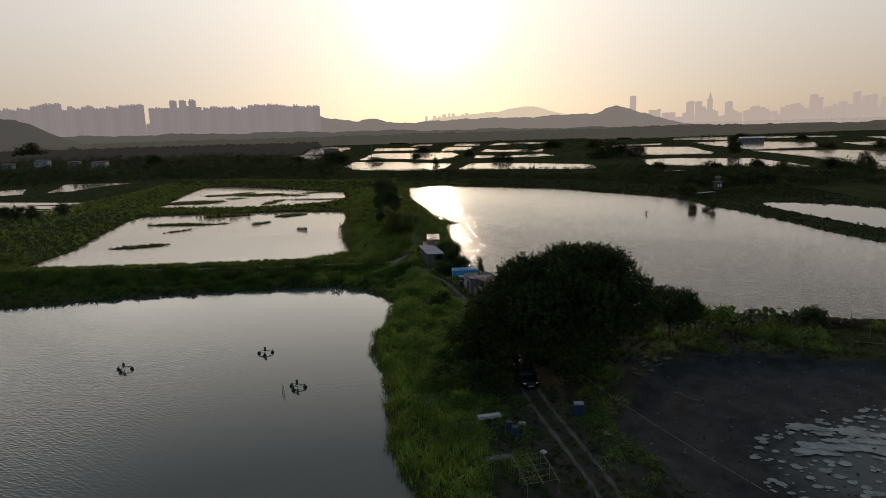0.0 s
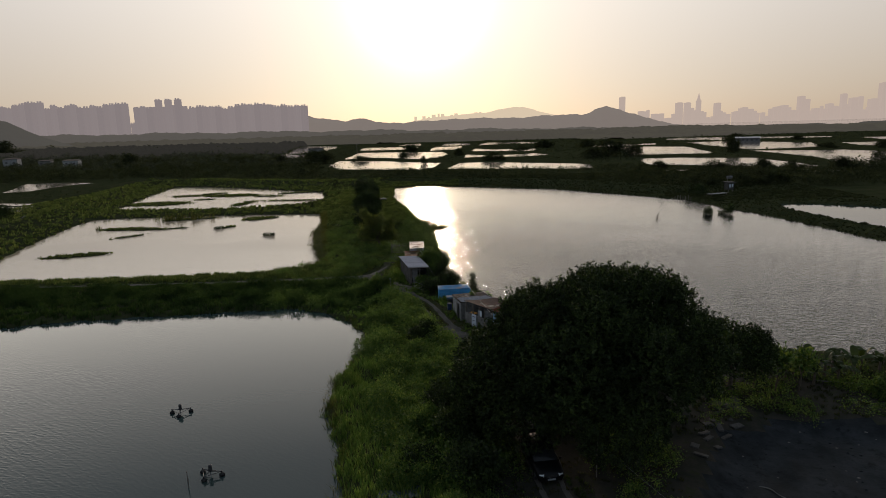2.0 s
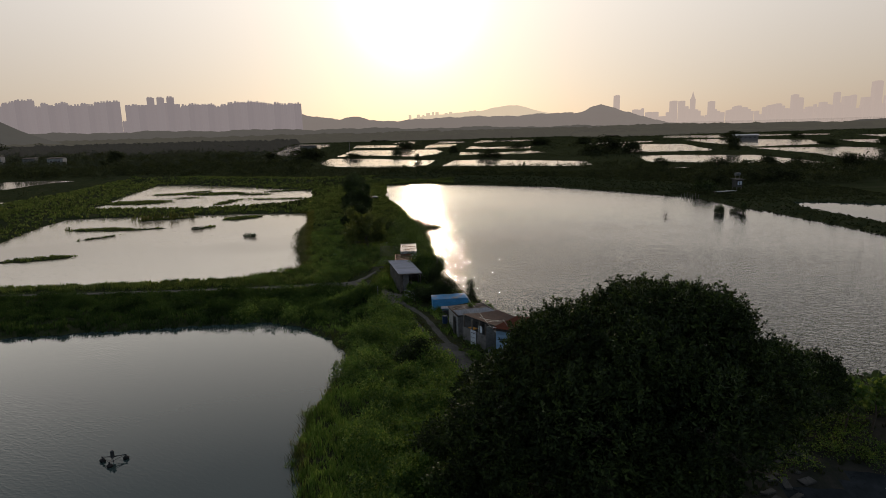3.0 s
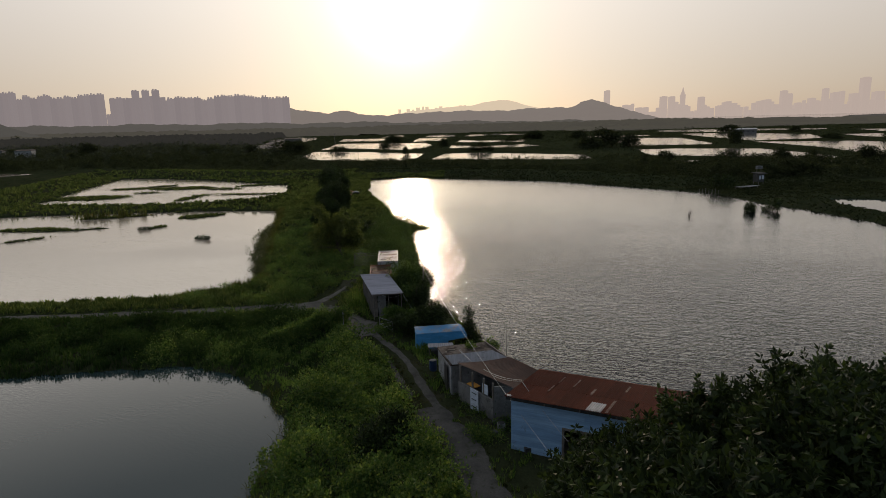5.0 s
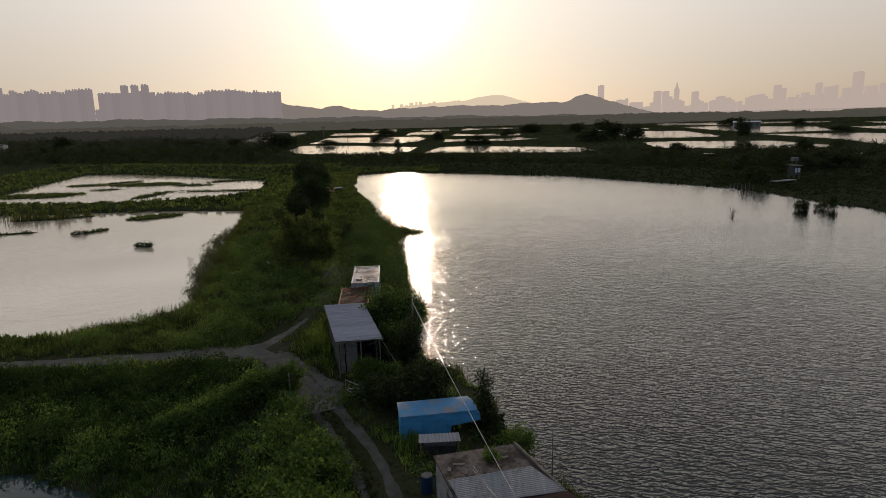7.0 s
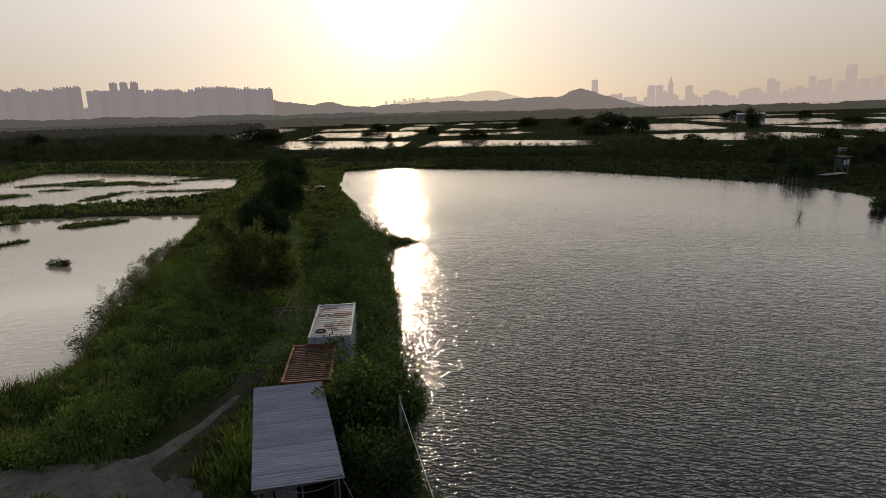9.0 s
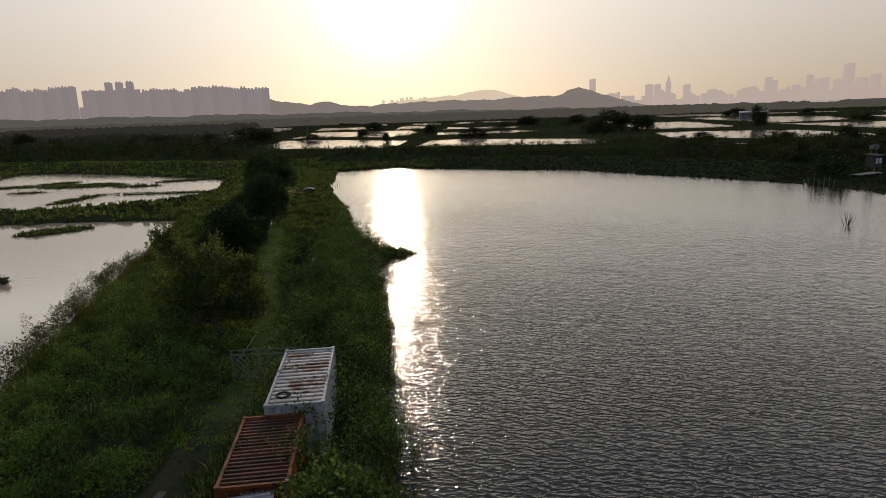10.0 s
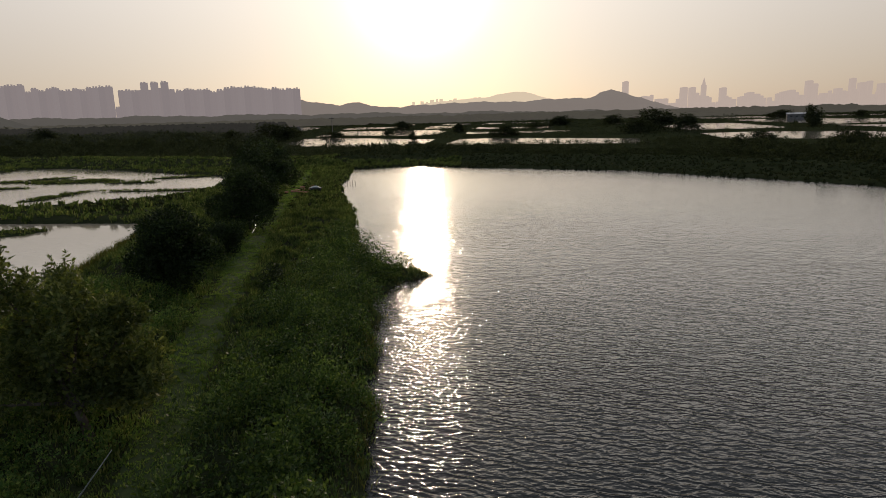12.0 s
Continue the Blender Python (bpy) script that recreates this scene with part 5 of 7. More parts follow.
ridge("backdrop", "low wooded point along the bay", 1690, 40, hazy("mangrove_point_haze_glow", (0.05, 0.055, 0.04), (0.060, 0.050, 0.046)), [(430, 5), (600, 6), (800, 7.5), (900, 7), (925, 3), (980, 2.5), (1005, 8.5), (1180, 11), (1900, 12)], 0.9)


def tower(x, y, w, d, h, mat, label, group, g, crest=True):
    """A block of flats: a stepped slab with wings, a lift house and a parapet."""
    t = thing("apartment_tower", pose(x, y, 0), label, "building", group)
    bm = bmesh.new()
    bx(bm, 0, 0, h / 2, w, d * 0.6, h)
    for s in (-1, 1):
        bx(bm, s * w * 0.27, 0, h * 0.49, w * 0.3, d, h * 0.98)
    part("wall", bm, mat, t)
    if crest:
        for s in (-0.3, 0.1):
            part("lift_house", block(s * w, 0, h + 2, w * g.uniform(0.16, 0.3), d * 0.3, g.uniform(3, 9)), mat, t)
    return t


g = random.Random(4)
# filler block added to shorten the bright gap between the rows
tower(-1414, 2606, 22, 10, 74, M_estate, "low filler block between two high-rise rows in haze", "estate of flats on the horizon", g)
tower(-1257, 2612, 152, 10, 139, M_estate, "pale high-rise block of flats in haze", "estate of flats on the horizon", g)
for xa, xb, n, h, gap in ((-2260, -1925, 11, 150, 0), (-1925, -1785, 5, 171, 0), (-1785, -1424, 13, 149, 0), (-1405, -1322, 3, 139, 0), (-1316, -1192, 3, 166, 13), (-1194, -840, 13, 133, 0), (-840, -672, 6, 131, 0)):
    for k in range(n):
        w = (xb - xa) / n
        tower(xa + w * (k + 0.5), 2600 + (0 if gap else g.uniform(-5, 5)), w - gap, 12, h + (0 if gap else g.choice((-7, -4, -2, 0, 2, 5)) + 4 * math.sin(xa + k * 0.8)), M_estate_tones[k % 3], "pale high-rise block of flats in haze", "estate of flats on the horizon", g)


def city(x, w, h, label="hazy skyscraper on the far shore", point=False):
    t = thing("skyscraper", pose(x, 4750, 0), label, "building", "skyline across the bay")
    bm = bmesh.new()
    if point:
        bx(bm, 0, 0, h * 0.38, w, w, h * 0.76)
        bmesh.ops.create_cone(bm, cap_ends=True, segments=8, radius1=w * 0.5, radius2=1.0, depth=h * 0.24, matrix=pose(0, 0, h * 0.88))
    else:
        bx(bm, 0, 0, h / 2, w, w, h)
        bx(bm, w * 0.12, 0, h * 0.51, w * 0.6, w * 0.6, h * 1.02)
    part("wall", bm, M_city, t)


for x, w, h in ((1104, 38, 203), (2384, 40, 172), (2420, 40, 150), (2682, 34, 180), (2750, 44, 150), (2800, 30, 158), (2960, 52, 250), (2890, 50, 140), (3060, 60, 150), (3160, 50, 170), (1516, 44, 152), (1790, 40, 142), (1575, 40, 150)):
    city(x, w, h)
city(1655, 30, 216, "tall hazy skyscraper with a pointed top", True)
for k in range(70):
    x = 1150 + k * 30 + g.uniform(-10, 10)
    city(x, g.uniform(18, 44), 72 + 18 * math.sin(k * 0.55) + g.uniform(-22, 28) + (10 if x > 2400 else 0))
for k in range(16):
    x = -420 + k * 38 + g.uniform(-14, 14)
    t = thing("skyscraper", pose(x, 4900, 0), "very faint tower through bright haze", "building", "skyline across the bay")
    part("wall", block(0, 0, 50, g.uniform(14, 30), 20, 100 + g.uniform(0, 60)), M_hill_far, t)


# single trees standing on the far banks
far_shapes = []
for k in range(4):
    gt_far = random.Random(40 + k)
    lob = [(0, 0, 0.42, 0.3, 0.3, 0.45)]
    for i in range(13):
        a, u = gt_far.uniform(0, 6.28), gt_far.uniform(0.15, 0.5)
        lob.append((math.cos(a) * u, math.sin(a) * u, gt_far.uniform(0.12, 0.75) * (1.2 - 1.2 * u), gt_far.uniform(0.13, 0.22), gt_far.uniform(0.13, 0.22), gt_far.uniform(0.14, 0.26)))
    t = thing("far_tree", pose((-104.4, -110, -51, 15.6)[k], (436.5, 489, 485, 428)[k], LAND), "dark tree on a far pond bank", "tree", "trees on the far banks")
    mesh_part("trunk", limbs("trunk", 0.025, 0.3, lob[:6], M_bark), t)
    mesh_part("crown", leaves_mesh("crown", lob, 3600, 0.065, M_scrub, 5, 0.4), t)
    t.scale = ((24, 24, 9.5), (10, 10, 7), (9, 9, 5.5), (14, 14, 6))[k]
    far_shapes.append(t)
for k, (x, y, w, h) in enumerate(((-78, 459, 13, 4), (-29, 403, 4.5, 6), (-9, 507, 9, 7), (180, 454, 12, 12), (93, 441, 22, 12), (79, 424, 16, 9), (106, 432, 14, 10),
        (170, 283, 8, 8.5), (87, 307, 9, 4.5), (109, 299, 9, 5.5), (126, 292, 7, 6.5), (137, 288, 9, 5))):
    c_ = copy_thing(far_shapes[k % 4], pose(x, y, LAND, 0, 0, 77 * k))
    c_.scale = (w, w, h)
for k, (x, y, w, h) in enumerate(((158, 288, 10, 6), (-174, 482, 20, 6), (-264, 485, 14, 11), (-540, 712, 38, 22), (108, 607, 20, 8), (46, 570, 14, 6), (73, 636, 24, 9),
        (285, 710, 24, 8), (325, 656, 14, 6), (258, 482, 12, 5), (284, 460, 12, 7), (82, 236, 9, 5), (92, 233, 10, 5), (104, 238, 12, 6), (-58, 620, 20, 8), (-140, 470, 16, 6))):
    c_ = copy_thing(far_shapes[k % 4], pose(x, y, LAND, 0, 0, 50 * k))
    c_.scale = (w, w, h)

# ---------------- sheds, containers and yard ----------------
def varied(name, a, b, rough=0.6, metal=0.0, streak=(6.0, 0.6, 1.0), rust=None, rust_at=(0.50, 0.62), relief=0.25, gloss=0.22, patches=()):
    """Sheet metal or board: its tone differs from piece to piece, with streaks and rust."""
    m, nt, p = material(name)
    oi = nt.nodes.new("ShaderNodeObjectInfo")
    base = ramp(nt, oi.outputs["Random"], [(0.0, a), (1.0, b)]).outputs[0]
    tc = nt.nodes.new("ShaderNodeTexCoord")
    mp = nt.nodes.new("ShaderNodeMapping")
    mp.inputs["Scale"].default_value = streak
    nt.links.new(tc.outputs["Object"], mp.inputs["Vector"])
    n = nt.nodes.new("ShaderNodeTexNoise")
    n.inputs["Scale"].default_value = 1.0
    n.inputs["Detail"].default_value = 6.0
    n.inputs["Roughness"].default_value = 0.7
    nt.links.new(mp.outputs[0], n.inputs["Vector"])
    tone = ramp(nt, n.outputs[0], [(0.3, (0.6, 0.6, 0.6)), (0.7, (1.2, 1.2, 1.2))]).outputs[0]
    col = mix(nt, 0.75, base, tone, 'MULTIPLY')
    if rust:
        spread = noise_node(nt, 1.1, 7.0, 0.75).outputs[0]
        for x, y, rx, ry in patches:                   # larger rusted places: middle and half sizes
            at = nt.nodes.new("ShaderNodeMapping")
            at.inputs["Location"].default_value = (-x / rx, -y / ry, 0)
            at.inputs["Scale"].default_value = (1 / rx, 1 / ry, 0)
            nt.links.new(nt.nodes.new("ShaderNodeNewGeometry").outputs["Position"], at.inputs["Vector"])
            far = nt.nodes.new("ShaderNodeVectorMath")
            far.operation = 'LENGTH'
            nt.links.new(at.outputs[0], far.inputs[0])
            near = ramp(nt, far.outputs["Value"], [(0.0, (0.30,) * 3), (1.0, (0, 0, 0))]).outputs[0]
            spread = mix(nt, 1.0, spread, near, 'ADD')
        f = ramp(nt, spread, [(rust_at[0], (0, 0, 0)), (rust_at[1], (1, 1, 1))]).outputs[0]
        fine = noise_node(nt, 25.0, 3.0, 0.7)
        rc = ramp(nt, fine.outputs[0], [(0.3, tuple(v * 0.55 for v in rust)), (0.7, rust)]).outputs[0]
        col = mix(nt, f, col, rc)
    nt.links.new(col, p.inputs["Base Color"])
    p.inputs["Roughness"].default_value = rough
    p.inputs["Metallic"].default_value = metal
    p.inputs["Specular IOR Level"].default_value = gloss
    bump(nt, p, n.outputs[0], relief, 0.02)
    return m


M_rust = varied("rusted_iron_sheet", (0.078, 0.020, 0.011), (0.125, 0.032, 0.016), 0.8, 0.0, (9, 0.5, 1), (0.095, 0.030, 0.017), (0.5, 0.7), gloss=0.08)
M_pale_sheet = varied("pale_iron_sheet", (0.30, 0.285, 0.285), (0.40, 0.38, 0.38), 0.55, 0.2, (8, 0.5, 1), (0.16, 0.12, 0.10), (0.55, 0.7))
M_streak = varied("worn_rust_streak", (0.30, 0.19, 0.15), (0.36, 0.25, 0.20), 0.7, 0.0, (8, 0.5, 1), (0.14, 0.05, 0.03), (0.42, 0.6))
M_zinc = varied("zinc_sheet", (0.225, 0.225, 0.262), (0.28, 0.28, 0.32), 0.4, 0.75, (0.5, 5, 1))
M_white_board = varied("white_painted_board", (0.50, 0.55, 0.62), (0.60, 0.64, 0.69), 0.6, 0, (0.5, 4, 6), (0.30, 0.27, 0.24), (0.6, 0.72))
M_grey_board = varied("grimy_pale_board", (0.26, 0.26, 0.26), (0.33, 0.33, 0.33), 0.7, 0, (0.5, 4, 6), (0.12, 0.11, 0.10), (0.5, 0.66))
M_blue_board = varied("pale_blue_painted_board", (0.20, 0.33, 0.50), (0.27, 0.41, 0.57), 0.6, 0, (0.5, 4, 6), (0.16, 0.19, 0.22), (0.6, 0.74))
M_concrete = worn("stained_concrete", (0.12, 0.115, 0.108), (0.21, 0.20, 0.19), 0.9, 0.9, 12.0, 0, 0.5, (0.08, 0.077, 0.072))
M_dim_wall = worn("dark_blotched_plaster", (0.05, 0.048, 0.045), (0.095, 0.091, 0.085), 0.9, 0.9, 12.0, 0, 0.5, (0.045, 0.045, 0.04))
M_roof_slab = worn("weathered_roof_slab", (0.055, 0.042, 0.034), (0.15, 0.122, 0.102), 0.9, 1.3, 11.0, 0, 0.6, (0.030, 0.024, 0.021), 0.42, 0.58)
M_brown_sheet = varied("brown_rusted_sheet", (0.030, 0.014, 0.010), (0.040, 0.018, 0.013), 0.8, 0.0, (7, 0.5, 1), (0.07, 0.03, 0.02))
# same white paint as the roof, darkened and blued for the walls' shade
M_white_box = varied("shade_toned_white_paint", (0.36, 0.36, 0.38), (0.40, 0.40, 0.42), 0.5, 0.0, (1, 6, 1), (0.17, 0.06, 0.028), (0.56, 0.63))
# real rust stains on a paler, warmer white that carries the roof's light
M_white_roof = varied("rust_stained_white_roof", (0.42, 0.38, 0.36), (0.47, 0.43, 0.41), 0.5, 0.0, (1, 6, 1), (0.11, 0.040, 0.022), (0.57, 0.66), gloss=0.4, patches=((-7.80, 117.9, 1.3, 1.05), (-7.95, 120.1, 1.4, 1.0), (-8.84, 121.4, 0.8, 0.6)))
M_orange_box = varied("rusty_orange_container", (0.20, 0.056, 0.020), (0.25, 0.072, 0.026), 0.65, 0.0, (1, 6, 1), (0.07, 0.024, 0.012), (0.45, 0.58), gloss=0.3)
# rust sheet painted darker for the shade between the roof ribs
M_groove_shade = varied("rust_sheet_groove_shade", (0.05, 0.022, 0.014), (0.06, 0.026, 0.016), 0.8, 0.0, (1, 6, 1))
M_rib = varied("orange_rusted_rib", (0.075, 0.024, 0.011), (0.15, 0.046, 0.018), 0.65, 0.0, (5, 1, 1), (0.05, 0.019, 0.011), (0.46, 0.58), gloss=0.35)
M_blue = varied("blue_truck_paint", (0.06, 0.26, 0.52), (0.075, 0.30, 0.56), 0.45, 0.1, (1, 1, 3), (0.10, 0.16, 0.22), (0.58, 0.72))
# the pale patches mix rust with pinkish light put into the colour
M_blue_light = varied("faded_blue_roof_painted_light", (0.09, 0.26, 0.46), (0.12, 0.30, 0.50), 0.5, 0.0, (1, 1, 1), (0.34, 0.29, 0.25), (0.46, 0.6))
M_wood = worn("grey_timber", (0.12, 0.10, 0.082), (0.20, 0.175, 0.15), 0.85, 2.0, 18.0, 0, 0.5)
M_dark_steel = worn("dark_steel", (0.04, 0.04, 0.042), (0.075, 0.072, 0.07), 0.5, 3.0, 20.0, 0.6, 0.2)
M_galv = worn("galvanised_wire", (0.28, 0.28, 0.28), (0.4, 0.4, 0.4), 0.4, 3.0, 20.0, 0.8, 0.1)
M_rubber = worn("black_rubber", (0.018, 0.018, 0.018), (0.035, 0.034, 0.033), 0.8, 5.0, 30.0, 0, 0.2)
M_blue_plastic = worn("dull_blue_plastic", (0.008, 0.025, 0.07), (0.013, 0.036, 0.09), 0.45, 2.0, 15.0, 0, 0.1)
# dirty white plastic, greyed further for the shaded yard
M_white_plastic = worn("dirty_shade_greyed_plastic", (0.18, 0.19, 0.20), (0.30, 0.31, 0.32), 0.5, 1.0, 10.0, 0, 0.3)
M_yellow_cloth = worn("orange_tarpaulin", (0.55, 0.25, 0.05), (0.65, 0.33, 0.08), 0.7, 1.0, 10.0)
M_ply = worn("dim_plywood", (0.10, 0.08, 0.06), (0.18, 0.145, 0.11), 0.8, 1.0, 12.0)


def shear(bm, k):
    for v in bm.verts:
        v.co.x += k * v.co.y
    return bm


# long warehouse with the rusted roof
W, D, EAVE, BACK, SK = 12.2, 5.05, 3.47, 3.0, 0.06
wh = thing("warehouse", pose(3.51, 77.03, 0.34, 0, 0, -24.5), "long pale-blue boarded shed with rusted corrugated roof", "shed")
DOOR = (3.05, 5.35, 1.95)
part("floor", shear(block(W / 2, D / 2, 0.04, W, D, 0.1), SK), M_concrete, wh)
part("back_wall", shear(block(W / 2, D, 1.42, W, 0.12, 2.84), SK), M_blue_board, wh)
for x in (0.06, W - 0.06):
    bm = bmesh.new()
    prof = [(0.03, 0.0), (D - 0.06, 0.0), (D - 0.06, 2.9), (0.03, EAVE - 0.08)]
    a = [bm.verts.new((x - 0.05, y, z)) for y, z in prof]
    b = [bm.verts.new((x + 0.05, y, z)) for y, z in prof]
    bm.faces.new(a[::-1]), bm.faces.new(b)
    for k in range(4):
        bm.faces.new((a[k], a[(k + 1) % 4], b[(k + 1) % 4], b[k]))
    bmesh.ops.recalc_face_normals(bm, faces=bm.faces[:])
    part("end_wall", shear(bm, SK), M_blue_board, wh)
bm = bmesh.new()
for x0, x1, z0, z1 in ((0.06, DOOR[0], 0, 3.3), (DOOR[1], W - 0.06, 0, 3.3), (DOOR[0], DOOR[1], DOOR[2] + 0.1, 3.3)):
    bx(bm, (x0 + x1) / 2, 0.05, (z0 + z1) / 2, x1 - x0, 0.06, z1 - z0)
front = part("front_wall", bm, M_blue_board, wh)
for k in range(16):
    z = 0.1 + k * 0.197
    for x0, x1 in (((0.0, DOOR[0]), (DOOR[1], W)) if z < DOOR[2] + 0.1 else ((0.0, 4.2), (4.2, 8.1), (8.1, W))):
        part("plank", block((x0 + x1) / 2, 0.0, z + 0.09, x1 - x0 - 0.012, 0.032, 0.196, 0, -6), M_blue_board, front)
frame_bm = bmesh.new()
bx(frame_bm, DOOR[0], -0.02, DOOR[2] / 2, 0.12, 0.14, DOOR[2])
bx(frame_bm, DOOR[1], -0.02, DOOR[2] / 2, 0.12, 0.14, DOOR[2])
bx(frame_bm, (DOOR[0] + DOOR[1]) / 2, -0.02, DOOR[2] + 0.05, DOOR[1] - DOOR[0] + 0.12, 0.14, 0.12)
part("door_frame", frame_bm, M_wood, wh, "grey timber door frame")
part("shelf", shear(block(4.4, 1.9, 0.6, 1.5, 0.8, 1.1), SK), M_ply, wh, "dim plywood bench inside")
cols = 13
sw = (W + 0.5) / cols
for k in range(cols):
    for r in range(2):
        bm = bmesh.new()
        y0, y1 = (-0.38, 2.25) if r == 0 else (2.1, D + 0.28)
        slope = (BACK - EAVE) / D
        corrugated(bm, sw + 0.05, y1 - y0, 0.085, 0.022, EAVE + slope * y0, EAVE + slope * y1)
        bmesh.ops.translate(bm, verts=bm.verts[:], vec=(-0.25 + sw * (k + 0.5), (y0 + y1) / 2, 0.009 * r + 0.006 * (k % 2)))
        part("roof_sheet", shear(bm, SK), M_rust, wh)
for x, y0, y1, w, mat in ((4.75, -0.40, 0.95, 0.80, M_pale_sheet), (-0.02, -0.34, -0.12, 0.3, M_pale_sheet), (6.75, -0.39, 0.45, 0.13, M_streak), (8.05, -0.39, 0.65, 0.2, M_streak),
                          (5.42, -0.3, 1.7, 0.12, M_streak), (1.65, 1.4, 2.6, 0.07, M_streak), (1.72, 3.2, 4.4, 0.06, M_streak), (2.7, 2.9, 4.3, 0.07, M_streak), (5.6, 3.4, 4.5, 0.1, M_streak), (3.95, 2.0, 3.1, 0.12, M_streak),
                          (7.2, 3.5, 4.5, 0.07, M_streak), (9.3, 1.2, 4.4, 0.06, M_streak), (10.4, -0.3, 2.6, 0.1, M_streak)):
    bm = bmesh.new()
    corrugated(bm, w, y1 - y0, 0.115, 0.026, EAVE + slope * y0, EAVE + slope * y1)
    bmesh.ops.translate(bm, verts=bm.verts[:], vec=(x, (y0 + y1) / 2, 0.048))
    part("roof_patch", shear(bm, SK), mat, wh, "pale bare metal roof patch")
part("fascia", block(W / 2, -0.30, EAVE - 0.10, W + 0.4, 0.04, 0.18), M_dark_steel, wh, "dark timber fascia board")
for k in range(7):
    part("rafter_end", block(0.1 + k * 1.95, -0.16, EAVE - 0.12, 0.08, 0.36, 0.12), M_wood, wh)

# open-fronted house with the brown roof
hb = thing("lean_to_house", pose(0.75, 83.2, 0.36), "grey concrete lean-to house with sagging brown roof", "shed")


def quad_slab(pts, thick):
    bm = bmesh.new()
    t = [bm.verts.new(p) for p in pts]
    b = [bm.verts.new((p[0], p[1], p[2] - thick)) for p in pts]
    bm.faces.new(t), bm.faces.new(b[::-1])
    n = len(pts)
    for k in range(n):
        bm.faces.new((t[k], b[k], b[(k + 1) % n], t[(k + 1) % n]))
    bmesh.ops.recalc_face_normals(bm, faces=bm.faces[:])
    return bm


def quad_corrugated(p00, p10, p11, p01, waves, amp, sag=0.0, thick=0.012):
    """A wavy sheet over four corners, ridges running from the edge p00-p10 to p01-p11."""
    bm = bmesh.new()
    a, b, c, d = Vector(p00), Vector(p10), Vector(p11), Vector(p01)
    n, rows = waves * 4, 5
    grid = []
    for j in range(rows):
        v = j / (rows - 1)
        grid.append([bm.verts.new(a.lerp(b, k / n).lerp(d.lerp(c, k / n), v) + Vector((0, 0, amp * math.sin(k * math.pi / 2 + 0.4) - sag * math.sin(math.pi * v)))) for k in range(n + 1)])
    for j in range(rows - 1):
        for k in range(n):
            bm.faces.new((grid[j][k], grid[j][k + 1], grid[j + 1][k + 1], grid[j + 1][k]))
    top = bm.faces[:]
    ret = bmesh.ops.extrude_face_region(bm, geom=top)
    bmesh.ops.translate(bm, verts=[v for v in ret["geom"] if isinstance(v, bmesh.types.BMVert)], vec=(0, 0, -thick))
    bmesh.ops.recalc_face_normals(bm, faces=bm.faces[:])
    return bm


part("roof", quad_corrugated((-0.35, 0.75, 2.62), (3.45, -3.35, 2.42), (5.0, -1.0, 2.72), (3.3, 1.3, 2.78), 24, 0.003, 0.10), M_brown_sheet, hb)


def wall_run(x0, y0, x1, y1, z0, z1, th=0.16):
    d = Vector((x1 - x0, y1 - y0, 0))
    return block((x0 + x1) / 2, (y0 + y1) / 2, (z0 + z1) / 2, d.length, th, z1 - z0, math.degrees(math.atan2(d.y, d.x)))


part("front_wall", wall_run(-0.2, 0.6, 2.0, -2.5, -0.1, 1.35), M_concrete, hb)
part("end_wall", wall_run(2.0, -2.5, 3.6, -2.4, -0.1, 2.3), M_concrete, hb)
part("back_wall", wall_run(3.3, 1.1, 4.8, -1.0, -0.1, 2.55), M_concrete, hb)
part("side_wall", wall_run(-0.2, 0.6, 3.3, 1.1, -0.1, 2.5), M_concrete, hb)
for u in (0.05, 0.4, 0.72, 0.97):
    part("post", block(-0.2 + 2.2 * u, 0.6 - 3.1 * u, 1.9, 0.1, 0.1, 1.2, 35), M_wood, hb)
door = part("door", wall_run(0.62, -0.73, 1.1, -1.4, 0.02, 1.5, 0.05), M_white_board, hb, "small white painted door")
door.location = (-0.09, -0.06, 0)
for z in (0.3, 0.8, 1.25):
    part("strap", block(0.83, -1.1, z, 0.5, 0.03, 0.04, -54.5), M_dark_steel, door)
part("counter", block(0.75, -0.2, 1.42, 0.9, 0.5, 0.05, -54), M_yellow_cloth, hb, "orange sheet lying under the roof")
part("window", wall_run(1.3, -1.5, 1.62, -1.95, 1.45, 2.1, 0.05), M_white_board, hb, "pale boarded window")

# flat-roofed concrete shed
hg = thing("flat_roof_shed", pose(-0.9, 88.0, 0.36), "grey concrete shed with flat patched roof", "shed")
pts = [(-0.2, 0.05), (3.4, 0.95), (5.0, -2.75), (0.85, -3.45)]
ctr = Vector((2.26, -1.3))
ins = [tuple(Vector(p).lerp(ctr, 0.07)) for p in pts]
for k, nm in enumerate(("back_wall", "side_wall", "front_wall", "lane_wall")):
    (xa, ya), (xb, yb) = ins[k], ins[(k + 1) % 4]
    part(nm, wall_run(xa, ya, xb, yb, -0.1, 2.1), M_concrete if nm != "lane_wall" else M_grey_board, hg)
part("roof", quad_slab([(x, y, 2.24) for x, y in pts], 0.12), M_roof_slab, hg)
part("roof_sheet", quad_corrugated((0.45, -2.0, 2.34), (1.0, -3.6, 2.30), (5.1, -2.8, 2.32), (3.9, -1.05, 2.34), 15, 0.028), M_pale_sheet, hg, "pale corrugated sheet on the roof")
# dark sheet on the wall, in place of the doorway's shade
part("door", wall_run(0.40, -2.2, 0.62, -2.9, 0.0, 1.9, 0.05), M_dark_steel, hg, "dark board standing in for a shaded doorway")
part("rim", wall_run(3.4, 0.95, 5.0, -2.75, 2.2, 2.34, 0.1), M_wood, hg)
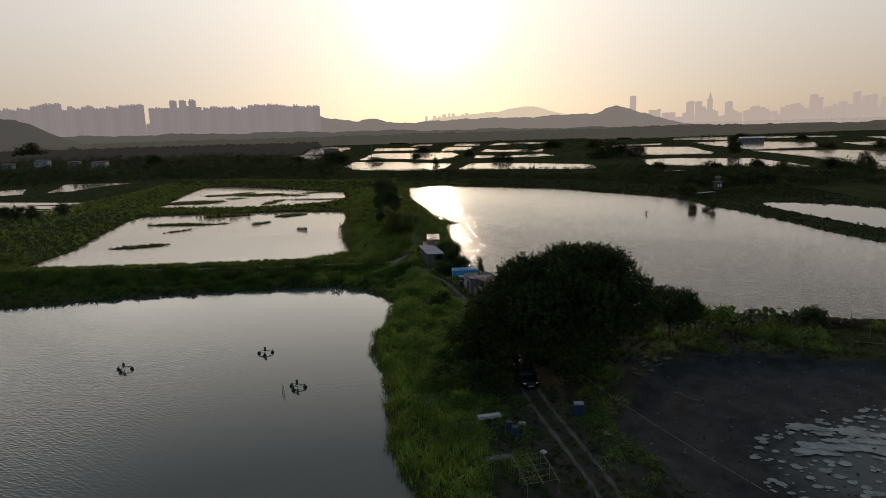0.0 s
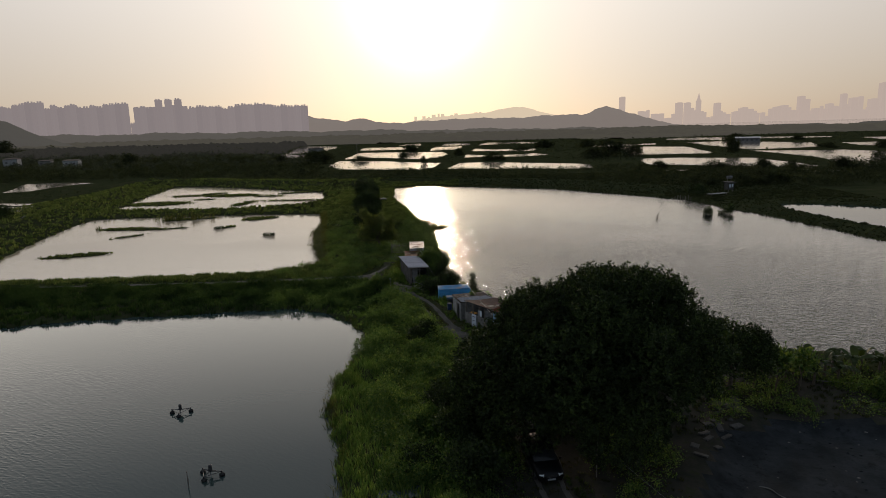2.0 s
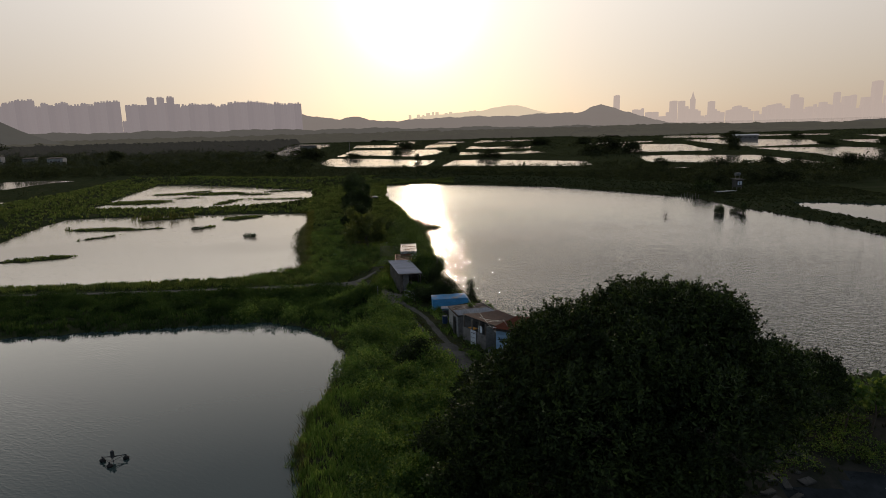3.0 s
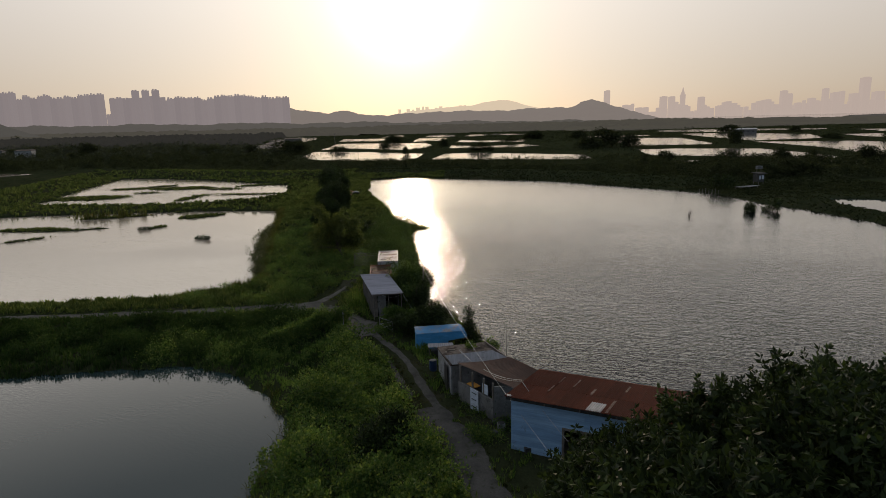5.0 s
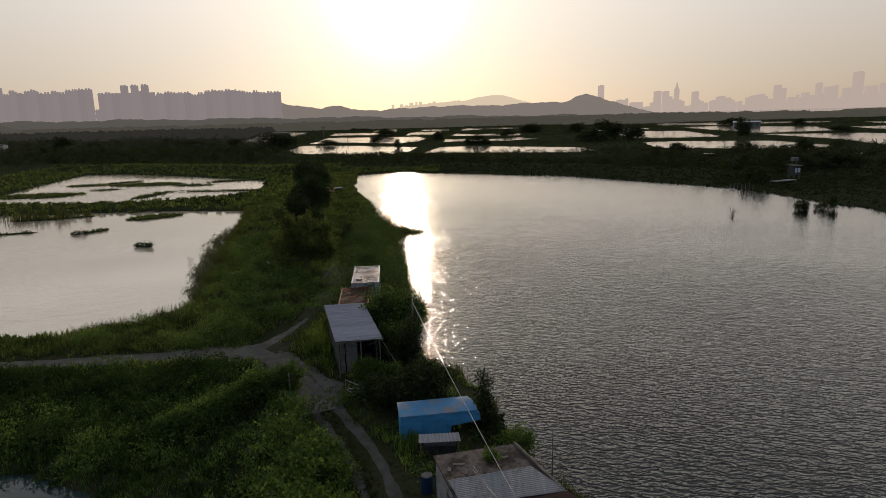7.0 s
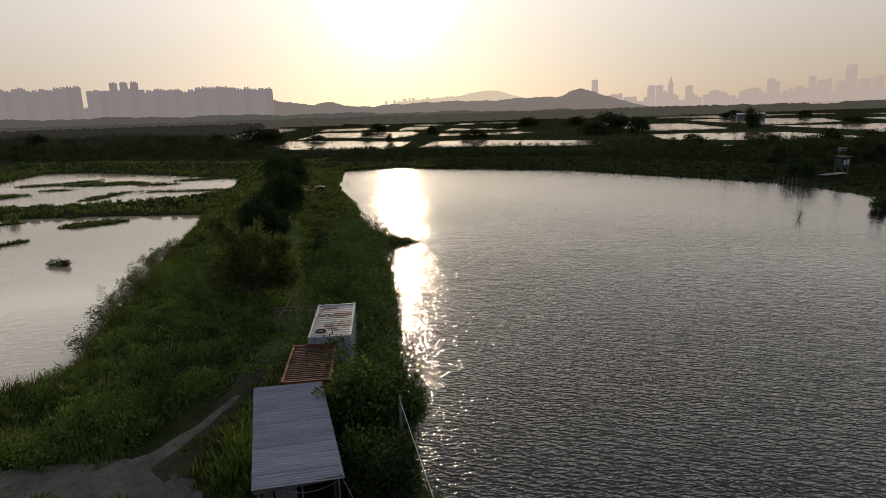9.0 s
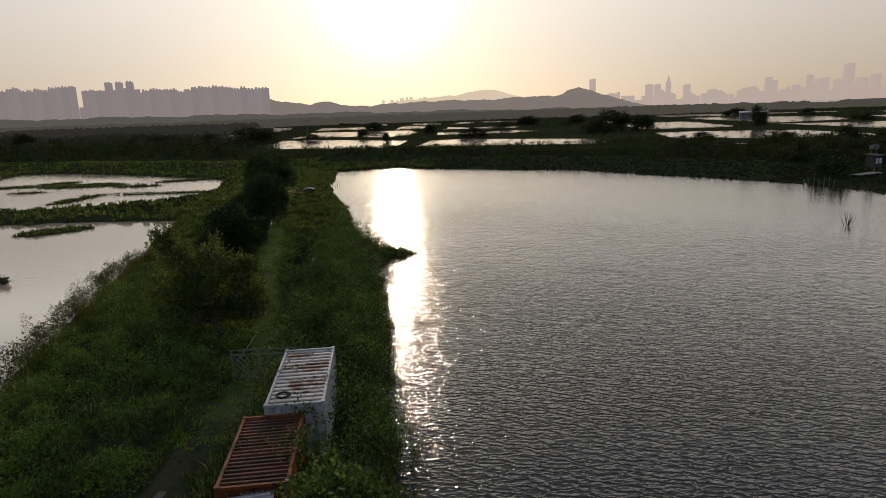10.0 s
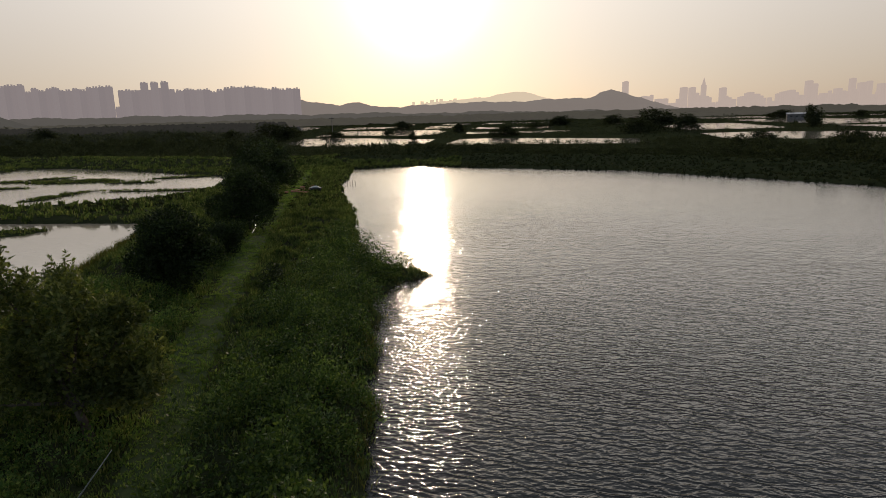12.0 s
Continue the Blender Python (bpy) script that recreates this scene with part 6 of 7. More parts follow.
for x, y, w in ((0.9, -0.7, 0.5), (1.2, -1.3, 0.35), (0.5, -1.1, 0.3), (2.9, -0.2, 0.3)):
    b = thing("board", pose(-0.9 + x, 88 + y, 2.62, 0, 0, random.uniform(0, 90)), "loose scrap board lying on a flat roof", "board", "scrap on the flat roof")
    part("plank", block(0, 0, 0.0, w, 0.14, 0.05), M_wood, b)
shrub(1.35, 87.6, 0.35, 0.6, 500, 0.12, "tuft of weeds growing on the flat roof", M_weed, 31).location.z = 2.58

# blue truck box and the cover beside it
bt = thing("truck_box", pose(-3.1, 93.72, 0.3, 0, 0, 9.5), "blue metal truck box with faded rounded roof", "truck")
bm = bmesh.new()
side = [(0, 0.0), (0, 1.42), (0.10, 1.52), (4.0, 1.52), (4.25, 1.35), (4.3, 0.95), (2.7, 0.75), (2.6, 0.0)]
a = [bm.verts.new((x, -0.62, z)) for x, z in side]
b = [bm.verts.new((x - (0.25 if x > 3 else 0), 0.62, z + (0.2 if z > 1.3 else 0))) for x, z in side]
bm.faces.new(a), bm.faces.new(b[::-1])
for k in range(len(side)):
    bm.faces.new((a[k], b[k], b[(k + 1) % len(side)], a[(k + 1) % len(side)]))
bmesh.ops.recalc_face_normals(bm, faces=bm.faces[:])
part("body", bm, M_blue, bt, "", 0.03)
bm = bmesh.new()
prev = None
for k in range(9):
    u = k / 8
    y = -0.66 + 1.32 * u
    z = 1.53 + 0.20 * math.sin(math.pi / 2 * u)
    row = [bm.verts.new((x, y, z)) for x in (-0.04, 1.0, 2.0, 3.0, 4.1 - 0.3 * u * u)]
    if prev:
        for i in range(4):
            bm.faces.new((prev[i], prev[i + 1], row[i + 1], row[i]))
    prev = row
ret = bmesh.ops.extrude_face_region(bm, geom=bm.faces[:])
bmesh.ops.translate(bm, verts=[v for v in ret["geom"] if isinstance(v, bmesh.types.BMVert)], vec=(0, 0, 0.04))
bmesh.ops.recalc_face_normals(bm, faces=bm.faces[:])
part("roof", bm, M_blue_light, bt, "faded pale blue roof")
for x in (0.55, 1.2, 1.85, 2.5):
    part("rib", block(x, -0.635, 0.75, 0.04, 0.03, 1.4), M_blue, bt)
for y in (-0.45, 0.45):
    part("skid", block(1.4, y, -0.02, 2.6, 0.14, 0.12), M_dark_steel, bt)
cv = thing("covered_bench", pose(-0.95, 92.0, gz(-0.95, 92.0), 0, 0, 4), "pale corrugated cover on short legs beside the truck box", "shelter")
part("top", quad_corrugated((-1.05, -0.36, 0.92), (1.05, -0.36, 0.92), (1.02, 0.36, 1.0), (-1.02, 0.36, 1.0), 12, 0.015), M_pale_sheet, cv)
for x in (-0.95, 0.95):
    for y in (-0.3, 0.3):
        part("leg", block(x, y, 0.44, 0.07, 0.07, 0.92), M_wood, cv)
part("box", block(0, 0, 0.3, 1.6, 0.5, 0.6), M_dark_steel, cv, "dark box under the cover")
sc = thing("roof_panel", pose(-2.9, 97.0, gz(-2.9, 97.0)), "rusty sheet panel leaning on stakes", "panel")
part("sheet", block(0, 0, 0.8, 1.0, 0.6, 0.03, 20, 14), M_orange_box, sc)
for s in (-0.4, 0.4):
    part("stake", block(s, 0.15 * s, 0.36, 0.05, 0.05, 0.86), M_wood, sc)

# hut with the zinc roof
ht = thing("zinc_roof_hut", pose(-6.3, 101.75, 0.34, 0, 0, 16.2), "low hut with a zinc corrugated roof and open front", "hut")
HW, HL = 3.0, 8.3
for k in range(9):
    y0 = -0.1 + k * HL / 9
    bm = bmesh.new()
    corrugated(bm, HL / 9 + 0.06, HW + 0.1, 0.16, 0.018, 0, 0)
    bmesh.ops.rotate(bm, verts=bm.verts[:], matrix=Matrix.Rotation(radians(90), 3, 'Z'))
    for v in bm.verts:
        v.co.z += 2.62 - 0.05 * v.co.x + 0.012 * v.co.y + 0.006 * (k % 2)
        v.co.y += y0 + HL / 18
    part("roof_sheet", bm, M_zinc, ht)
part("side_wall", block(-1.25, HL / 2 + 0.3, 1.25, 0.1, HL - 0.8, 2.5), M_dim_wall, ht)
part("side_wall", block(1.3, HL / 2 + 0.6, 1.22, 0.1, HL - 1.4, 2.42), M_dim_wall, ht)
part("back_wall", block(0, HL - 0.2, 1.24, 2.6, 0.1, 2.48), M_dim_wall, ht)
part("front_wall", block(-0.45, 0.75, 1.22, 0.75, 0.1, 2.44), M_concrete, ht, "pale wall panel beside the dark doorway")
part("front_wall", block(-1.05, 0.75, 1.22, 0.3, 0.08, 2.44), M_wood, ht, "slatted timber screen")
part("floor", block(0, HL / 2, 0.02, 2.7, HL, 0.1), M_concrete, ht)
for x in (-1.35, 0.1, 1.35):
    part("post", block(x, 0.05, 1.26, 0.06, 0.06, 2.56), M_wood, ht)
part("beam", block(0, 0.02, 2.52, 3.0, 0.08, 0.12), M_wood, ht)


def container(x, y, z, turn, length, h, mat, label):
    """A freight container: ribbed sides and roof in a frame with corner castings. Local y runs along it."""
    t = thing("freight_container", pose(x, y, z, 0, 0, turn), label, "container", "containers beside the lane")
    w = 2.44
    for s in (-1, 1):
        bm = corrugated(bmesh.new(), length - 0.2, h - 0.3, 0.28, 0.018)
        for v in bm.verts:
            v.co = Vector((s * (w / 2 - 0.04 + v.co.z), v.co.x + length / 2, v.co.y + h / 2))
        part("side_wall", bm, mat, t)
    pale = mat is M_white_box
    part("roof", block(0, length / 2, h - 0.15, w - 0.16, length - 0.16, 0.03), M_white_roof if pale else M_groove_shade, t)
    count = 16 if pale else 20
    for k in range(count):
        bm = block(0, length * (k + 0.5) / count, h - 0.085, w - 0.22, length / count * (0.66 if pale else 0.52), 0.04 if pale else 0.075)
        for v in bm.verts:
            if v.co.z > h - 0.08:
                v.co.y += (length * (k + 0.5) / count - v.co.y) * 0.35
        part("roof_rib", bm, M_white_roof if pale else M_rib, t)
    part("far_wall", block(0, length - 0.05, h / 2, w - 0.2, 0.05, h - 0.25), mat, t)
    part("floor", block(0, length / 2, 0.08, w - 0.1, length - 0.1, 0.12), M_wood, t)
    for s in (-1, 1):
        d = part("door", block(s * (w / 4 - 0.03), 0.05, h / 2, w / 2 - 0.12, 0.05, h - 0.3), mat, t)
        for u in (-0.22, 0.22):
            part("lock_rod", bar((s * (w / 4 - 0.03) + u, 0.0, 0.2), (s * (w / 4 - 0.03) + u, 0.0, h - 0.2), 0.018), M_galv, d)
    bm = bmesh.new()
    for sx_ in (-1, 1):
        for yy in (0.06, length - 0.06):
            bx(bm, sx_ * (w / 2 - 0.06), yy, h / 2, 0.12, 0.12, h - 0.02)
        for zz in (0.07, h - 0.06):
            bx(bm, sx_ * (w / 2 - 0.06), length / 2, zz, 0.11, length - 0.02, 0.12)
    for yy in (0.06, length - 0.06):
        for zz in (0.07, h - 0.06):
            bx(bm, 0, yy, zz, w - 0.02, 0.11, 0.12)
    part("frame", bm, mat, t)
    for sx_ in (-1, 1):
        for yy in (0.08, length - 0.08):
            for zz in (0.05, h - 0.03):
                part("corner_casting", block(sx_ * (w / 2 - 0.075), yy, zz, 0.17, 0.18, 0.12), mat, t)
    return t


container(-7.82, 116.02, 0.36, 5.6, 6.15, 2.59, M_white_box, "white freight container with rust patches on its roof")
oc = container(-8.1, 110.98, 0.30, 6.4, 5.0, 2.24, M_orange_box, "rusty orange-brown freight container with ribbed roof")
bm = bmesh.new()
for k in range(7):
    bx(bm, -0.35 + k * 0.17, -0.005, 1.95, 0.12, 0.015, 0.1)
part("marking", bm, M_white_plastic, oc, "row of pale marking bars")
tyre = thing("cable_coil", pose(-8.45, 116.75, 2.98), "black cable coil lying on the container roof", "coil")
bm = bmesh.new()
for r in (0.2, 0.26, 0.31):
    for k in range(14):
        a0, a1 = k * 0.4488, (k + 1) * 0.4488
        rod(bm, (math.cos(a0) * r, math.sin(a0) * r, 0.03), (math.cos(a1) * r, math.sin(a1) * r, 0.03), 0.022, None, 5)
part("coil", bm, M_rubber, tyre)

# mesh gate across the lane
gt_ = thing("field_gate", pose(-11.7, 124.2, gz(-11.7, 124.2), 0, 0, 1), "weathered two-leaf timber gate with diagonal bars", "gate")
for x in (-1.5, 0.0, 1.5):
    part("post", block(x, 0, 0.85, 0.1, 0.1, 1.8), M_wood, gt_)
part("top_rail", bar((-1.6, 0, 1.76), (2.3, 0, 1.8), 0.035), M_wood, gt_)
for s in (-1, 1):
    leaf = part("gate_leaf", block(s * 0.75, 0, 0.2, 1.4, 0.05, 0.07), M_wood, gt_)
    part("rail", block(s * 0.75, 0, 1.5, 1.4, 0.05, 0.07), M_wood, leaf)
    for k in range(9):                                 # bars falling towards the middle of the gate
        c = -0.7 + 0.32 * k
        ends = []
        for u in (0.0, 1.0):
            ends.append((c - u * 1.15, 0.24 + u * 1.22))
        (xa, za), (xb, zb) = ends
        if xa > 1.42:
            za, xa = za + (xa - 1.42) * 1.22 / 1.15, 1.42
        if xb < 0.08:
            zb, xb = zb - (0.08 - xb) * 1.22 / 1.15, 0.08
        if zb - za > 0.1:
            part("slat", bar((s * (1.5 - xa), -0.03, za), (s * (1.5 - xb), -0.03, zb), 0.04, None, 4), M_wood, leaf)
pl = thing("leaning_pole", pose(-13.9, 126.0, gz(-13.9, 126.0)), "bare pale pole leaning by the gate", "pole")
part("shaft", bar((0, 0, -0.1), (1.5, 0.5, 1.9), 0.03, 0.015), M_galv, pl)

# poles and overhead wires
def utility_pole(x, y, h, label="thin timber pole carrying wires"):
    t = thing("wire_pole", pose(x, y, gz(x, y)), label, "pole")
    part("shaft", bar((0, 0, -0.3), (0, 0, h), 0.07, 0.05, 8), M_wood, t)
    part("insulator", bar((0, 0, h), (0, 0, h + 0.12), 0.04, 0.03), M_white_plastic, t)


def wire(points, r=0.014, label="thin pale overhead wire sagging between posts"):
    cu = bpy.data.curves.new("wire", 'CURVE')
    cu.dimensions, cu.bevel_depth, cu.bevel_resolution = '3D', r, 1
    for (a, b, sag) in points:
        s = cu.splines.new('POLY')
        s.points.add(16)
        for k in range(17):
            u = k / 16
            p = Vector(a).lerp(Vector(b), u)
            s.points[k].co = (p.x, p.y, p.z - sag * 4 * u * (1 - u), 1)
    ob = new("wire", cu)
    cu.materials.append(M_galv)
    return tagged(ob, label, "wire")


utility_pole(-2.9, 103.9, 4.4, "vine-grown timber pole carrying wires")
shrub(-2.9, 103.9, 0.45, 3.4, 2200, 0.14, "creeper climbing a timber pole", M_leaf, 33)
wire([((-2.9, 103.9, 4.8), (5.4, 71.5, 2.6), 0.5)])
wire([((0.55, 86.3, 3.0), (4.3, 78.6, 4.0), 0.55), ((0.6, 86.5, 3.0), (4.35, 78.5, 3.98), 0.7), ((4.3, 78.4, 3.95), (7.4, 70.5, 2.4), 0.3)], 0.013, "loose bundle of pale wires over the roofs")
wire([((9.2, 51.5, 2.9), (18.4, 30.5, 3.0), 0.35)], 0.005, "thin wire strung along the yard's edge")
wire([((-6.8, 101.4, 2.9), (-4.9, 102.2, 2.8), 0.3), ((-4.9, 102.2, 2.8), (-3.2, 100.4, 0.9), 0.1)], 0.009, "slack cable hanging from the hut roof")
wp = thing("wire_post", pose(9.2, 51.5, gz(9.2, 51.5)), "slim stake holding a wire", "post")
part("shaft", bar((0, 0, -0.2), (0, 0, 2.6), 0.04, 0.03), M_wood, wp)
wp = thing("wire_post", pose(-10.0, 98.0, gz(-10, 98)), "slim pale stake in the grass", "post")
part("shaft", bar((0, 0, -0.2), (0, 0, 1.7), 0.035, 0.03), M_galv, wp)
part("cap", bar((0, 0, 1.7), (0, 0, 1.8), 0.06, 0.05), M_white_plastic, wp)
zf = thing("wire_fence", pose(-6.1, 98.1, gz(-6.1, 98.1), 0, 0, -33), "broken light metal fence frame leaning by the lane", "fence")
for a, b in (((-0.75, 0, 0), (-0.75, 0, 1.25)), ((0.75, 0, 0), (0.75, 0, 1.1)), ((-0.75, 0, 1.2), (0.75, 0, 1.05)), ((-0.75, 0, 0.6), (0.75, 0, 1.05)), ((-0.75, 0, 0.6), (0.75, 0, 0.2)), ((-0.75, 0, 0.1), (0.6, 0.1, 0.7))):
    part("bar", bar(a, b, 0.022), M_galv, zf)
mp_ = thing("mast", pose(4.1, 88.2, gz(4.1, 88.2)), "slim dark stake at the water's edge", "post")
part("shaft", bar((0, 0, -0.6), (0, 0, 3.3), 0.035, 0.02), M_wood, mp_)

# ---------------- the car ----------------
M_car = worn("black_car_paint", (0.003, 0.003, 0.0035), (0.005, 0.005, 0.0055), 0.4, 2.0, 30.0, 0.0, 0.0)
M_glass = worn("dark_car_glass", (0.012, 0.013, 0.014), (0.016, 0.017, 0.018), 0.05, 1.0, 10.0, 0.0, 0.0)
M_lamp = worn("clear_headlamp", (0.55, 0.56, 0.58), (0.65, 0.66, 0.68), 0.12, 4.0, 30.0, 0.4, 0.05)
M_chrome = worn("chrome", (0.3, 0.3, 0.3), (0.36, 0.36, 0.36), 0.2, 4.0, 30.0, 0.9, 0.0)
for m_ in (M_car, M_glass):
    m_.node_tree.nodes["Principled BSDF"].inputs["Specular IOR Level"].default_value = 0.16
car = thing("car", pose(6.25, 50.6, gz(6.25, 50.6) + 0.02, 0, 0, 10), "black people carrier parked on the track", "car")


def loft(sections, mat, name, label=""):
    """A hull through cross sections (y, half width, z of floor, z of waist, z of top, half width of top)."""
    bm = bmesh.new()
    rings = []
    for y, w, z0, z1, z2, wt in sections:
        pr = [(-w * 0.92, z0), (-w, z0 + 0.15), (-w, z1), (-wt, z2 - 0.05), (-wt * 0.85, z2), (wt * 0.85, z2), (wt, z2 - 0.05), (w, z1), (w, z0 + 0.15), (w * 0.92, z0)]
        rings.append([bm.verts.new((x, y, z)) for x, z in pr])
    for r0, r1 in zip(rings[:-1], rings[1:]):
        for k in range(10):
            bm.faces.new((r0[k], r0[(k + 1) % 10], r1[(k + 1) % 10], r1[k]))
    bm.faces.new(rings[0]), bm.faces.new(rings[-1][::-1])
    bmesh.ops.recalc_face_normals(bm, faces=bm.faces[:])
    for f in bm.faces:
        f.smooth = True
    return part(name, bm, mat, car, label)


# the nose points to -y
loft([(0.0, 0.72, 0.28, 0.55, 0.62, 0.62), (0.12, 0.84, 0.22, 0.68, 0.78, 0.72), (0.75, 0.89, 0.2, 0.84, 0.97, 0.78), (1.25, 0.9, 0.2, 0.92, 1.05, 0.80),
      (2.6, 0.9, 0.2, 0.95, 1.08, 0.82), (4.1, 0.9, 0.22, 0.98, 1.1, 0.82), (4.5, 0.86, 0.3, 0.9, 1.02, 0.78)], M_car, "body")
loft([(1.05, 0.80, 0.9, 0.95, 1.0, 0.74), (1.75, 0.80, 0.9, 1.0, 1.50, 0.66), (2.3, 0.80, 0.9, 1.0, 1.60, 0.66), (3.4, 0.80, 0.9, 1.0, 1.60, 0.66), (4.1, 0.79, 0.9, 1.0, 1.5, 0.64), (4.42, 0.78, 0.9, 0.98, 1.12, 0.70)], M_glass, "cabin", "dark glazed cabin")
loft([(1.78, 0.62, 1.50, 1.53, 1.545, 0.60), (2.3, 0.66, 1.58, 1.615, 1.635, 0.62), (3.4, 0.66, 1.58, 1.615, 1.635, 0.62), (4.12, 0.6, 1.49, 1.52, 1.54, 0.58)], M_car, "roof")
part("grille", block(0, 0.0, 0.56, 0.62, 0.06, 0.13, 0, 12), M_chrome, car, "chrome grille")
part("number_plate", block(0, -0.04, 0.38, 0.5, 0.03, 0.11), M_white_plastic, car, "blank pale number plate")
for s in (-1, 1):
    part("headlight", block(s * 0.60, 0.09, 0.63, 0.30, 0.14, 0.15, s * 24, 14), M_lamp, car, "clear headlamp", 0.02)
    part("mirror", block(s * 0.98, 1.35, 1.0, 0.16, 0.1, 0.13), M_car, car, "", 0.02)
    part("tail_light", block(s * 0.76, 4.46, 0.86, 0.12, 0.08, 0.3), worn("red_lamp", (0.3, 0.01, 0.01), (0.35, 0.02, 0.02), 0.2), car)
    for y in (0.82, 3.55):
        wl = part("wheel", bar((s * 0.72, y, 0.32), (s * 0.9, y, 0.32), 0.32, None, 20), M_rubber, car)
        part("rim", bar((s * 0.89, y, 0.32), (s * 0.915, y, 0.32), 0.2, 0.18, 12), M_chrome, wl)
for x in (-0.62, 0.62):
    part("roof_rail", bar((x, 2.1, 1.66), (x, 3.9, 1.62), 0.018), M_dark_steel, car)

# ---------------- pond aerators ----------------
def aerator(x, y, turn):
    t = thing("pond_aerator", pose(x, y, 0.0, 0, 0, turn), "floating paddle aerator with black floats and a motor", "aerator", "aerators on the pond")
    ends = [(0.78, 0.0), (-0.62, 0.42), (-0.2, -0.62)]
    for ex, ey in ends:
        bm = bmesh.new()
        bmesh.ops.create_uvsphere(bm, u_segments=12, v_segments=8, radius=0.18, matrix=pose(ex, ey, 0.08) @ Matrix.Diagonal((1.1, 1, 0.75, 1)))
        fl = part("float", bm, M_rubber, t)
        part("bracket", block(ex, ey, 0.3, 0.08, 0.08, 0.14), M_dark_steel, fl)
        part("arm", bar((ex, ey, 0.32), (0.02, -0.02, 0.36), 0.03), M_dark_steel, t)
    for k in range(3):
        (x0, y0), (x1, y1) = ends[k], ends[(k + 1) % 3]
        part("brace", bar((x0, y0, 0.3), (x1, y1, 0.3), 0.018), M_dark_steel, t)
    bm = bmesh.new()
    rod(bm, (0.0, 0.1, 0.3), (0.0, 0.1, 0.72), 0.13, 0.115, 12)
    rod(bm, (0.0, 0.1, 0.72), (0.0, 0.1, 0.80), 0.145, 0.06, 12)
    part("motor", bm, M_dark_steel, t)
    part("shaft", bar((0, 0.1, -0.3), (0, 0.1, 0.3), 0.03), M_galv, t)
    return t


first = aerator(-36.5, 57.0, 20)
copy_thing(first, pose(-22.65, 61.6, 0.0, 0, 0, 30))
copy_thing(first, pose(-16.25, 52.3, 0.0, 0, 0, 5))
for x, y in ((-17.5, 51.6), (-17.1, 50.9)):
    st = thing("stake", pose(x, y, 0), "dark stake standing in the pond", "stake", "stakes in the pond")
    part("shaft", bar((0, 0, -0.6), (0.03, 0, 0.75), 0.03), M_wood, st)

# ---------------- yard clutter ----------------
def bean_frame(x, y, turn):
    t = thing("bean_trellis", pose(x, y, gz(x, y), 0, 0, turn), "flat garden trellis of pale bamboo canes", "trellis")
    for k in range(3):
        part("cane", bar((-1.1 + k * 1.1, -2.0, 1.0), (-1.0 + k * 1.1, 2.0, 1.05), 0.022), M_wood, t)
    for k in range(6):
        part("cross_cane", bar((-1.3, -1.8 + k * 0.7, 1.04), (1.3, -1.7 + k * 0.7, 1.02), 0.018), M_wood, t)
    for sx_ in (-1.05, 1.1):
        for yy in (-1.8, 0, 1.8):
            part("leg", bar((sx_, yy, -0.1), (sx_, yy, 1.05), 0.022), M_wood, t)
    return t


bean_frame(5.3, 35.6, 14)
tb = thing("garden_table", pose(2.3, 43.9, gz(2.3, 43.9), 0, 0, 14), "rough stake table under a crumpled white plastic sheet", "table")
bm = bmesh.new()
bmesh.ops.create_grid(bm, x_segments=10, y_segments=5, size=0.5, matrix=Matrix.Diagonal((1.9, 0.7, 1, 1)))
for v in bm.verts:
    v.co.z = 0.82 + 0.05 * math.sin(v.co.x * 7) * math.cos(v.co.y * 9) - 0.15 * (abs(v.co.y) > 0.3)
ret = bmesh.ops.extrude_face_region(bm, geom=bm.faces[:])
bmesh.ops.translate(bm, verts=[v for v in ret["geom"] if isinstance(v, bmesh.types.BMVert)], vec=(0, 0, -0.02))
part("plastic_sheet", bm, M_white_plastic, tb)
for sx_ in (-0.95, 0.95):
    for yy in (-0.3, 0.3):
        part("leg", bar((sx_, yy, -0.1), (sx_ * 1.04, yy, 0.9), 0.03), M_wood, tb)
for yy in (-0.3, 0.3):
    part("rail", bar((-1.15, yy, 0.76), (1.15, yy, 0.76), 0.025), M_wood, tb)


def barrel(x, y, label, mat, h=0.9, r=0.29, open_top=True):
    t = thing("barrel", pose(x, y, gz(x, y)), label, "barrel")
    bm = bmesh.new()
    for z0, z1, r0, r1 in ((0, 0.3, r * 0.95, r), (0.3, 0.6, r, r), (0.6, 0.9, r, r * 0.95)):
        rod(bm, (0, 0, z0 * h / 0.9), (0, 0, z1 * h / 0.9), r0, r1, 16)
    b = part("body", bm, mat, t)
    for z in (0.3, 0.6):
        part("hoop", bar((0, 0, z * h / 0.9 - 0.015), (0, 0, z * h / 0.9 + 0.015), r * 1.04, None, 16), mat, b)
    part("lid", bar((0, 0, h), (0, 0, h + 0.02), r * 0.9, r * 0.85, 16), M_dark_steel, t)


barrel(4.35, 41.7, "blue plastic barrel in the garden", M_blue_plastic)
barrel(3.9, 42.6, "dark blue plastic barrel in the garden", M_blue_plastic)
barrel(-1.45, 88.6, "faded blue plastic barrel by the shed", M_blue_plastic, 0.8)
barrel(3.1, 79.4, "pale bucket of rubbish by the wall", M_galv, 0.5, 0.25)
tk = thing("water_tub", pose(9.8, 45.5, gz(9.8, 45.5)), "tall blue crate with a white top", "crate")
part("body", block(0, 0, 0.55, 0.75, 0.6, 1.1), M_blue_plastic, tk, "", 0.02)
part("lid", block(0, 0, 1.13, 0.8, 0.65, 0.06), M_white_plastic, tk)
M_grey_plank = worn("dirty_grey_plank", (0.12, 0.12, 0.12), (0.2, 0.2, 0.2), 0.85)
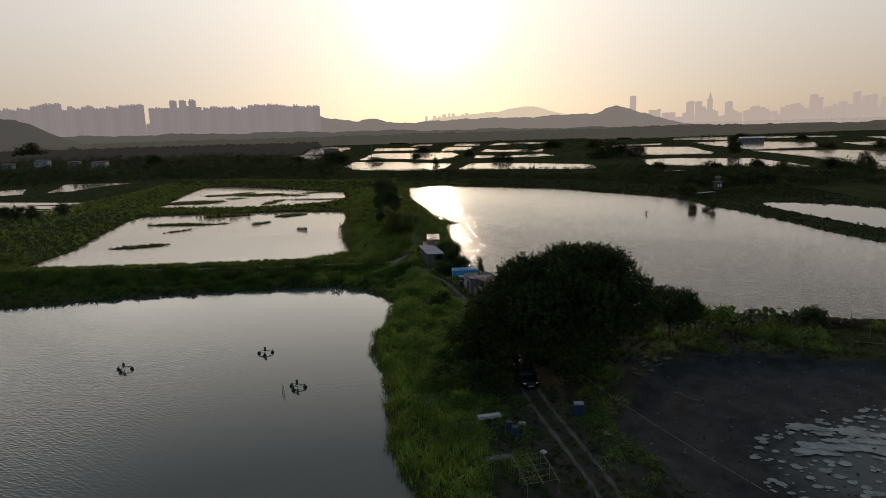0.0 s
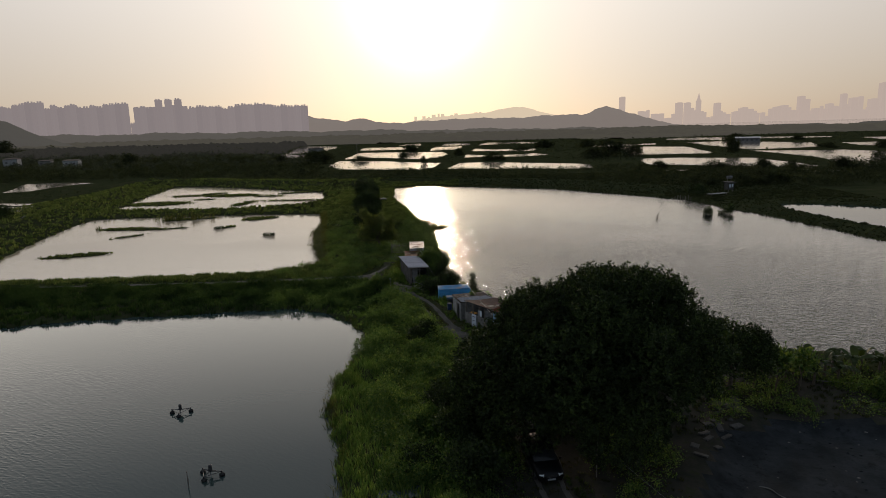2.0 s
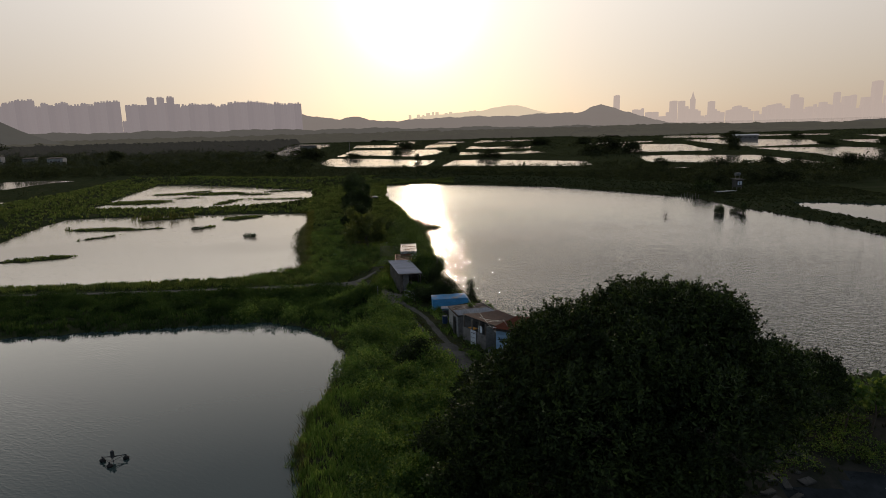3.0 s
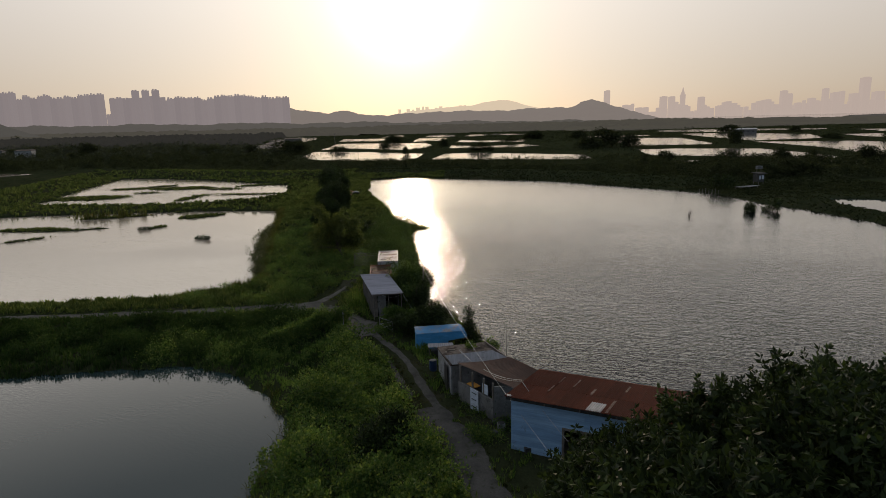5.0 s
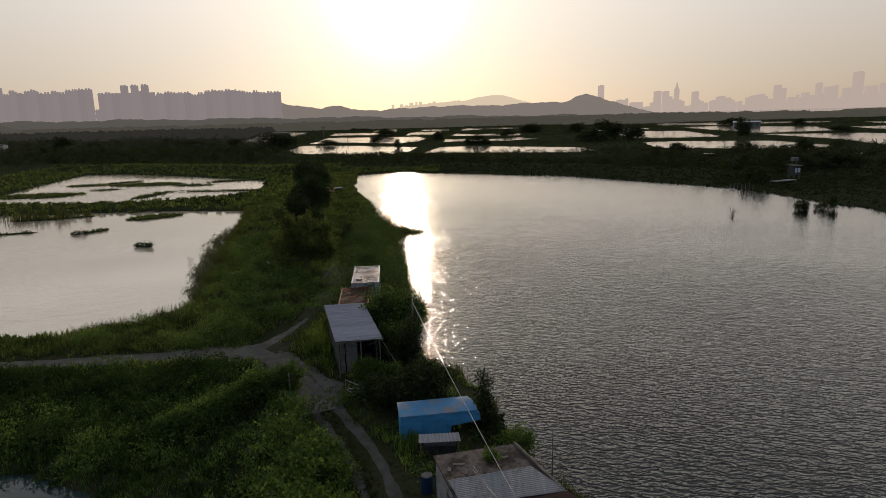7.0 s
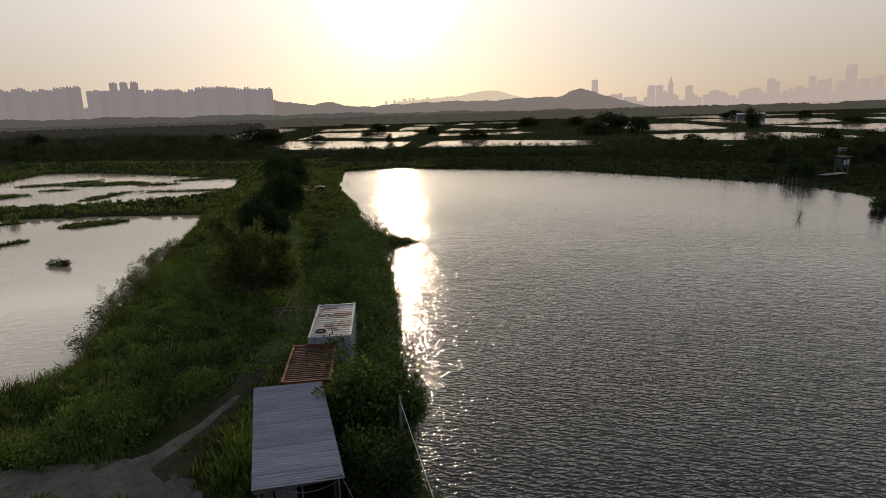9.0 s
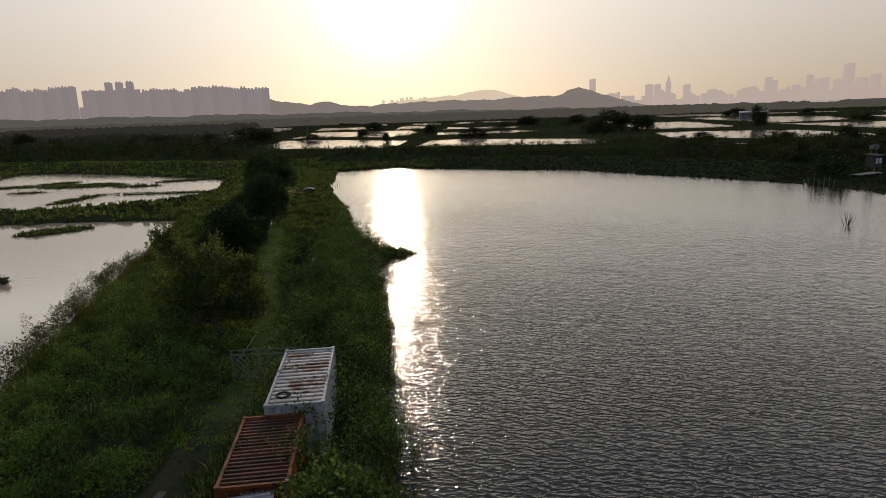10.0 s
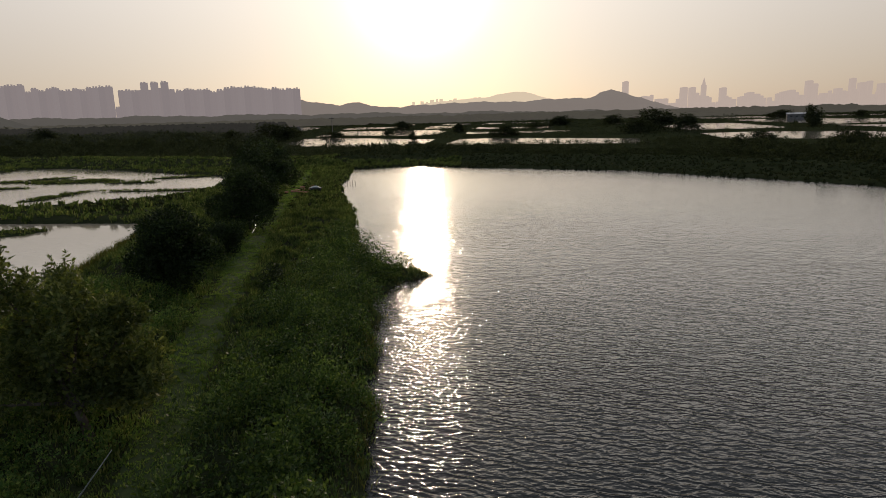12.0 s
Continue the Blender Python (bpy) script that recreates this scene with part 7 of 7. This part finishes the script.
bd = thing("plank_bundle", pose(3.0, 38.6, gz(3.0, 38.6), 0, 0, 12), "bundle of pale grey planks lying in the garden", "planks")
for k in range(4):
    part("plank", block(0, -0.22 + k * 0.15, 0.1 + 0.02 * (k % 2), 2.2 - 0.1 * k, 0.13, 0.06, 0.8 * k), M_grey_plank, bd)
for k, (x, y, s) in enumerate(((2.6, 54.2, 0.8), (6.3, 39.4, 0.5), (5.0, 44.0, 0.6), (11.5, 42.4, 0.5))):
    t = thing("plastic_sack", pose(x, y, gz(x, y), 0, 0, 40 * k), "crumpled pale plastic sack on the ground", "sack", "litter in the yard")
    bm = bmesh.new()
    bmesh.ops.create_icosphere(bm, subdivisions=3, radius=s * 0.5)
    for v in bm.verts:
        q = noise.noise(v.co * 4 + Vector((k * 3, 0, 0)))
        v.co *= 1 + 0.35 * q
        v.co.z = max(0, v.co.z * 0.6 + 0.12 * s)
    part("cloth", bm, M_white_plastic, t)
for k in range(26):
    u = random.random()
    x, y = 17.2 + u * 5 + random.uniform(-1, 1), 55.2 + u * 7 + random.uniform(-1.6, 1.6)
    t = thing("rubble_slab", pose(x, y, gz(x, y) + 0.04, random.uniform(-8, 8), random.uniform(-8, 8), random.uniform(0, 180)), "broken concrete slab tipped on the bank", "rubble", "rubble on the bank")
    part("slab", block(0, 0, 0, random.uniform(0.3, 1.1), random.uniform(0.25, 0.6), 0.12), M_dim_wall, t, "", 0.02)
for k in range(16):
    x, y = random.uniform(2.6, 5.4), random.uniform(76.0, 80.2)
    if chart(lanes, np.array([x]), np.array([y]))[0] < 2.2 or (x > 3.0 and y > 77):
        continue
    t = thing("scrap", pose(x, y, gz(x, y) + 0.06, 0, 0, random.uniform(0, 180)), "scrap box heaped by the wall", "scrap", "scrap by the wall")
    part("box", block(0, 0, 0.1, random.uniform(0.3, 0.7), random.uniform(0.2, 0.4), random.uniform(0.2, 0.4)), random.choice((M_concrete, M_wood, M_dark_steel)), t, "", 0.02)

# beached punt and stakes on the right bank
pt = thing("punt", pose(43.9, 67.9, gz(43.9, 67.9) + 0.15, 0, -9, -38), "old dark wooden punt drawn up on the bank", "boat")
bm = bmesh.new()
rings = []
for k in range(9):
    u = k / 8
    w = 0.62 * (0.55 + 0.45 * math.sin(math.pi * min(1, max(0, u * 1.05))))
    z = 0.22 * (2 * u - 1) ** 2
    rings.append([bm.verts.new((-1.7 + 3.4 * u, yy, zz)) for yy, zz in ((-w, z + 0.4), (-w * 0.8, z), (w * 0.8, z), (w, z + 0.4))])
for r0, r1 in zip(rings[:-1], rings[1:]):
    for k in range(3):
        bm.faces.new((r0[k], r1[k], r1[k + 1], r0[k + 1]))
bm.faces.new(rings[0]), bm.faces.new(rings[-1][::-1])
ret = bmesh.ops.extrude_face_region(bm, geom=bm.faces[:])
bmesh.ops.scale(bm, verts=[v for v in ret["geom"] if isinstance(v, bmesh.types.BMVert)], vec=(0.97, 0.93, 0.95))
bmesh.ops.recalc_face_normals(bm, faces=bm.faces[:])
M_old_wood = worn("dark_old_planks", (0.05, 0.035, 0.028), (0.09, 0.065, 0.05), 0.85, 2.0, 18.0)
part("hull", bm, M_old_wood, pt)
for x in (-0.8, 0.4):
    part("thwart", block(x, 0, 0.36, 0.22, 1.1, 0.04), M_old_wood, pt)
for x, y in ((33.5, 69.4), (38.6, 70.2), (41.6, 69.6), (44.9, 69.4), (47.4, 67.2), (49.0, 66.4), (38.9, 64.6), (44.0, 64.2)):
    st = thing("stake", pose(x, y, gz(x, y)), "grey timber stake on the bank", "stake", "stakes on the bank")
    part("shaft", bar((0, 0, -0.3), (0.04, 0, 1.3), 0.05, 0.04), M_wood, st)
for x0, y0, x1, y1 in ((30.5, 66.2, 35.4, 65.2), (36.5, 65.2, 39.6, 63.6), (41.5, 62.6, 50, 60.0)):
    p_ = thing("water_pipe", pose(0, 0, 0), "pale plastic water pipe lying on the grass", "pipe", "pipes on the bank")
    part("pipe", bar((x0, y0, gz(x0, y0) + 0.12), (x1, y1, gz(x1, y1) + 0.05), 0.035, None, 8), M_grey_plank, p_)

# twigs, weed clump and ducks' raft in the ponds
tw = thing("twig_bush", pose(45.0, 163.0, -0.1), "bare twigs sticking out of the pond", "twigs")
bm = bmesh.new()
for k in range(14):
    a = random.uniform(0, 6.28)
    e = Vector((math.cos(a) * random.uniform(0.2, 1.1), math.sin(a) * 0.5, random.uniform(0.6, 1.8)))
    rod(bm, (random.uniform(-0.2, 0.2), 0, -0.3), e, 0.035, 0.012, 4)
part("twigs", bm, M_bark, tw)
for x, y, r in ((-43.6, 148.9, 0.55), (-44.6, 149.2, 0.45), (-42.8, 148.7, 0.35), (-59.2, 160.4, 0.9), (-60.2, 160.2, 0.6)):
    t = thing("weed_clump", pose(x, y, 0), "dark clump of weed floating in the pond", "weeds", "weed clumps in the pond")
    me = leaves_mesh("leaves", [(0, 0, 0.0, r, r * 0.7, 0.5)], 400, 0.2, M_leaf, 5, 0.3)
    mesh_part("leaves", me, t)

# things lying about the grassy lane
M_brick = worn("old_pink_brick", (0.30, 0.13, 0.09), (0.42, 0.20, 0.15), 0.85, 2.0, 15.0)
gb = random.Random(31)
for k in range(14):
    x, y = -29.4 + gb.uniform(-1.6, 1.8), 211.5 + gb.uniform(-5.5, 5.5)
    t = thing("brick_stack", pose(x, y, gz(x, y) + 0.10, 0, 0, gb.uniform(0, 180)), "low stack of pink bricks in the grass", "bricks", "bricks on the lane")
    for i in range(3):
        part("brick", block(0.26 * (i - 1), 0.02 * i, 0.09, 0.24, 0.42, 0.2), M_brick, t, "", 0.01)
ct = thing("hand_cart", pose(-26.5, 208.4, gz(-26.5, 208.4), 0, 0, 15), "dark hand cart under a pale plastic cover", "cart")
part("bed", block(0, 0, 0.62, 1.9, 1.1, 0.22), M_dark_steel, ct, "", 0.02)
bm = bmesh.new()
bmesh.ops.create_grid(bm, x_segments=8, y_segments=5, size=0.5, matrix=Matrix.Diagonal((1.7, 1.0, 1, 1)))
for v in bm.verts:
    v.co.z = 1.02 - 0.5 * v.co.x ** 2 - 0.4 * v.co.y ** 2 + 0.05 * math.sin(9 * v.co.x + 5 * v.co.y)
ret = bmesh.ops.extrude_face_region(bm, geom=bm.faces[:])
bmesh.ops.translate(bm, verts=[v for v in ret["geom"] if isinstance(v, bmesh.types.BMVert)], vec=(0, 0, -0.3))
part("cover", bm, M_white_plastic, ct, "crumpled pale plastic cover")
for sx_ in (-0.62, 0.62):
    for yy in (-0.56, 0.56):
        part("wheel", bar((sx_, yy - 0.04, 0.26), (sx_, yy + 0.04, 0.26), 0.27, None, 14), M_rubber, ct)
part("handle", bar((0.9, 0, 0.7), (1.7, 0, 1.05), 0.025), M_dark_steel, ct)
ho = thing("hose", pose(0, 0, 0), "pale hose trailing from under the trees", "hose")
bm = bmesh.new()
line_ = smooth_line([(-27.8, 188), (-27.0, 183), (-26.2, 178), (-24.6, 174.5), (-23.4, 170)], 1.0)
for p0, p1 in zip(line_, line_[1:]):
    rod(bm, (p0.x, p0.y, gz(p0.x, p0.y) + 0.55), (p1.x, p1.y, gz(p1.x, p1.y) + 0.55), 0.05, None, 6)
part("tube", bm, M_galv, ho)
for k in range(5):
    x, y = -24.8 + 0.55 * k, 223.4 - 0.35 * k
    st = thing("stake", pose(x, y, -0.3), "dark stake standing in the pond", "stake", "stakes off the lane bank")
    part("shaft", bar((0, 0, -0.3), (0.05, 0, 0.9 + 0.25 * (k % 2)), 0.07, 0.05), M_wood, st)
bl = thing("float_ball", pose(-8.0, 124.4, gz(-8.0, 124.4) + 0.45), "dark blue plastic float lying in weeds", "float")
bm = bmesh.new()
bmesh.ops.create_uvsphere(bm, u_segments=14, v_segments=10, radius=0.32)
part("shell", bm, M_blue_plastic, bl)
part("collar", bar((0, 0, 0.28), (0, 0, 0.40), 0.09, 0.07, 10), M_blue_plastic, bl)
up_ = thing("utility_pole", pose(-89.5, 507.9, LAND), "far timber utility pole with a crossarm", "pole")
part("shaft", bar((0, 0, -0.5), (0, 0, 11.5), 0.22, 0.16, 8), M_wood, up_)
part("crossarm", block(0, 0, 10.9, 3.2, 0.22, 0.25), M_wood, up_)
for x in (-1.4, 0, 1.4):
    part("insulator", bar((x, 0, 11.0), (x, 0, 11.5), 0.12, 0.09), M_wood, up_)
for k in range(7):
    x, y = 60.6 + 0.62 * k, 199.4 - 0.42 * k
    st = thing("stake", pose(x, y, -0.3), "dark pile standing at the far landing", "stake", "piles at the far landing")
    part("shaft", bar((0, 0, -0.3), (0.04, 0, 1.2 + 0.2 * (k % 3)), 0.1, 0.09), M_wood, st)

# fisherman's lookout on the far bank
lk = thing("lookout_hut", pose(81.0, 212.0, gz(81.0, 212.0), 0, 0, 20), "small white boarded lookout hut with a roof tank", "hut")
for sx_ in (-0.8, 0.8):
    for yy in (-0.8, 0.8):
        part("stilt", block(sx_, yy, 0.35, 0.14, 0.14, 0.9), M_wood, lk)
wl = part("wall", block(0, 0, 1.9, 2.0, 1.9, 2.2), M_dim_wall, lk)
for sx_ in (-0.45, 0.45):
    part("window", block(sx_, -0.96, 2.0, 0.62, 0.05, 1.0), M_white_board, wl, "white window frame")
part("roof", quad_slab([(-1.5, -1.4, 3.05), (1.5, -1.4, 3.05), (1.5, 1.3, 3.25), (-1.5, 1.3, 3.25)], 0.1), M_dim_wall, lk)
part("tank", block(0.5, 0.6, 4.5, 1.5, 1.0, 0.8), M_grey_plank, lk, "pale water tank on a stand", 0.05)
for sx_ in (-0.2, 1.2):
    part("post", block(sx_, 0.6, 3.6, 0.1, 0.1, 1.0), M_wood, lk)
jt = thing("jetty", pose(74.4, 204.2, 0.25, 0, 0, 25), "low plank jetty with pale boards", "jetty")
for k in range(12):
    part("plank", block(-3.2 + k * 0.58, 0, 0.62 + 0.02 * (k % 3), 0.5, 2.0, 0.06, 2 * (k % 3)), M_grey_board if k % 3 else M_wood, jt)
for x in (-3, 0, 3):
    for yy in (-0.8, 0.8):
        part("pile", block(x, yy, 0.05, 0.16, 0.16, 1.3), M_wood, jt)
for x, y, w, d, h in ((-378, 515, 11, 7, 6.0), (-404, 508, 9, 6, 4.0), (-345, 509, 9, 6, 4.2), (-310, 489, 11, 7, 4.6), (-160, 660, 16, 9, 4.5)):
    fh = thing("farm_house", pose(x, y, LAND, 0, 0, 12), "small pale farm house among trees", "house", "far farm houses")
    part("wall", block(0, 0, h / 2, w, d, h), M_grey_board if x in (-378, -310) else M_concrete, fh)
    part("roof", quad_slab([(-w / 2 - 0.4, -d / 2 - 0.4, h + 0.15), (w / 2 + 0.4, -d / 2 - 0.4, h + 0.15), (w / 2 + 0.4, d / 2 + 0.4, h + 0.9), (-w / 2 - 0.4, d / 2 + 0.4, h + 0.9)], 0.15), M_roof_slab, fh)
    for k in (-1, 1):
        wn_ = part("window", block(k * w / 4, -d / 2 - 0.02, h * 0.55, 1.4, 0.1, 1.2), M_dark_steel, fh)
# farm hut on the far pond bank
fh = thing("farm_house", pose(268, 640, LAND, 0, 0, -20), "long grey farm shed between far ponds", "house", "far farm houses")
part("wall", block(0, 0, 2, 22, 7, 4), M_concrete, fh)
part("roof", quad_slab([(-11.5, -4, 4.1), (11.5, -4, 4.1), (11.5, 4, 5.2), (-11.5, 4, 5.2)], 0.2), M_pale_sheet, fh)
for k in range(5):
    part("window", block(-8 + 4 * k, -3.52, 2.2, 1.6, 0.1, 1.2), M_dark_steel, fh)

# puddles left on the drained pond's floor
# the sky's sheen on the puddles is put into this pale base colour
M_puddle = worn("puddle_painted_sky_sheen", (0.13, 0.142, 0.138), (0.24, 0.255, 0.245), 0.72, 0.8, 8.0, 0.0, 0.03)
g = random.Random(9)


def blot(bm, x, y, r, z, n=18, ragged=0.1, flat=1.35):
    ph, ring = g.uniform(0, 6), []
    for i in range(n):
        a = i * 2 * math.pi / n
        q = r * (1 + ragged * (math.sin(2 * a + ph) + 0.7 * math.sin(3 * a + 2 * ph) + 0.5 * math.sin(7 * a + ph * 3)))
        ring.append(bm.verts.new((x + math.cos(a) * q * flat, y + math.sin(a) * q, z)))
    bm.faces.new(ring)


bm = bmesh.new()
for k in range(1900):
    x, y = g.uniform(19, 60), g.uniform(25, 49)
    if math.hypot((x - 41) / 20, (y - 38) / 10.8) > 1 + 0.08 * wobble(np.array([x]), np.array([y]), 0.5, 1.0)[0] or wobble(np.array([x]), np.array([y]), 0.9, 3.3)[0] < -0.25:
        continue
    blot(bm, x, y, g.choice((0.08, 0.1, 0.13, 0.17, 0.22, 0.3)) * g.uniform(0.8, 1.2), gz(x, y) + 0.055 + 0.0004 * (k % 50), 14, 0.06)
for k in range(16):
    x, y = g.uniform(26.5, 33), g.uniform(41.0, 45.2)
    blot(bm, x, y, g.uniform(0.4, 1.0), gz(x, y) + 0.09 + 0.0005 * k, 34, 0.26, 1.5)
for k in range(14):
    x, y = g.uniform(27, 50), g.uniform(33, 43)
    blot(bm, x, y, g.uniform(0.25, 0.5), gz(x, y) + 0.08 + 0.0005 * k, 30, 0.22, 1.6)
tagged(part("puddles", bm, M_puddle), "pale shallow puddles on dark drying mud", "puddle", kind="stuff")


# shells, scraps and trodden clods on the mud
def lumps(count, sizes, flat, seed):
    h, bm = random.Random(seed), bmesh.new()
    for k in range(count):
        x, y = h.uniform(13, 62), h.uniform(24, 60)
        if chart(dry, np.array([x]), np.array([y]))[0] > -0.3:
            continue
        r, turn = h.uniform(*sizes), h.uniform(0, 3)
        z = gz(x, y) + 0.02
        ring = []
        for i in range(6):
            a, q = i * math.pi / 3 + turn, r * h.uniform(0.7, 1.2)
            ring.append(bm.verts.new((x + q * 1.4 * math.cos(a), y + q * math.sin(a), z)))
        tip = bm.verts.new((x, y, z + r * flat))
        for i in range(6):
            bm.faces.new((ring[i], ring[(i + 1) % 6], tip))
    return bm


tagged(part("litter", lumps(260, (0.03, 0.10), 0.4, 21), M_concrete), "pale shells and scraps strewn over drying mud", "litter", kind="stuff")
tagged(part("clods", lumps(700, (0.04, 0.11), 0.6, 22), worn("wet_mud_clod", (0.012, 0.014, 0.016), (0.022, 0.025, 0.028), 0.9)), "dark trodden mud clods", "mud", kind="stuff")
# a trickle draining over the mud
bm, edge_ = bmesh.new(), []
for i in range(15):
    u = i / 14
    x, y, q = 19.4 + 1.7 * u + 0.12 * math.sin(9 * u), 51.6 - 1.9 * u + 0.15 * math.sin(7 * u), 0.02 + 0.05 * abs(math.sin(8 * u)) * (1 - u)
    edge_.append([bm.verts.new((x - q, y - q, gz(x, y) + 0.05)), bm.verts.new((x + q, y + q, gz(x, y) + 0.05))])
for a, b in zip(edge_, edge_[1:]):
    bm.faces.new((a[0], b[0], b[1], a[1]))
tagged(part("trickle", bm, worn("pale_wet_silt", (0.05, 0.055, 0.055), (0.10, 0.11, 0.11), 0.7)), "thin pale trickle of water draining across mud", "water", kind="structure")

# small pools of standing water among the grass
for x, y, r in ((-3.4, 48.6, 1.0), (-2.4, 49.6, 0.6), (-22.6, 135.2, 0.55), (-21.9, 134.0, 0.4)):
    bm = bmesh.new()
    blot(bm, x, y, r, gz(x, y) + 0.16, 26, 0.16, 1.2)
    tagged(part("water", bm, M_water_calm), "small pool of rainwater among tall grass", "puddle", kind="structure")
